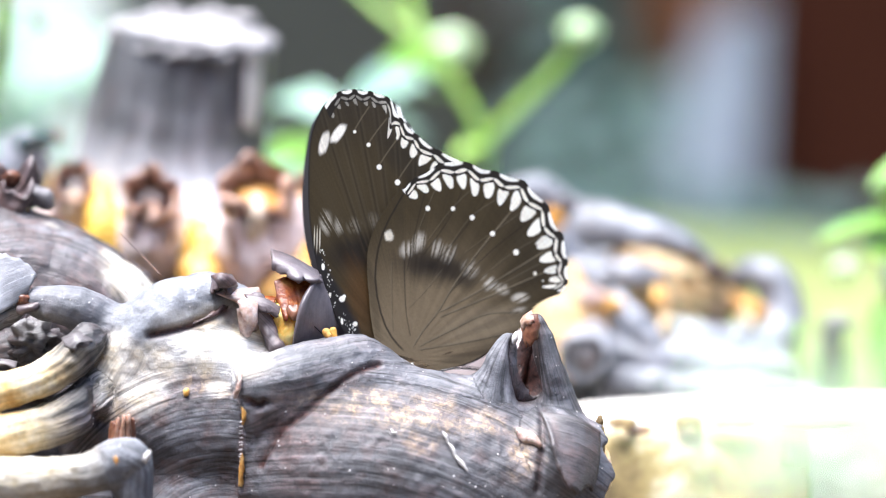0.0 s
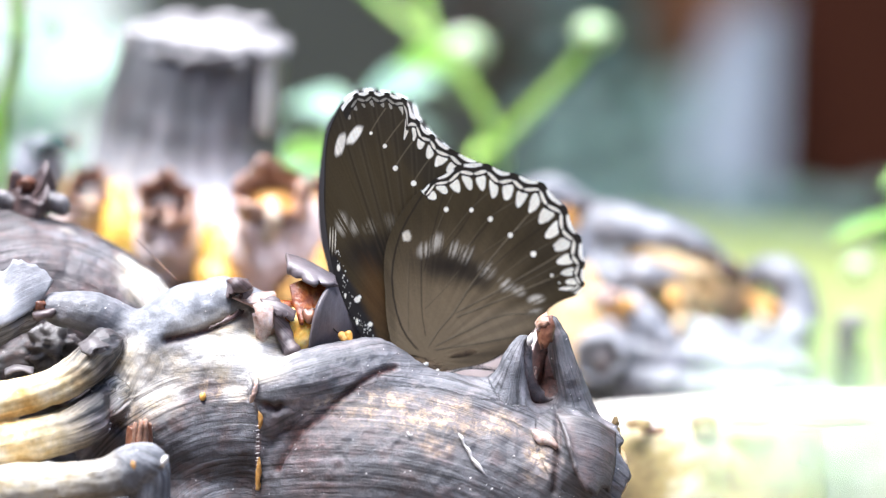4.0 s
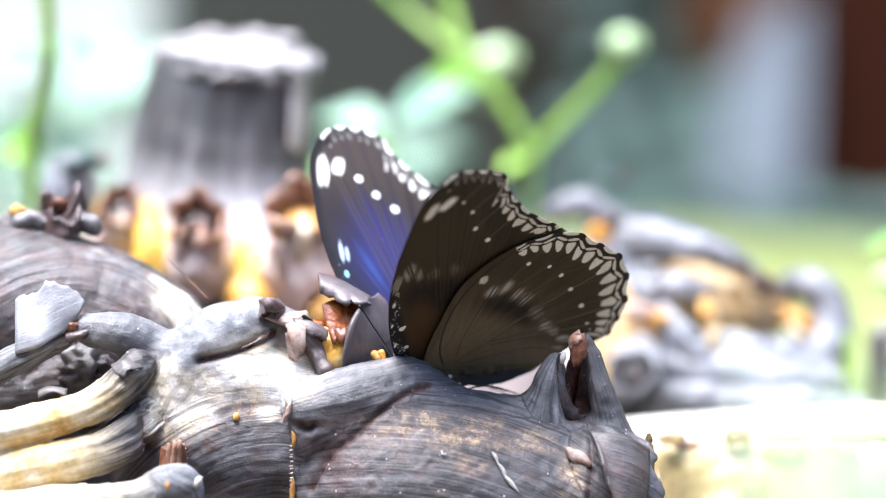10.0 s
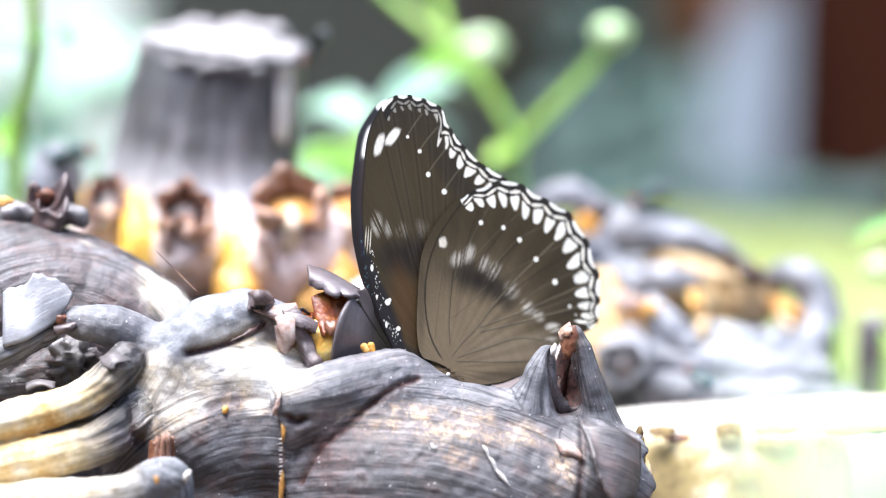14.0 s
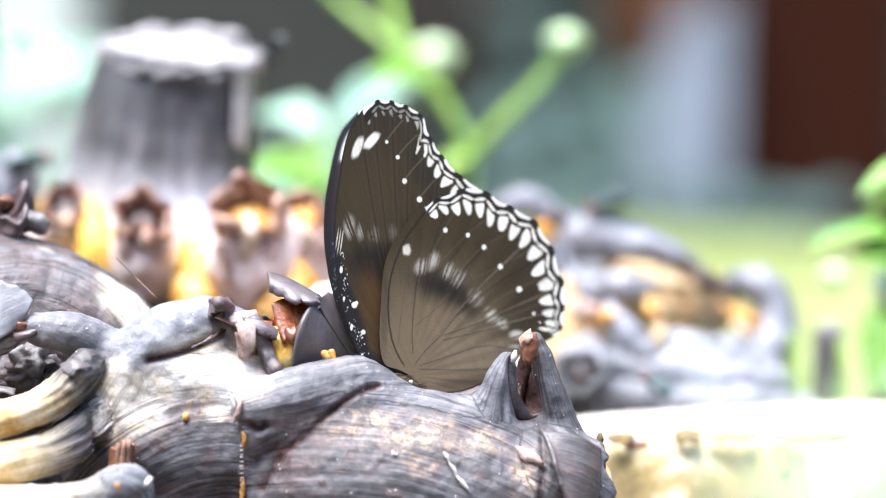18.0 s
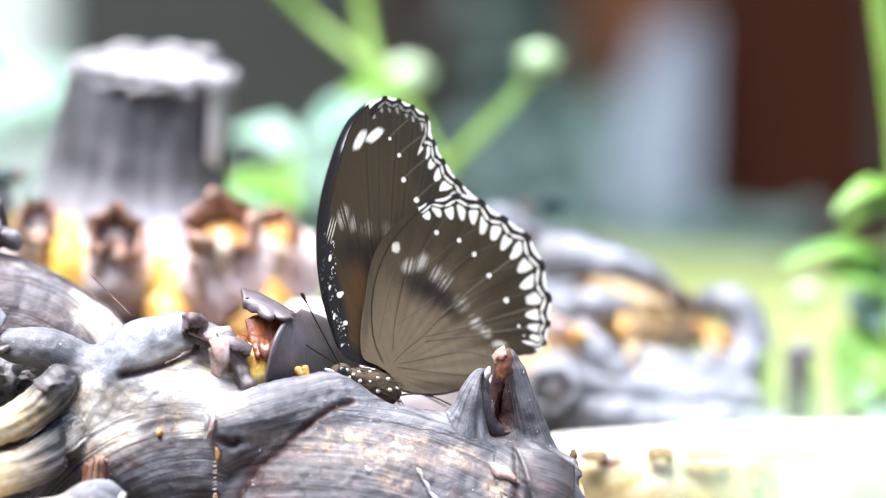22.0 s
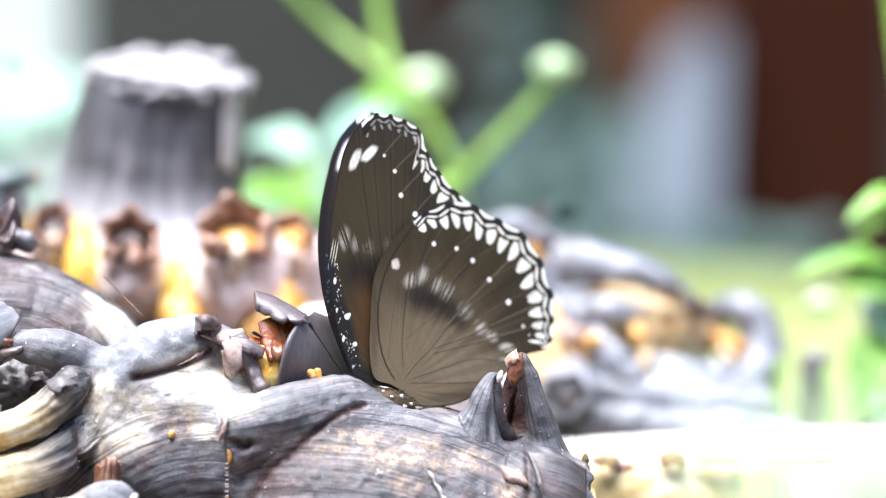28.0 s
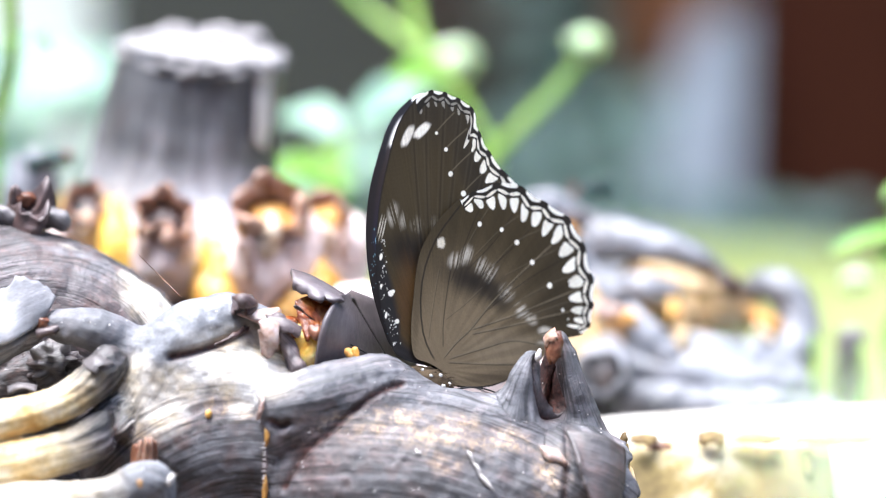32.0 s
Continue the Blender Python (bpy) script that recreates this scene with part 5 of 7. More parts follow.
# ---------------------------------------------------------------- cut stump behind
def stump():
    t = thing("stump", (-0.002, 0.09, 0.0), "cut grey plant stump with a dry white top", "stump")
    part("stem", tube([(-0.0056, 0.0900, 0.0568), (-0.0058, 0.0900, 0.0693), (-0.0061, 0.0900, 0.0774), (-0.0049, 0.0900, 0.0875), (-0.0034, 0.0900, 0.0952), (-0.0027, 0.0900, 0.0992)], [0.0190, 0.0182, 0.0158, 0.0147, 0.0140, 0.0137], 60, 90, 0.03, 0.014, 20, seed=50, caps=(True, False)), M["stump"], t)
    rng = random.Random(12)
    top = (-0.0027, 0.0900, 0.0994)
    part("cut_face", blob(top, (0.0139, 0.0150, 0.0028), 0.16, 13, 40, turn=(9, 3, 0), freq=7), M["cut_face"], t, "dry white fibrous cut face")
    for k, (dx, dy, w, h) in enumerate(((-0.0042, 0.004, 0.0030, 0.0022), (0.0034, 0.007, 0.0036, 0.0016), (0.0085, 0.004, 0.0024, 0.0014), (-0.0085, 0.001, 0.0022, 0.0012), (0.0, -0.004, 0.004, 0.001))):
        part("splinter", blob((top[0] + dx, top[1] + dy, top[2] + 0.0022 + 0.12 * dy), (w, 0.002, h), 0.6, 30 + k, 16, freq=4), M["cut_face"], t)
    part("peeled_edge", shell([(0.0068, 0.0800, 0.0976), (0.0070, 0.0795, 0.0920), (0.0068, 0.0790, 0.0854)], [(0.0097, 0.0850, 0.0973), (0.0097, 0.0850, 0.0916), (0.0082, 0.0840, 0.0841)], 0.0005, 0.0002, 6, 14, jag=0.0008, seed=6), M["cut"], t)
    part("foot", tube([(-0.0059, 0.0850, 0.0630), (-0.0055, 0.0850, 0.0343), (-0.0056, 0.0850, -0.0092)], [0.019, 0.026, 0.03], 20, 40, 0.08, 0.02, 14, seed=52), M["skin"], t)
    sockets = [((-0.0080, 0.0740, 0.0565), (-0.0079, 0.0690, 0.0664), (-0.0080, 0.0660, 0.0718), (-0.0079, 0.0630, 0.0752), 0.0050), ((0.0090, 0.0720, 0.0567), (0.0093, 0.0670, 0.0666), (0.0092, 0.0640, 0.0720), (0.0091, 0.0610, 0.0764), 0.0062),
               ((-0.0233, 0.0820, 0.0595), (-0.0222, 0.0790, 0.0683), (-0.0215, 0.0770, 0.0733), (-0.0213, 0.0750, 0.0755), 0.0042), ((0.0194, 0.0800, 0.0578), (0.0192, 0.0770, 0.0666), (0.0185, 0.0750, 0.0720), (0.0182, 0.0730, 0.0741), 0.0046)]
    for k, (a, b, c, e, r) in enumerate(sockets):
        s = part("socket", lump("socket", [([a, b, (c[0], c[1], c[2] - r * 0.9)], [r * 1.15, r * 1.35, r * 1.0], 0.002), ([b, (b[0] + r * 0.8, b[1] + 0.002, b[2] + r)], [r * 0.8, r * 0.5], 0.003)], 0.0005, 0.0014, 60 + k), M["pale"], t, "pinkish bulging root socket")
        part("rim", tube([(c[0], c[1] - 0.0006, c[2] - 0.001), (e[0], e[1] - 0.0006, e[2] - 0.0004), (e[0], e[1] - 0.0018, e[2] + 0.0006)], [r * 0.80, r * 0.92, r * 0.88], 12, 40, 0.2, 0.05, 5, seed=70 + k, open_end=0.007, jag=0.0011, caps=(False, False)), M["rim"], s, "dark brown jagged rim")
        part("hollow", blob((c[0], c[1] - 0.0004, c[2] + 0.0002), (r * 0.86, r * 0.8, r * 0.7), 0.2, 90 + k, 14), M["hollow_shade"] if k % 2 == 0 else M["amber"], s, "hollow of the socket")
        part("pith", lump("pith", [([(e[0] + 0.0006, e[1] - 0.003, e[2] - 0.0040), (e[0] + 0.0002, e[1] - 0.002, e[2] - 0.0018)], [r * 0.26, r * 0.16], 0.001)], 0.0004, 0.0012, 66 + k), M["rim"] if k == 0 else M["beige"], s)
        for j in range(3):
            x = (j - 1) * r * 0.55
            part("shred", shell([(c[0] + x - r * 0.3, c[1] - r * 0.9, c[2] - 0.001), (c[0] + x, c[1] - r, c[2] - 0.0008), (c[0] + x + r * 0.3, c[1] - r * 0.9, c[2] - 0.001)], [(c[0] + x - r * 0.25, b[1] - r * 1.15, c[2] - 0.0045), (c[0] + x, b[1] - r * 1.3, c[2] - 0.0052), (c[0] + x + r * 0.25, b[1] - r * 1.15, c[2] - 0.0042)], 0.0004, 0.0004, 6, 8, jag=0.0015, seed=k * 5 + j), M["film"] if j != 1 or k == 0 else M["beige"], s)
    for k, (p, r) in enumerate((((-0.0160, 0.0690, 0.0680), 0.0046), ((-0.0173, 0.0760, 0.0724), 0.0028), ((0.0006, 0.0660, 0.0640), 0.0050), ((0.0000, 0.0620, 0.0600), 0.0044), ((0.0162, 0.0650, 0.0620), 0.0050), ((0.0130, 0.0620, 0.0592), 0.0042), ((-0.0251, 0.0880, 0.0704), 0.004), ((-0.0142, 0.0700, 0.0607), 0.004))):
        part("flesh", lump("flesh", [([(p[0], p[1], p[2] - r * 1.6), (p[0] + 0.0006, p[1] - 0.0005, p[2]), (p[0] - 0.0004, p[1] + 0.001, p[2] + r * 0.9)], [r * 1.1, r * 0.9, r * 0.5], 0.001)], 0.0005, 0.0016, 80 + k), M["gold"] if k in (0, 1, 2, 6, 7) else M["orange"] if k in (3, 4) else M["amber"], t, "exposed orange flesh")
    part("bump", tube([(-0.0314, 0.0900, 0.0703), (-0.0309, 0.0900, 0.0779), (-0.0315, 0.0900, 0.0827)], [0.0055, 0.0048, 0.003], 16, 20, 0.12, 0.05, 7, seed=95, open_end=0.003, jag=0.001), M["lobe"], t)


# ---------------------------------------------------------------- cut rhizome behind on the other side
def cut_rhizome():
    t = thing("cut_rhizome", (0.085, 0.09, 0.0), "slate-grey rhizome broken open with orange flesh inside", "rhizome")
    part("back", blob((0.0727, 0.12, 0.0545), (0.0150, 0.006, 0.0085), 0.2, 27, 24, turn=(0, 18, 0)), M["lobe"], t)
    part("flesh", blob((0.0805, 0.1005, 0.0579), (0.0112, 0.006, 0.0066), 0.35, 21, 34, turn=(0, 22, 0), freq=2.6), M["tan"], t, "tan hollow flesh")
    part("flesh", blob((0.0771, 0.101, 0.0621), (0.0070, 0.004, 0.0022), 0.3, 22, 24, turn=(0, 8, 0), freq=2.4), M["amber"], t, "amber fibrous flesh")
    part("flesh", lump("flesh", [([(0.0830, 0.1020, 0.0602), (0.0853, 0.1000, 0.0575), (0.0861, 0.0980, 0.0543)], [0.0022, 0.0026, 0.0019], 0.001)], 0.0005, 0.0016, 31), M["beige"], t, "pale beige torn flesh")
    part("flesh", lump("flesh", [([(0.0824, 0.1000, 0.0556), (0.0813, 0.0980, 0.0529)], [0.0026, 0.0021], 0.001)], 0.0005, 0.0016, 32), M["beige"], t)
    part("lobe", lump("lobe", [([(0.0511, 0.1050, 0.0721), (0.0550, 0.1040, 0.0737), (0.0584, 0.1040, 0.0732), (0.0613, 0.1040, 0.0703)], [0.0021, 0.0026, 0.0024, 0.0021], 0.002), ([(0.0613, 0.1040, 0.0673), (0.0666, 0.1030, 0.0674), (0.0727, 0.1000, 0.0670), (0.0789, 0.0980, 0.0660), (0.0843, 0.0970, 0.0638), (0.0880, 0.0970, 0.0603)], [0.0043, 0.0043, 0.0032, 0.0021, 0.0013, 0.0009], 0.003), ([(0.0554, 0.1000, 0.0634), (0.0601, 0.0980, 0.0621), (0.0648, 0.0950, 0.0600), (0.0690, 0.0930, 0.0582)], [0.0038, 0.0036, 0.0029, 0.0021], 0.003)], 0.0006, 0.0008, 100), M["lobe"], t)
    part("lobe", lump("lobe", [([(0.0690, 0.0920, 0.0606), (0.0722, 0.0900, 0.0606), (0.0765, 0.0900, 0.0600)], [0.0021, 0.0023, 0.0017], 0.0020)], 0.0006, 0.0007, 101), M["lobe"], t)
    part("lobe", lump("lobe", [([(0.0899, 0.1000, 0.0588), (0.0931, 0.0990, 0.0605), (0.0969, 0.0980, 0.0588), (0.0988, 0.0970, 0.0544), (0.0975, 0.0950, 0.0493), (0.0919, 0.0910, 0.0476), (0.0860, 0.0890, 0.0486), (0.0807, 0.0880, 0.0510)], [0.0014, 0.0027, 0.0034, 0.0038, 0.0043, 0.0043, 0.0038, 0.0024], 0.003), ([(0.0683, 0.0860, 0.0475), (0.0767, 0.0840, 0.0457), (0.0863, 0.0850, 0.0437), (0.0970, 0.0880, 0.0426)], [0.0041, 0.0045, 0.0043, 0.0039], 0.004)], 0.0006, 0.0008, 103), M["lobe"], t)
    part("lobe", lump("lobe", [([(0.0699, 0.0860, 0.0570), (0.0719, 0.0840, 0.0534), (0.0749, 0.0830, 0.0497)], [0.0015, 0.0026, 0.0029], 0.0020)], 0.0006, 0.0007, 105), M["lobe"], t)
    part("flesh", lump("flesh", [([(0.0907, 0.0940, 0.0550), (0.0931, 0.0930, 0.0538), (0.0957, 0.0940, 0.0527)], [0.0017, 0.0021, 0.0012], 0.001)], 0.0005, 0.0016, 33), M["amber"], t)
    part("flesh", lump("flesh", [([(0.0916, 0.0910, 0.0534), (0.0934, 0.0900, 0.0521)], [0.0012, 0.0010], 0.001)], 0.0005, 0.0016, 34), M["beige"], t)
    part("flesh", lump("flesh", [([(0.0631, 0.0880, 0.0559), (0.0637, 0.0870, 0.0521), (0.0647, 0.0870, 0.0478)], [0.0017, 0.0022, 0.0021], 0.001)], 0.0005, 0.0016, 35), M["brown"], t, "red-brown rotten flesh")
    part("flesh", lump("flesh", [([(0.0669, 0.0870, 0.0550), (0.0675, 0.0860, 0.0508), (0.0681, 0.0870, 0.0473)], [0.0012, 0.0015, 0.0014], 0.001)], 0.0005, 0.0016, 36), M["amber"], t, "amber torn flesh")
    part("flesh", lump("flesh", [([(0.0616, 0.0860, 0.0570), (0.0643, 0.0840, 0.0572), (0.0672, 0.0840, 0.0570)], [0.0010, 0.0014, 0.0009], 0.001)], 0.0005, 0.0016, 37), M["film"], t)
    part("flesh", lump("flesh", [([(0.0689, 0.0830, 0.0564), (0.0704, 0.0830, 0.0562)], [0.0012, 0.0009], 0.001)], 0.0005, 0.0016, 38), M["orange"], t)
    part("flesh", lump("flesh", [([(0.0773, 0.0880, 0.0575), (0.0777, 0.0860, 0.0546), (0.0783, 0.0850, 0.0504)], [0.0009, 0.0012, 0.0009], 0.001)], 0.0005, 0.0016, 39), M["tan"], t)
    part("flesh", lump("flesh", [([(0.0766, 0.0870, 0.0580), (0.0770, 0.0860, 0.0562)], [0.0009, 0.0010], 0.001)], 0.0005, 0.0016, 40), M["orange"], t)
    part("flesh", blob((0.059, 0.094, 0.0695), (0.0022, 0.003, 0.0020), 0.25, 24, 14), M["orange"], t, "wet orange hole")
    # solid dark lumps coloured as the shade of two openings
    part("hollow", blob((0.0602, 0.0945, 0.0715), (0.0030, 0.003, 0.0014), 0.25, 25, 14), M["hollow_shade"], t)
    part("hollow", blob((0.0868, 0.0935, 0.061), (0.0028, 0.003, 0.0016), 0.25, 26, 14, turn=(0, 30, 0)), M["hollow_shade"], t)
    part("lobe", lump("lobe", [([(0.0690, 0.0790, 0.0430), (0.0790, 0.0780, 0.0415), (0.0920, 0.0790, 0.0405), (0.1010, 0.0820, 0.0395)], [0.0034, 0.0040, 0.0040, 0.0034], 0.003)], 0.0006, 0.0010, 106), M["lobe"], t)
    part("root_stub", tube([(0.0658, 0.0900, 0.0481), (0.0648, 0.0780, 0.0483), (0.0638, 0.0680, 0.0485)], [0.0046, 0.0046, 0.0040], 16, 26, 0.12, 0.03, 8, seed=113, open_end=0.003, jag=0.0006), M["lobe"], t, "hollow grey root stub")
    part("pith", blob((0.0639, 0.0690, 0.0484), (0.0026, 0.0012, 0.0026), 0.3, 9, 10), M["fold"], t)
    part("stub", tube([(0.0575, 0.0880, 0.0608), (0.0594, 0.0860, 0.0534), (0.0603, 0.0840, 0.0440)], [0.005, 0.006, 0.006], 16, 22, 0.1, seed=114), M["tan"], t)
    part("foot", tube([(0.0551, 0.1000, 0.0245), (0.0745, 0.1000, 0.0265), (0.0979, 0.1000, 0.0265)], [0.017, 0.019, 0.014], 22, 30, 0.08, 0.02, 12, seed=115), M["lobe"], t)
    part("foot", tube([(0.0552, 0.1000, -0.0020), (0.0747, 0.1000, 0.0010), (0.0980, 0.1000, -0.0000)], [0.018, 0.021, 0.018], 22, 30, 0.08, 0.02, 12, seed=116), M["lobe"], t)


def pale_chunk():
    t = thing("rhizome_chunk", (0.045, 0.055, 0.0), "pale pinkish broken chunk of rhizome", "rhizome")
    part("chunk", tube([(0.0298, 0.0550, 0.0473), (0.0372, 0.0580, 0.0479), (0.0446, 0.0600, 0.0477), (0.0541, 0.0660, 0.0479)], [0.006, 0.0072, 0.0070, 0.005], 24, 26, 0.12, 0.03, 8, seed=120), M["pale"], t)
    part("chunk", lump("chunk", [([(0.0197, 0.0500, 0.0461), (0.0220, 0.0520, 0.0532), (0.0243, 0.0550, 0.0594)], [0.0085, 0.0075, 0.0055], 0.002), ([(0.0243, 0.0520, 0.0514), (0.0298, 0.0550, 0.0483)], [0.007, 0.006], 0.002)], 0.0006, 0.0016, 5), M["pale"], t)
    part("foot", tube([(0.0196, 0.0560, 0.0286), (0.0205, 0.0560, 0.0193), (0.0210, 0.0560, 0.0053)], [0.010, 0.012, 0.013], 14, 22, 0.1, 0.02, 9, seed=125), M["lobe"], t)
    part("foot", tube([(0.0298, 0.0600, 0.0318), (0.0419, 0.0600, 0.0299), (0.0540, 0.0640, 0.0294)], [0.012, 0.014, 0.012], 20, 26, 0.1, 0.02, 9, seed=121), M["lobe"], t)
    part("foot", tube([(0.0298, 0.0600, 0.0074), (0.0419, 0.0600, 0.0065), (0.0541, 0.0640, 0.0058)], [0.014, 0.018, 0.014], 20, 26, 0.1, 0.02, 9, seed=122), M["lobe"], t)


def dark_stub(a, b, r, seed):
    base = (a[0], a[1], 0.0)
    t = thing("dead_stalk", base, "short dark dead stalk standing in the moss", "stalk", "dead stalks")
    part("stalk", tube([(a[0], a[1], -0.002), a, b], [r, r * 1.0, r * 0.9], 18, 18, 0.12, 0.04, 7, seed=seed, open_end=0.002, jag=0.0006), M["fold"], t)
    part("tip", blob((b[0], b[1] - r * 0.1, b[2]), (r * 0.8, r * 0.8, r * 0.45), 0.3, seed, 10), M["scale"], t)


# ---------------------------------------------------------------- plants
def plant(name, base, label, stems, leaves, buds=(), mat="stem"):
    t = thing(name, base, label, "plant")
    for p, r in stems:
        part("stem", tube(p, r, 26, 14, 0.05, seed=len(p)), M[mat], t)
    for b, e, w, lm, nrm, bend in leaves:
        part("leaf", leaf_mesh(b, e, w, bend, 0.25, nrm, wavy=0.08), M[lm], t)
    for k, (c, r) in enumerate(buds):
        bd = part("bud", blob(c, (r, r, r * 0.9), 0.12, k, 16), M["bud"], t, "pale green flower bud")
        for j in range(6):
            a = j * 1.047 + k
            e = (c[0] + math.cos(a) * r * 1.15, c[1] + math.sin(a) * r * 1.15, c[2] + r * 0.55)
            part("petal", leaf_mesh((c[0], c[1], c[2] - r * 0.7), e, r * 0.9, 0.3, 0.2, (math.cos(a), math.sin(a), -0.4), n=8, m=4), M["bud"], bd)
    return t


pale_log()
rhizome()
rear_bulb()
stump()
cut_rhizome()
pale_chunk()
dark_stub((0.1079, 0.1000, 0.0431), (0.1083, 0.1000, 0.0519), 0.0028, 5)
dark_stub((0.1182, 0.1100, 0.0390), (0.1183, 0.1100, 0.0439), 0.0016, 8)

plant("flowering_weed", (0.053, 0.165, 0.0), "green weed with a pale bud on a slanting stalk",
      [([(0.053, 0.165, 0.0), (0.0488, 0.1630, 0.0557), (0.0490, 0.1600, 0.0793)], [0.0008, 0.0008, 0.0010]),
       ([(0.0490, 0.1600, 0.0783), (0.0547, 0.1600, 0.0844), (0.0608, 0.1600, 0.0906), (0.0658, 0.1600, 0.0973)], [0.0010, 0.0011, 0.0010, 0.0009]),
       ([(0.0490, 0.1600, 0.0783), (0.0434, 0.1620, 0.0879), (0.0382, 0.1650, 0.0950), (0.0346, 0.1700, 0.1031), (0.0331, 0.1750, 0.1216)], [0.0010, 0.0010, 0.0011, 0.0012, 0.0012]),
       ([(0.0382, 0.1650, 0.0950), (0.0300, 0.1750, 0.1007), (0.0226, 0.1800, 0.1068), (0.0132, 0.1800, 0.1162)], [0.0010, 0.0010, 0.0009, 0.0009])],
      [((0.0403, 0.1650, 0.0909), (0.0299, 0.1500, 0.0927), 0.007, "leaf", (0, -1, 0.6), 0.2),
       ((0.0485, 0.1600, 0.0777), (0.0432, 0.1500, 0.0754), 0.004, "stem", (0, -0.4, 1), 0.1)],
      [((0.0657, 0.1600, 0.0982), 0.0032), ((0.0429, 0.2000, 0.0932), 0.0038)])
plant("broad_weed", (0.02, 0.17, 0.0), "low weed with pale blue-green broad leaves",
      [([(0.02, 0.17, 0.0), (0.0195, 0.1700, 0.0634), (0.0216, 0.1700, 0.0802)], [0.0016, 0.0016, 0.0014])],
      [((0.0216, 0.1700, 0.0812), (0.0077, 0.1900, 0.0815), 0.009, "mint", (0, -0.6, 1), 0.2), ((0.0237, 0.1800, 0.0826), (0.0415, 0.2200, 0.0834), 0.008, "mint", (0, -0.9, 0.7), 0.2),
       ((0.0196, 0.1600, 0.0736), (0.0085, 0.1500, 0.0754), 0.007, "leaf", (0, -0.8, 0.7), 0.2), ((0.0227, 0.1600, 0.0715), (0.0134, 0.1650, 0.0763), 0.008, "leaf", (0, -0.9, 0.6), 0.2)])
plant("tall_weed", (-0.03, 0.1, 0.0), "slender green weed with a jointed stem",
      [([(-0.03, 0.1, 0.0), (-0.0378, 0.1000, 0.0767), (-0.0360, 0.1000, 0.0917), (-0.0348, 0.1000, 0.1013), (-0.0358, 0.1000, 0.1177)], [0.0011, 0.0012, 0.0013, 0.0012, 0.0012])],
      [((-0.0353, 0.1000, 0.0994), (-0.0455, 0.0900, 0.0985), 0.004, "mint", (0, -0.4, 1), 0.15), ((-0.0353, 0.1000, 0.1004), (-0.0282, 0.1100, 0.0989), 0.003, "mint", (0, -0.4, 1), 0.35),
       ((-0.0512, 0.1000, 0.0955), (-0.0445, 0.1000, 0.0922), 0.0035, "leaf", (0, -1, 0.4), 0.1), ((-0.0368, 0.1000, 0.0820), (-0.0434, 0.1100, 0.0842), 0.008, "leaf", (0, -1, 0.3), 0.1)])
plant("climbing_weed", (0.135, 0.105, 0.0), "bright green weed with whorled leaves beside the path",
      [([(0.135, 0.105, 0.0), (0.1250, 0.1050, 0.0416), (0.1262, 0.1050, 0.0690), (0.1242, 0.1050, 0.0924), (0.1214, 0.1050, 0.1118), (0.1203, 0.1050, 0.1253)], [0.0018, 0.0018, 0.0019, 0.0019, 0.0018, 0.0017])],
      [((0.1256, 0.1050, 0.0787), (0.1125, 0.0950, 0.0751), 0.0042, "leaf", (0, -0.6, 1), 0.3), ((0.1256, 0.1050, 0.0797), (0.1142, 0.1000, 0.0718), 0.004, "stem", (0.3, -0.8, 0.5), 0.3),
       ((0.1256, 0.1050, 0.0807), (0.1302, 0.0900, 0.0789), 0.005, "mint", (0, -0.8, 0.6), 0.2),
       ((0.1278, 0.1200, 0.0627), (0.1052, 0.1100, 0.0651), 0.007, "leaf", (0, -0.3, 1), 0.25), ((0.1279, 0.1200, 0.0607), (0.1131, 0.1100, 0.0636), 0.008, "leaf", (0, -0.9, 0.5), 0.2),
       ((0.1209, 0.1200, 0.0627), (0.1278, 0.1100, 0.0528), 0.012, "mint", (-0.4, -0.8, 0.5), 0.2),
       ((0.1284, 0.1150, 0.0543), (0.1167, 0.1050, 0.0396), 0.016, "leaf", (-0.5, -0.9, 0.3), 0.2), ((0.1279, 0.1100, 0.0469), (0.1230, 0.1000, 0.0343), 0.012, "mint", (-0.3, -0.8, 0.5), 0.2)],
      [((0.1119, 0.1300, 0.0583), 0.0022)])
plant("broad_weed", (0.0709, -0.3400, 0.0), "pale broad-leaved weed between the camera and the log",
      [([(0.0709, -0.3400, 0.0), (0.0709, -0.3400, 0.0780), (0.0688, -0.3400, 0.0810)], [0.0012, 0.0012, 0.001])],
      [((0.0689, -0.3400, 0.0805), (0.0613, -0.3400, 0.0895), 0.009, "bud", (0, -0.8, 0.6), 0.15), ((0.0689, -0.3400, 0.0805), (0.0553, -0.3500, 0.0858), 0.007, "bud", (0, -0.6, 0.8), 0.15), ((0.0688, -0.3400, 0.0810), (0.0752, -0.3400, 0.0900), 0.011, "bud", (0.2, -0.8, 0.5), 0.15), ((0.0600, -0.3400, 0.0800), (0.0740, -0.3400, 0.0872), 0.0060, "mint", (0.1, -0.9, 0.5), 0.12)])


def grass(base, top, w):
    t = thing("grass_blade", (base[0], base[1], 0.0), "upright light green grass blade", "grass", "grass blades")
    mid = ((base[0] + top[0]) / 2 + 0.0008, base[1], (base[2] + top[2]) / 2)
    part("blade", tube([(base[0], base[1], 0.0), mid, top], [w, w, w * 0.35], 14, 8, 0.05, squash=0.7), M["bud"] if w < 0.0007 else M["stem"], t)


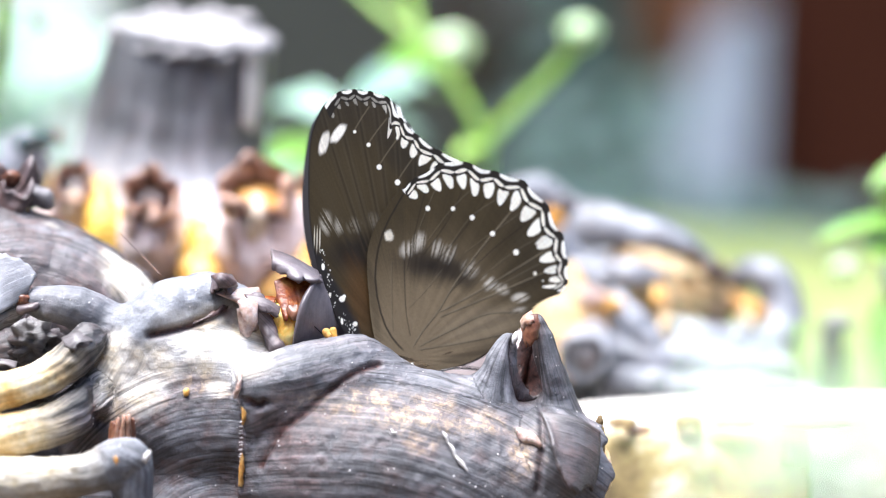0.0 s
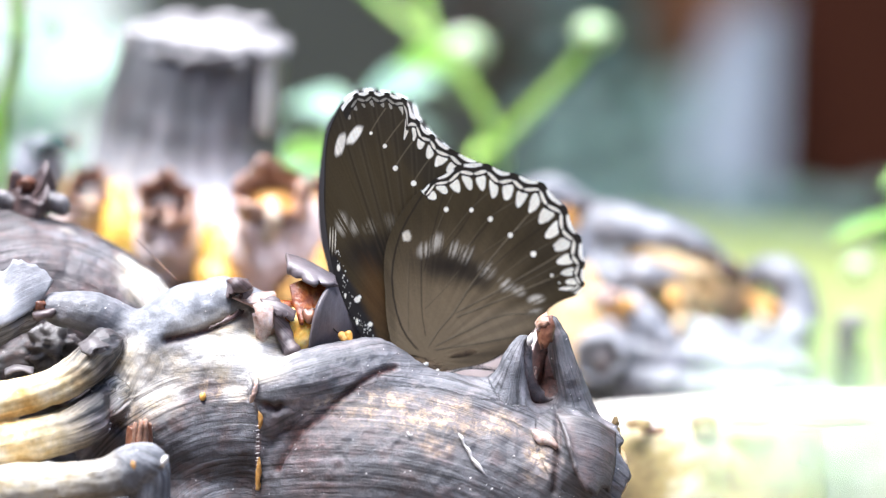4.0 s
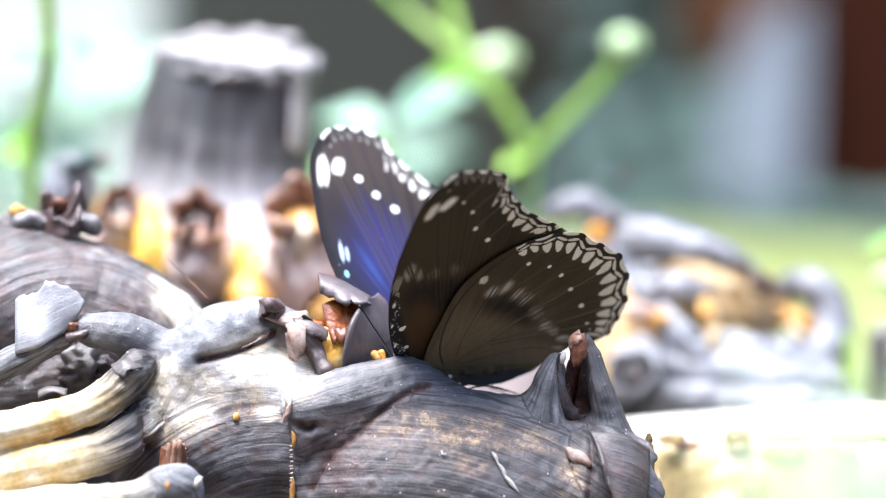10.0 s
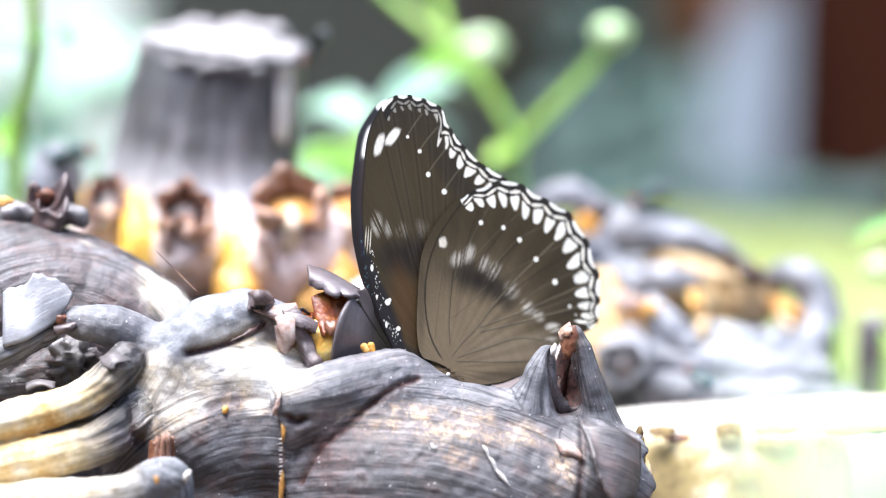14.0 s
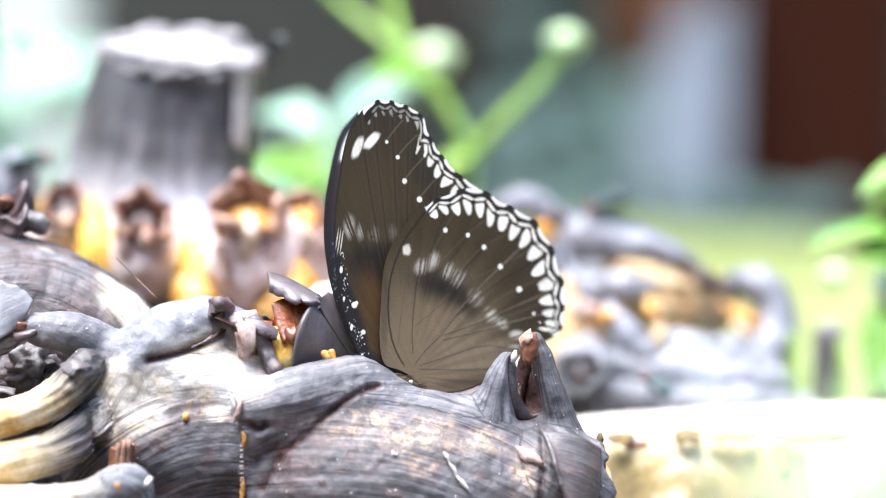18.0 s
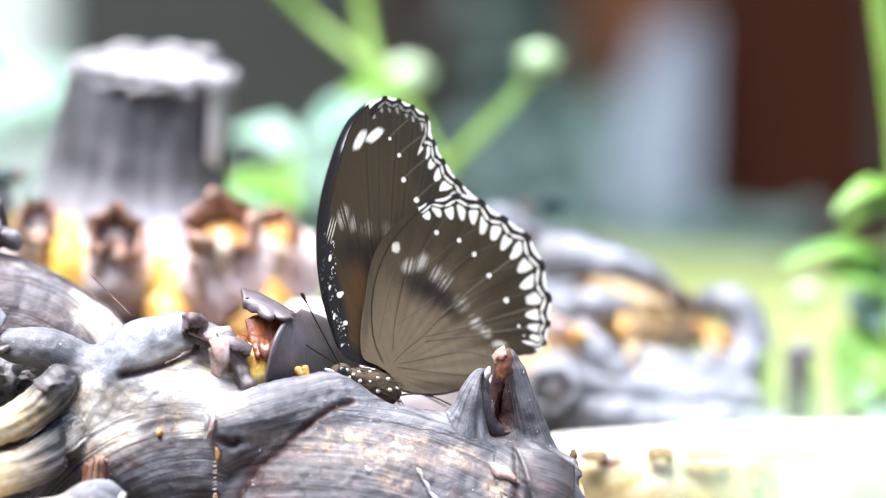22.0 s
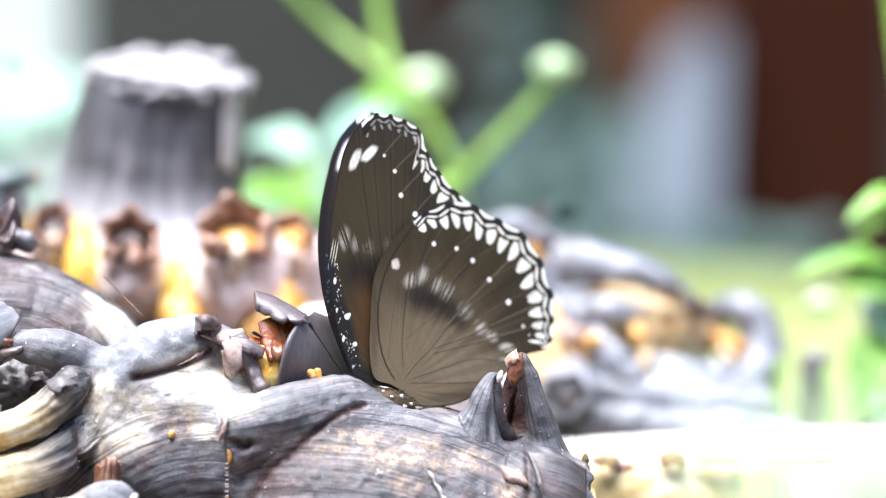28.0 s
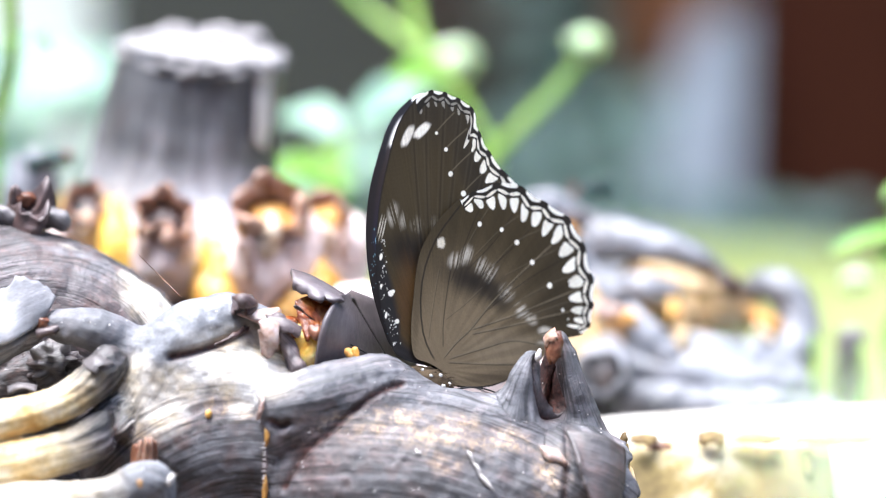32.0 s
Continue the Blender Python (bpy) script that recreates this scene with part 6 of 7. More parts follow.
for bx, tx, tz, y, w in ((0.1010, 0.1007, 0.0529, 0.088, 0.00115), (0.0687, 0.0683, 0.0763, -0.14, 0.00064), (0.1085, 0.1088, 0.0515, 0.088, 0.00105), (0.0746, 0.0741, 0.0447, 0.2, 0.00075), (0.1098, 0.1082, 0.0436, 0.14, 0.00061), (0.1001, 0.0991, 0.0415, 0.16, 0.00062), (0.1199, 0.1189, 0.0457, 0.14, 0.00051), (0.1101, 0.1096, 0.0393, 0.18, 0.00074)):
    grass((bx, y, 0.0), (tx, y, tz), w)


def leaf_clump(name, center, n, spread, size, mat, label, seed):
    """A shrub of large blades rising from one foot."""
    rng = random.Random(seed)
    g = ground_z(center[0], center[1])
    t = thing(name, (center[0], center[1], g), label, "shrub")
    part("stalk", tube([(center[0], center[1], g), (center[0], center[1], center[2] * 0.6), center], [0.006, 0.005, 0.003], 12, 10, 0.05), M[mat], t)
    for k in range(n):
        a = rng.uniform(0, 6.28)
        d = rng.uniform(0.2, 1)
        c = (center[0] + math.cos(a) * spread[0] * d, center[1] + math.sin(a) * spread[1] * d, max(g + 0.01, center[2] + rng.uniform(-1, 1) * spread[2]))
        e = (c[0] + math.cos(a) * size * rng.uniform(0.6, 1.2), c[1] + math.sin(a) * size * 0.6, max(g + 0.006, c[2] + size * rng.uniform(-0.7, 0.5)))
        part("leaf", leaf_mesh(c, e, size * rng.uniform(0.4, 0.6), 0.25, 0.2, (rng.uniform(-0.4, 0.4), -0.7, 0.8), n=10, m=4), M[mat], t)


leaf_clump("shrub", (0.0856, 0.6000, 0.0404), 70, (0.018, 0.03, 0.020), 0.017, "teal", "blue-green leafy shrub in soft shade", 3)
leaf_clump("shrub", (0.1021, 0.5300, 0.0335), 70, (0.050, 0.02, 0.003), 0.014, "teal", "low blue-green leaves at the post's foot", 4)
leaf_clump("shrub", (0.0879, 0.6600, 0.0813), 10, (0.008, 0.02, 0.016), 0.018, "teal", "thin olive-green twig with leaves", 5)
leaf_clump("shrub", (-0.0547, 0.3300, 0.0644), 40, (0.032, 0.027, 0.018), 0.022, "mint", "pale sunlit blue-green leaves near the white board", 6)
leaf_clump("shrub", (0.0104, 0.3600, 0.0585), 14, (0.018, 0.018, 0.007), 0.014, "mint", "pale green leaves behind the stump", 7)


# ---------------------------------------------------------------- butterfly
FORE = [(-0.50, -0.50), (-4.50, -0.80), (-7.98, -0.01), (-9.71, 2.36), (-11.83, 6.60), (-13.27, 10.85), (-14.23, 15.11), (-14.71, 19.38), (-14.80, 23.66), (-14.51, 27.97), (-14.03, 32.28), (-13.26, 35.32), (-11.82, 37.96), (-10.47, 39.75), (-9.21, 40.49), (-7.47, 40.91), (-4.85, 40.59), (-2.13, 39.85), (-0.47, 38.62), (0.21, 36.74), (1.48, 35.05), (2.75, 33.54), (4.22, 32.30), (5.40, 31.12), (6.87, 30.22), (9.83, 28.59), (12.00, 27.00), (13.50, 24.50), (9.66, 16.17), (4.83, 7.57), (1.64, 1.98)]
HIND = [(-0.03, -1.33), (-2.40, -0.20), (-4.81, 0.52), (-5.70, 2.38), (-6.00, 5.81), (-5.85, 9.25), (-5.40, 15.29), (-3.89, 19.23), (-1.50, 22.35), (0.91, 24.61), (3.33, 26.19), (7.00, 27.75), (10.19, 28.31), (12.67, 27.55), (14.67, 26.50), (17.17, 25.40), (19.17, 24.52), (20.98, 23.50), (22.20, 22.01), (23.40, 20.60), (24.40, 19.00), (25.00, 17.30), (25.50, 15.57), (26.20, 14.10), (26.50, 12.60), (26.50, 11.00), (26.40, 9.47), (26.30, 7.72), (25.59, 5.94), (24.19, 5.20), (22.60, 4.90), (20.41, 4.04), (18.93, 2.68), (17.20, 0.90), (15.00, -0.90), (11.55, -2.13), (8.61, -3.08), (5.67, -3.42), (3.22, -3.39), (1.20, -2.80)]
# marks along the outer margins: inner white teeth, and white fringes between the vein ends
FORE_TEETH = [(-10.3, 38.3), (-8.92, 38.52), (-7.57, 38.58), (-6.31, 38.46), (-4.56, 38.27), (-3.49, 37.80), (-1.93, 36.39), (-0.96, 35.21), (0.01, 33.69), (0.99, 32.26), (2.46, 30.75), (4.02, 29.25), (5.98, 28.02), (8.0, 27.0)]
FORE_FRINGE = [(-10.0, 40.2), (-7.47, 40.83), (-5.04, 40.41), (-2.52, 39.66), (-0.08, 37.42), (1.97, 34.46), (4.61, 32.31), (8.64, 28.98), (11.5, 27.2)]
HIND_TEETH = [(2.66, 24.94), (4.82, 24.78), (6.97, 25.56), (9.05, 24.87), (11.22, 24.96), (13.02, 23.65), (15.21, 22.87), (17.02, 21.19), (18.23, 19.58), (19.75, 17.55), (21.27, 15.59), (22.50, 13.28), (23.32, 10.94), (23.85, 8.95), (24.17, 7.39), (24.38, 6.17)]
HIND_FRINGE = [(1.6, 25.2), (5.6, 27.3), (10.19, 27.88), (14.47, 26.06), (18.67, 24.32), (22.71, 21.16), (24.86, 16.43), (26.12, 11.65), (26.16, 8.15), (25.0, 5.6)]


def closed_curve(pts, n):
    """n points evenly spaced along a smooth closed curve."""
    p = np.array(pts)
    q = np.vstack([p[-1], p, p[0], p[1]])
    t = np.linspace(0, len(p), 4000, endpoint=False)
    i = t.astype(int)
    f = (t - i)[:, None]
    a, b, c, d = q[i], q[i + 1], q[i + 2], q[i + 3]
    o = 0.5 * (2 * b + (c - a) * f + (2 * a - 5 * b + 4 * c - d) * f**2 + (3 * b - a - 3 * c + d) * f**3)
    s = np.concatenate([[0], np.cumsum(np.linalg.norm(np.diff(np.vstack([o, o[:1]]), axis=0), axis=1))])
    k = np.linspace(0, s[-1], n, endpoint=False)
    return np.stack([np.interp(k, s[:-1], o[:, j]) for j in (0, 1)], 1)


def soft(x, lo, hi):
    f = np.clip((x - lo) / (hi - lo), 0, 1)
    return f * f * (3 - 2 * f)


def wobble(x, freq, seed):
    """Smooth random values along x, from 0 to 1."""
    tab = np.random.RandomState(seed).rand(512)
    k = (x * freq) % 511
    i = k.astype(int)
    f = k - i
    f = f * f * (3 - 2 * f)
    return tab[i] * (1 - f) + tab[i + 1] * f


def pattern(kind, upper, U, V, g, p, d):
    """The colours of a wing's scales. U, V: millimetres on the wing; g: count of teeth and p: count of fringes along the outer margin,
    nan off it; d: distance to the edge."""
    n = len(U)
    ang = np.arctan2(V + 1, U + 1)
    rad = np.hypot(U, V)
    rs = np.random.RandomState(3)
    white = np.array([0.90, 0.88, 0.84])
    col = np.zeros((n, 3))

    def lay(mask, c):
        col[:] = col * (1 - mask[:, None]) + np.array(c) * mask[:, None]

    def dot(c, r, tone=white, tall=1.0):
        e = np.hypot(U - c[0], (V - c[1]) / tall)
        lay(1 - soft(e, r * 0.8, r * 1.15), tone)

    def grain(freq, seed, lo=0.3, hi=0.75):
        return soft(wobble(ang, freq, seed) * 0.7 + wobble(ang, freq * 2.7, seed + 1) * 0.3, lo, hi)

    def cloud(cu, cv, ru, rv, tilt, lo=0.25, hi=1.1):
        x, y = U - cu, V - cv
        x, y = x * math.cos(tilt) + y * math.sin(tilt), -x * math.sin(tilt) + y * math.cos(tilt)
        return 1 - soft(np.hypot(x / ru, y / rv) + 0.25 * (wobble(ang, 40, 21) - 0.5), lo, hi)

    def away(pts):
        """Distance to a smooth curve, signed by its side, and how far along it."""
        c = spline(pts, 14)
        best, side, along = np.full(n, 1e3), np.zeros(n), np.zeros(n)
        for i in range(13):
            a, e = c[i], c[i + 1] - c[i]
            t = np.clip(((U - a[0]) * e[0] + (V - a[1]) * e[1]) / (e @ e), 0, 1)
            q = np.hypot(U - a[0] - t * e[0], V - a[1] - t * e[1])
            m = q < best
            best[m], along[m] = q[m], (i + t[m]) / 13
            side[m] = np.sign(e[0] * (V[m] - a[1]) - e[1] * (U[m] - a[0]))
        return best, side, along

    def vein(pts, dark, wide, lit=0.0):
        """A vein: a dark line, with light painted along one side as a raised, lit rib."""
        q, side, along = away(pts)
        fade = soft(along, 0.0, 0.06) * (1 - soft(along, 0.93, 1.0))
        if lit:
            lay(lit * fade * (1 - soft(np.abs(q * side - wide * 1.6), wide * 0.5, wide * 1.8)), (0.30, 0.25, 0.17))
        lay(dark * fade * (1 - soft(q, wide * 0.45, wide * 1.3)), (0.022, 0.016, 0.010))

    here = np.stack([U, V, 0 * U + 0.37], 1)
    fleck = 0.5 * grid_noise(here, 2.4, 31) + 0.5 * grid_noise(here, 5.0, 33)
    dust = 0.45 * grid_noise(here, 3.0, 35) + 0.55 * grid_noise(here, 8.0, 37)
    if upper:
        col[:] = (0.022, 0.017, 0.016)
        if kind == "fore":
            lay(0.8 * soft(V, 24, 36), (0.045, 0.034, 0.032))
            lay(0.9 * (1 - soft(V, 6, 26)), (0.010, 0.012, 0.030))
            lay(0.9 * cloud(-5.0, 18, 9.0, 13.0, 0.1, 0.2, 1.1), (0.022, 0.020, 0.095))
            lay(0.6 * cloud(-8.5, 16, 2.0, 6.0, 0.25, 0.1, 1.1) * grain(40, 5), (0.03, 0.06, 0.22))
            lay(0.5 * (1 - soft(d, 0.6, 2.0)) * (U < -6) * (1 - soft(V, 8, 18)), (0.02, 0.06, 0.10))
        else:
            lay(0.5 + 0 * U, (0.03, 0.026, 0.024))
            lay(0.35 * soft(rad, 16, 24), (0.12, 0.11, 0.1))
    else:
        col[:] = (0.072, 0.052, 0.022)
        if kind == "fore":
            # pale haze, dark middle band, warm root, dusky tip
            lay(0.5 * cloud(-9.0, 26.0, 5.5, 8.0, 0.1), (0.090, 0.067, 0.030))
            lay(0.75 * soft(V, 29, 40), (0.044, 0.035, 0.023))
            lay(0.7 * cloud(1.0, 29.5, 3.4, 9.0, 0.62), (0.034, 0.027, 0.017))
            lay(0.95 * cloud(-5.5, 15.6, 9.0, 4.0, -0.05, 0.35, 1.1), (0.018, 0.012, 0.007))
            lay(0.85 * cloud(-7.6, 8.6, 3.2, 8.0, 0.14, 0.2, 1.15), (0.120, 0.060, 0.016))
            lay(0.55 * cloud(-5.2, 4.5, 2.4, 6.0, 0.3), (0.085, 0.052, 0.022))
            for cu, cv, ru, rv, am in ((-12.2, 20.9, 1.3, 2.4, 0.85), (-10.3, 20.2, 1.0, 1.8, 0.5), (-7.9, 20.0, 1.6, 1.6, 0.28), (-4.6, 20.4, 1.8, 1.8, 0.18)):
                lay(am * cloud(cu, cv, ru, rv, 0.0, 0.1, 1.05) * soft(0.35 * dust + 0.65 * grain(110, 61, 0.1, 0.9), 0.25, 0.75), (0.90, 0.86, 0.76))
        else:
            # light brown root and lower part, with their silky sheen painted into the colour
            lay(0.85 * (1 - soft(np.hypot(U - 2.0, V - 1.0) / 21, 0.2, 1.0)), (0.34, 0.262, 0.165))
            lay(0.7 * cloud(11.5, 2.6, 10.0, 3.4, 0.05), (0.34, 0.27, 0.18))
            lay(0.55 * cloud(9.5, -1.9, 8.0, 1.3, 0.12), (0.055, 0.040, 0.025))
            lay(0.5 * cloud(-5.2, 9.0, 1.0, 9.0, 0.0), (0.075, 0.055, 0.029))
            lay(0.94 * cloud(4.6, 12.7, 7.2, 3.4, -0.30, 0.1, 1.25), (0.020, 0.014, 0.009))
            lay(0.7 * cloud(8.6, 10.8, 4.4, 2.2, -0.75), (0.026, 0.019, 0.012))
            lay(0.5 * soft(U, 13, 21) * soft(V, 4, 9), (0.052, 0.040, 0.023))
            # pale brushed scales beyond the dark smudge
            for cu, cv, ru, rv, tl, am in ((1.0, 15.7, 1.9, 1.5, 0.6, 0.75), (3.2, 16.6, 1.3, 2.0, -0.4, 0.8), (5.8, 15.2, 1.4, 2.0, -0.5, 0.8), (7.6, 14.2, 1.5, 2.2, -0.6, 0.8), (10.6, 11.3, 1.8, 1.8, -0.7, 0.7),
                                           (13.4, 8.6, 1.6, 1.6, -0.7, 0.95), (15.3, 7.3, 1.8, 1.2, -0.5, 0.85), (17.9, 5.7, 1.8, 1.0, -0.1, 1.0), (17.6, 3.7, 1.6, 0.7, 0.0, 0.6)):
                lay(am * cloud(cu, cv, ru, rv, tl, 0.15, 1.05) * soft(0.4 * dust + 0.6 * grain(85, 9, 0.15, 0.85), 0.2, 0.7), (0.95, 0.90, 0.80))
    if kind == "hind":
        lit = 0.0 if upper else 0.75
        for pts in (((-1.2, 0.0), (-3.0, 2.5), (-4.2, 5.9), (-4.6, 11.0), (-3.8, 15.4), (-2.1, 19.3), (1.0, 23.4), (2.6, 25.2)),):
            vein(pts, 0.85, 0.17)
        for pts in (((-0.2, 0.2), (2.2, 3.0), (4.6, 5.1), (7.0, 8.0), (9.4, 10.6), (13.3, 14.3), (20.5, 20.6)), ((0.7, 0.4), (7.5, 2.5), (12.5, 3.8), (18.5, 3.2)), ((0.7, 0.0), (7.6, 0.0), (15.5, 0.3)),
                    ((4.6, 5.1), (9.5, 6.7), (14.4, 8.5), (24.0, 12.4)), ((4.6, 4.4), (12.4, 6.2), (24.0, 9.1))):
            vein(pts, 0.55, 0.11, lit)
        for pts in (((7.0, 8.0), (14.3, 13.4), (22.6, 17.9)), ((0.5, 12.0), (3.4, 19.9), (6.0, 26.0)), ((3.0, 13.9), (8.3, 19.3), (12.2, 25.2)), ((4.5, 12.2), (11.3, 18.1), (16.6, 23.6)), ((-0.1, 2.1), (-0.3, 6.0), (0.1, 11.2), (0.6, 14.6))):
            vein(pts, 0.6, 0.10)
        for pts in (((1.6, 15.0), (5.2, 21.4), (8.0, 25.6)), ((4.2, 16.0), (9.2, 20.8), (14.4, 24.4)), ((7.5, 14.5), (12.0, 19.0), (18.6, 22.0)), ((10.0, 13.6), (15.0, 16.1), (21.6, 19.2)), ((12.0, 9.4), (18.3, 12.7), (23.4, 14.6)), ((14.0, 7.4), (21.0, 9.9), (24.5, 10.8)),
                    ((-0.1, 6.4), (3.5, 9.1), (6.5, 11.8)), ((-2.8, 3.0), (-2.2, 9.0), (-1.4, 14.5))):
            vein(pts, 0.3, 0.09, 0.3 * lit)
    else:
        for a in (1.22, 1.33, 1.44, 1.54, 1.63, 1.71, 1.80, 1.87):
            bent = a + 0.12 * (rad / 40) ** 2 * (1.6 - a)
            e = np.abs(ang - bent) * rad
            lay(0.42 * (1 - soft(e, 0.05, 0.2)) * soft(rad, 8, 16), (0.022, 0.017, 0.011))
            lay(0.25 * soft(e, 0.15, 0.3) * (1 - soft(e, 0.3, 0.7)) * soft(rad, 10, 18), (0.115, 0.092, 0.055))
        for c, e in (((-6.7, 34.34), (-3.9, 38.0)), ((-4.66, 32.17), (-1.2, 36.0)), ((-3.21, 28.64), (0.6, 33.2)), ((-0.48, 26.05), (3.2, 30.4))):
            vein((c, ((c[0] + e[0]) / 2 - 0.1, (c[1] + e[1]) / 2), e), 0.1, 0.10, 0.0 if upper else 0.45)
    if not upper:
        col *= np.array([0.60, 0.605, 0.63])
    # margin: white teeth, a row of lens-shaped marks between two dark wavy lines, white fringes
    on = ~np.isnan(g)
    gg, pp = np.where(on, g, 0.0), np.where(on, p, 0.0)
    last = np.nanmax(g)
    cell = np.floor(gg)
    jit = wobble(cell * 1.7 + 0.4, 1.0, 17) - 0.5
    x = gg - cell - 0.5
    q = pp - np.round(pp)
    wave = np.cos(2 * np.pi * q)
    dark = (0.014, 0.011, 0.009)
    paper = (0.90, 0.88, 0.83) if not upper else (0.62, 0.60, 0.57)
    if kind == "hind":
        s = 0.55 + 0.45 * soft(gg, 0.0, 4.5) - 0.45 * soft(gg, 11.5, 16.0)
        deep, strong = 4.15 + 0.35 * soft(gg, 5, 9), on * 1.0
    else:
        s = 0.78 - 0.06 * soft(gg, 2.0, 6.0) + 0.12 * soft(gg, 8.0, 12.0)
        deep, strong = 2.9 + 1.0 * soft(gg, 6.0, 11.0), on * (0.28 + 0.67 * soft(gg, 5.0, 9.0))
    D = d / s
    sway = 0.22 * wave
    line1, line2 = 1.95 + sway, 0.88 + 0.8 * sway
    lay(on * (1 - soft(D, line1 - 0.05, line1 + 0.25)) * 0.94, dark)
    f = np.clip((D - line1 - 0.12) / (deep + 0.3 * jit - line1), -0.2, 1.5)
    half = 0.385 * np.sqrt(np.clip(1 - np.clip(f, 0, 1) ** 2.4, 0, 1)) * (0.82 + 0.18 * soft(f, 0.0, 0.2)) * (f > 0) * (f < 1)
    if kind == "fore":
        half = half * (0.55 + 0.45 * soft(gg, 5.0, 9.0))
    lay(strong * (1 - soft(np.abs(x - 0.16 * (f - 0.4)) + 0.05 * (fleck - 0.5), half - 0.07, half + 0.03)) * (half > 0.05), paper)
    lens = 0.36 * np.sqrt(np.clip(1 - (2 * np.abs(q) % 1 * 2 - 1) ** 2, 0, 1))
    mid = (line1 + line2) / 2 + 0.03
    lay(strong * (1 - soft(np.abs(D - mid), lens - 0.13, lens + 0.02)) * (lens > 0.1), (0.80, 0.78, 0.73) if not upper else (0.3, 0.28, 0.27))
    rim = (1 - soft(D, line2 - 0.46, line2 - 0.30)) * (1 - soft(np.abs(q), 0.27, 0.36))
    lay(on * rim, (0.90, 0.89, 0.87))
    # spots
    if kind == "fore":
        size = 1.55 if upper else 1.0
        for c, r in (((-6.7, 34.34), 0.27), ((-4.66, 32.17), 0.34), ((-3.21, 28.64), 0.42), ((-0.48, 26.05), 0.45)) if not upper else (((-6.6, 31.6), 0.42), ((-4.4, 28.8), 0.42), ((-1.8, 26.4), 0.45)):
            dot(c, r * size)
        # slanting white brush strokes near the tip
        strokes = (((-11.7, 32.9), 0.80, 2.0, 0.32, 0.9), ((-9.4, 34.2), 0.85, 1.9, 0.72, 1.0)) if not upper else (((-14.6, 31.4), 1.0, 2.6, 0.12, 1.0), ((-12.6, 32.8), 1.4, 3.0, 0.25, 1.0), ((-9.6, 33.6), 1.1, 1.8, 0.5, 1.0))
        for c, a, b, t, am in strokes:
            xx, yy = U - c[0], V - c[1]
            xx, yy = xx * math.cos(t) - yy * math.sin(t), xx * math.sin(t) + yy * math.cos(t)
            ends = 0.9 * (wobble(xx + 9, 1.6, 41) - 0.5) + 0.25 * (fleck - 0.5)
            lay(am * (1 - soft(np.maximum(np.abs(xx) / a, np.abs(yy / b + 0.35 * ends)) * 0.25 + 0.75 * np.hypot(xx / a, yy / b + 0.35 * ends), 0.6, 1.1)), white)
        # brushed white streaks on the front edge
        for c, a, b in (((-14.25, 18.6), 0.13, 2.0), ((-13.85, 18.3), 0.13, 2.3), ((-13.4, 18.4), 0.14, 2.2)) if not upper else (((-12.9, 19.0), 0.5, 2.2), ((-12.0, 18.6), 0.4, 1.6)):
            e = np.hypot((U - c[0] - 0.1 * (V - c[1])) / a, (V - c[1]) / b)
            lay(0.8 * (1 - soft(e + 0.3 * (fleck - 0.5), 0.5, 1.1)), (0.66, 0.64, 0.58) if not upper else (0.4, 0.5, 0.62))
        # dark front edge with white specks towards the root
        edge = (1 - soft(d, 0.8 + 1.1 * soft(16 - V, 0, 7) - 0.7 * soft(4 - V, 0, 4), 1.5 + 1.9 * soft(16 - V, 0, 7) - 0.9 * soft(4 - V, 0, 4))) * (~on)
        lay(edge * (U < -3) * np.clip(1.0 if upper else soft(17.5 - V, 0, 2.0) + 0.7 * (d < 0.25), 0, 1), (0.014, 0.012, 0.013))
        for k in range(70 if not upper else 34):
            v = 0.6 + 16.5 * rs.rand()
            i = np.argmin(np.abs(V - v) * 4 + np.abs(d - 0.3 - 1.6 * rs.rand()) * 3 + (U > -3) * 99)
            dot((U[i], V[i]), 0.045 + 0.07 * rs.rand() ** 2, (0.66, 0.67, 0.66) if not upper else (0.10, 0.18, 0.22), 1.6)
        if not upper:
            for c, r, tl in (((-13.17, 14.19), 0.27, 2.0), ((-10.55, 9.0), 0.48, 1.0), ((-10.2, 9.35), 0.3, 1.0), ((-8.75, 4.99), 0.38, 1.0), ((-10.8, 5.6), 0.22, 2.4), ((-12.4, 9.84), 0.2, 1.6)):
                dot(c, r, white, tl)
        else:
            for c, r in (((-13.0, 15.2), 0.55), ((-11.8, 11.2), 0.42), ((-10.4, 8.2), 0.35), ((-8.9, 4.6), 0.35)):
                dot(c, r * 0.8, (0.20, 0.36, 0.46), 1.5)
    else:
        for c, r in (((5.22, 21.44), 0.40), ((9.2, 20.79), 0.36), ((12.04, 18.99), 0.42), ((14.96, 16.07), 0.42), ((18.31, 12.65), 0.46), ((20.9, 8.95), 0.28), ((22.0, 7.6), 0.16)):
            dot(c, r * (1.3 if upper else 1.0))
        if not upper:
            lay(0.92 * (1 - soft(np.hypot((U + 1.45) / 0.85, (V - 18.2) / 1.0) + 0.5 * (dust - 0.5), 0.55, 1.1)), (0.72, 0.69, 0.62))
    if not upper:
        col *= np.array([1.04, 1.0, 0.90])
        col *= (0.86 + 0.28 * (0.6 * wobble(ang, 190, 51) + 0.4 * wobble(U * 2 + V, 1.1, 53)))[:, None]
        col *= (0.98 + 0.04 * (0.5 + 0.5 * np.sin(rad * 9.0 + 2 * np.sin(ang * 30))))[:, None]
    col *= 0.88 + 0.24 * rs.rand(n)[:, None]
    return np.clip(col, 0.001, 0.93)


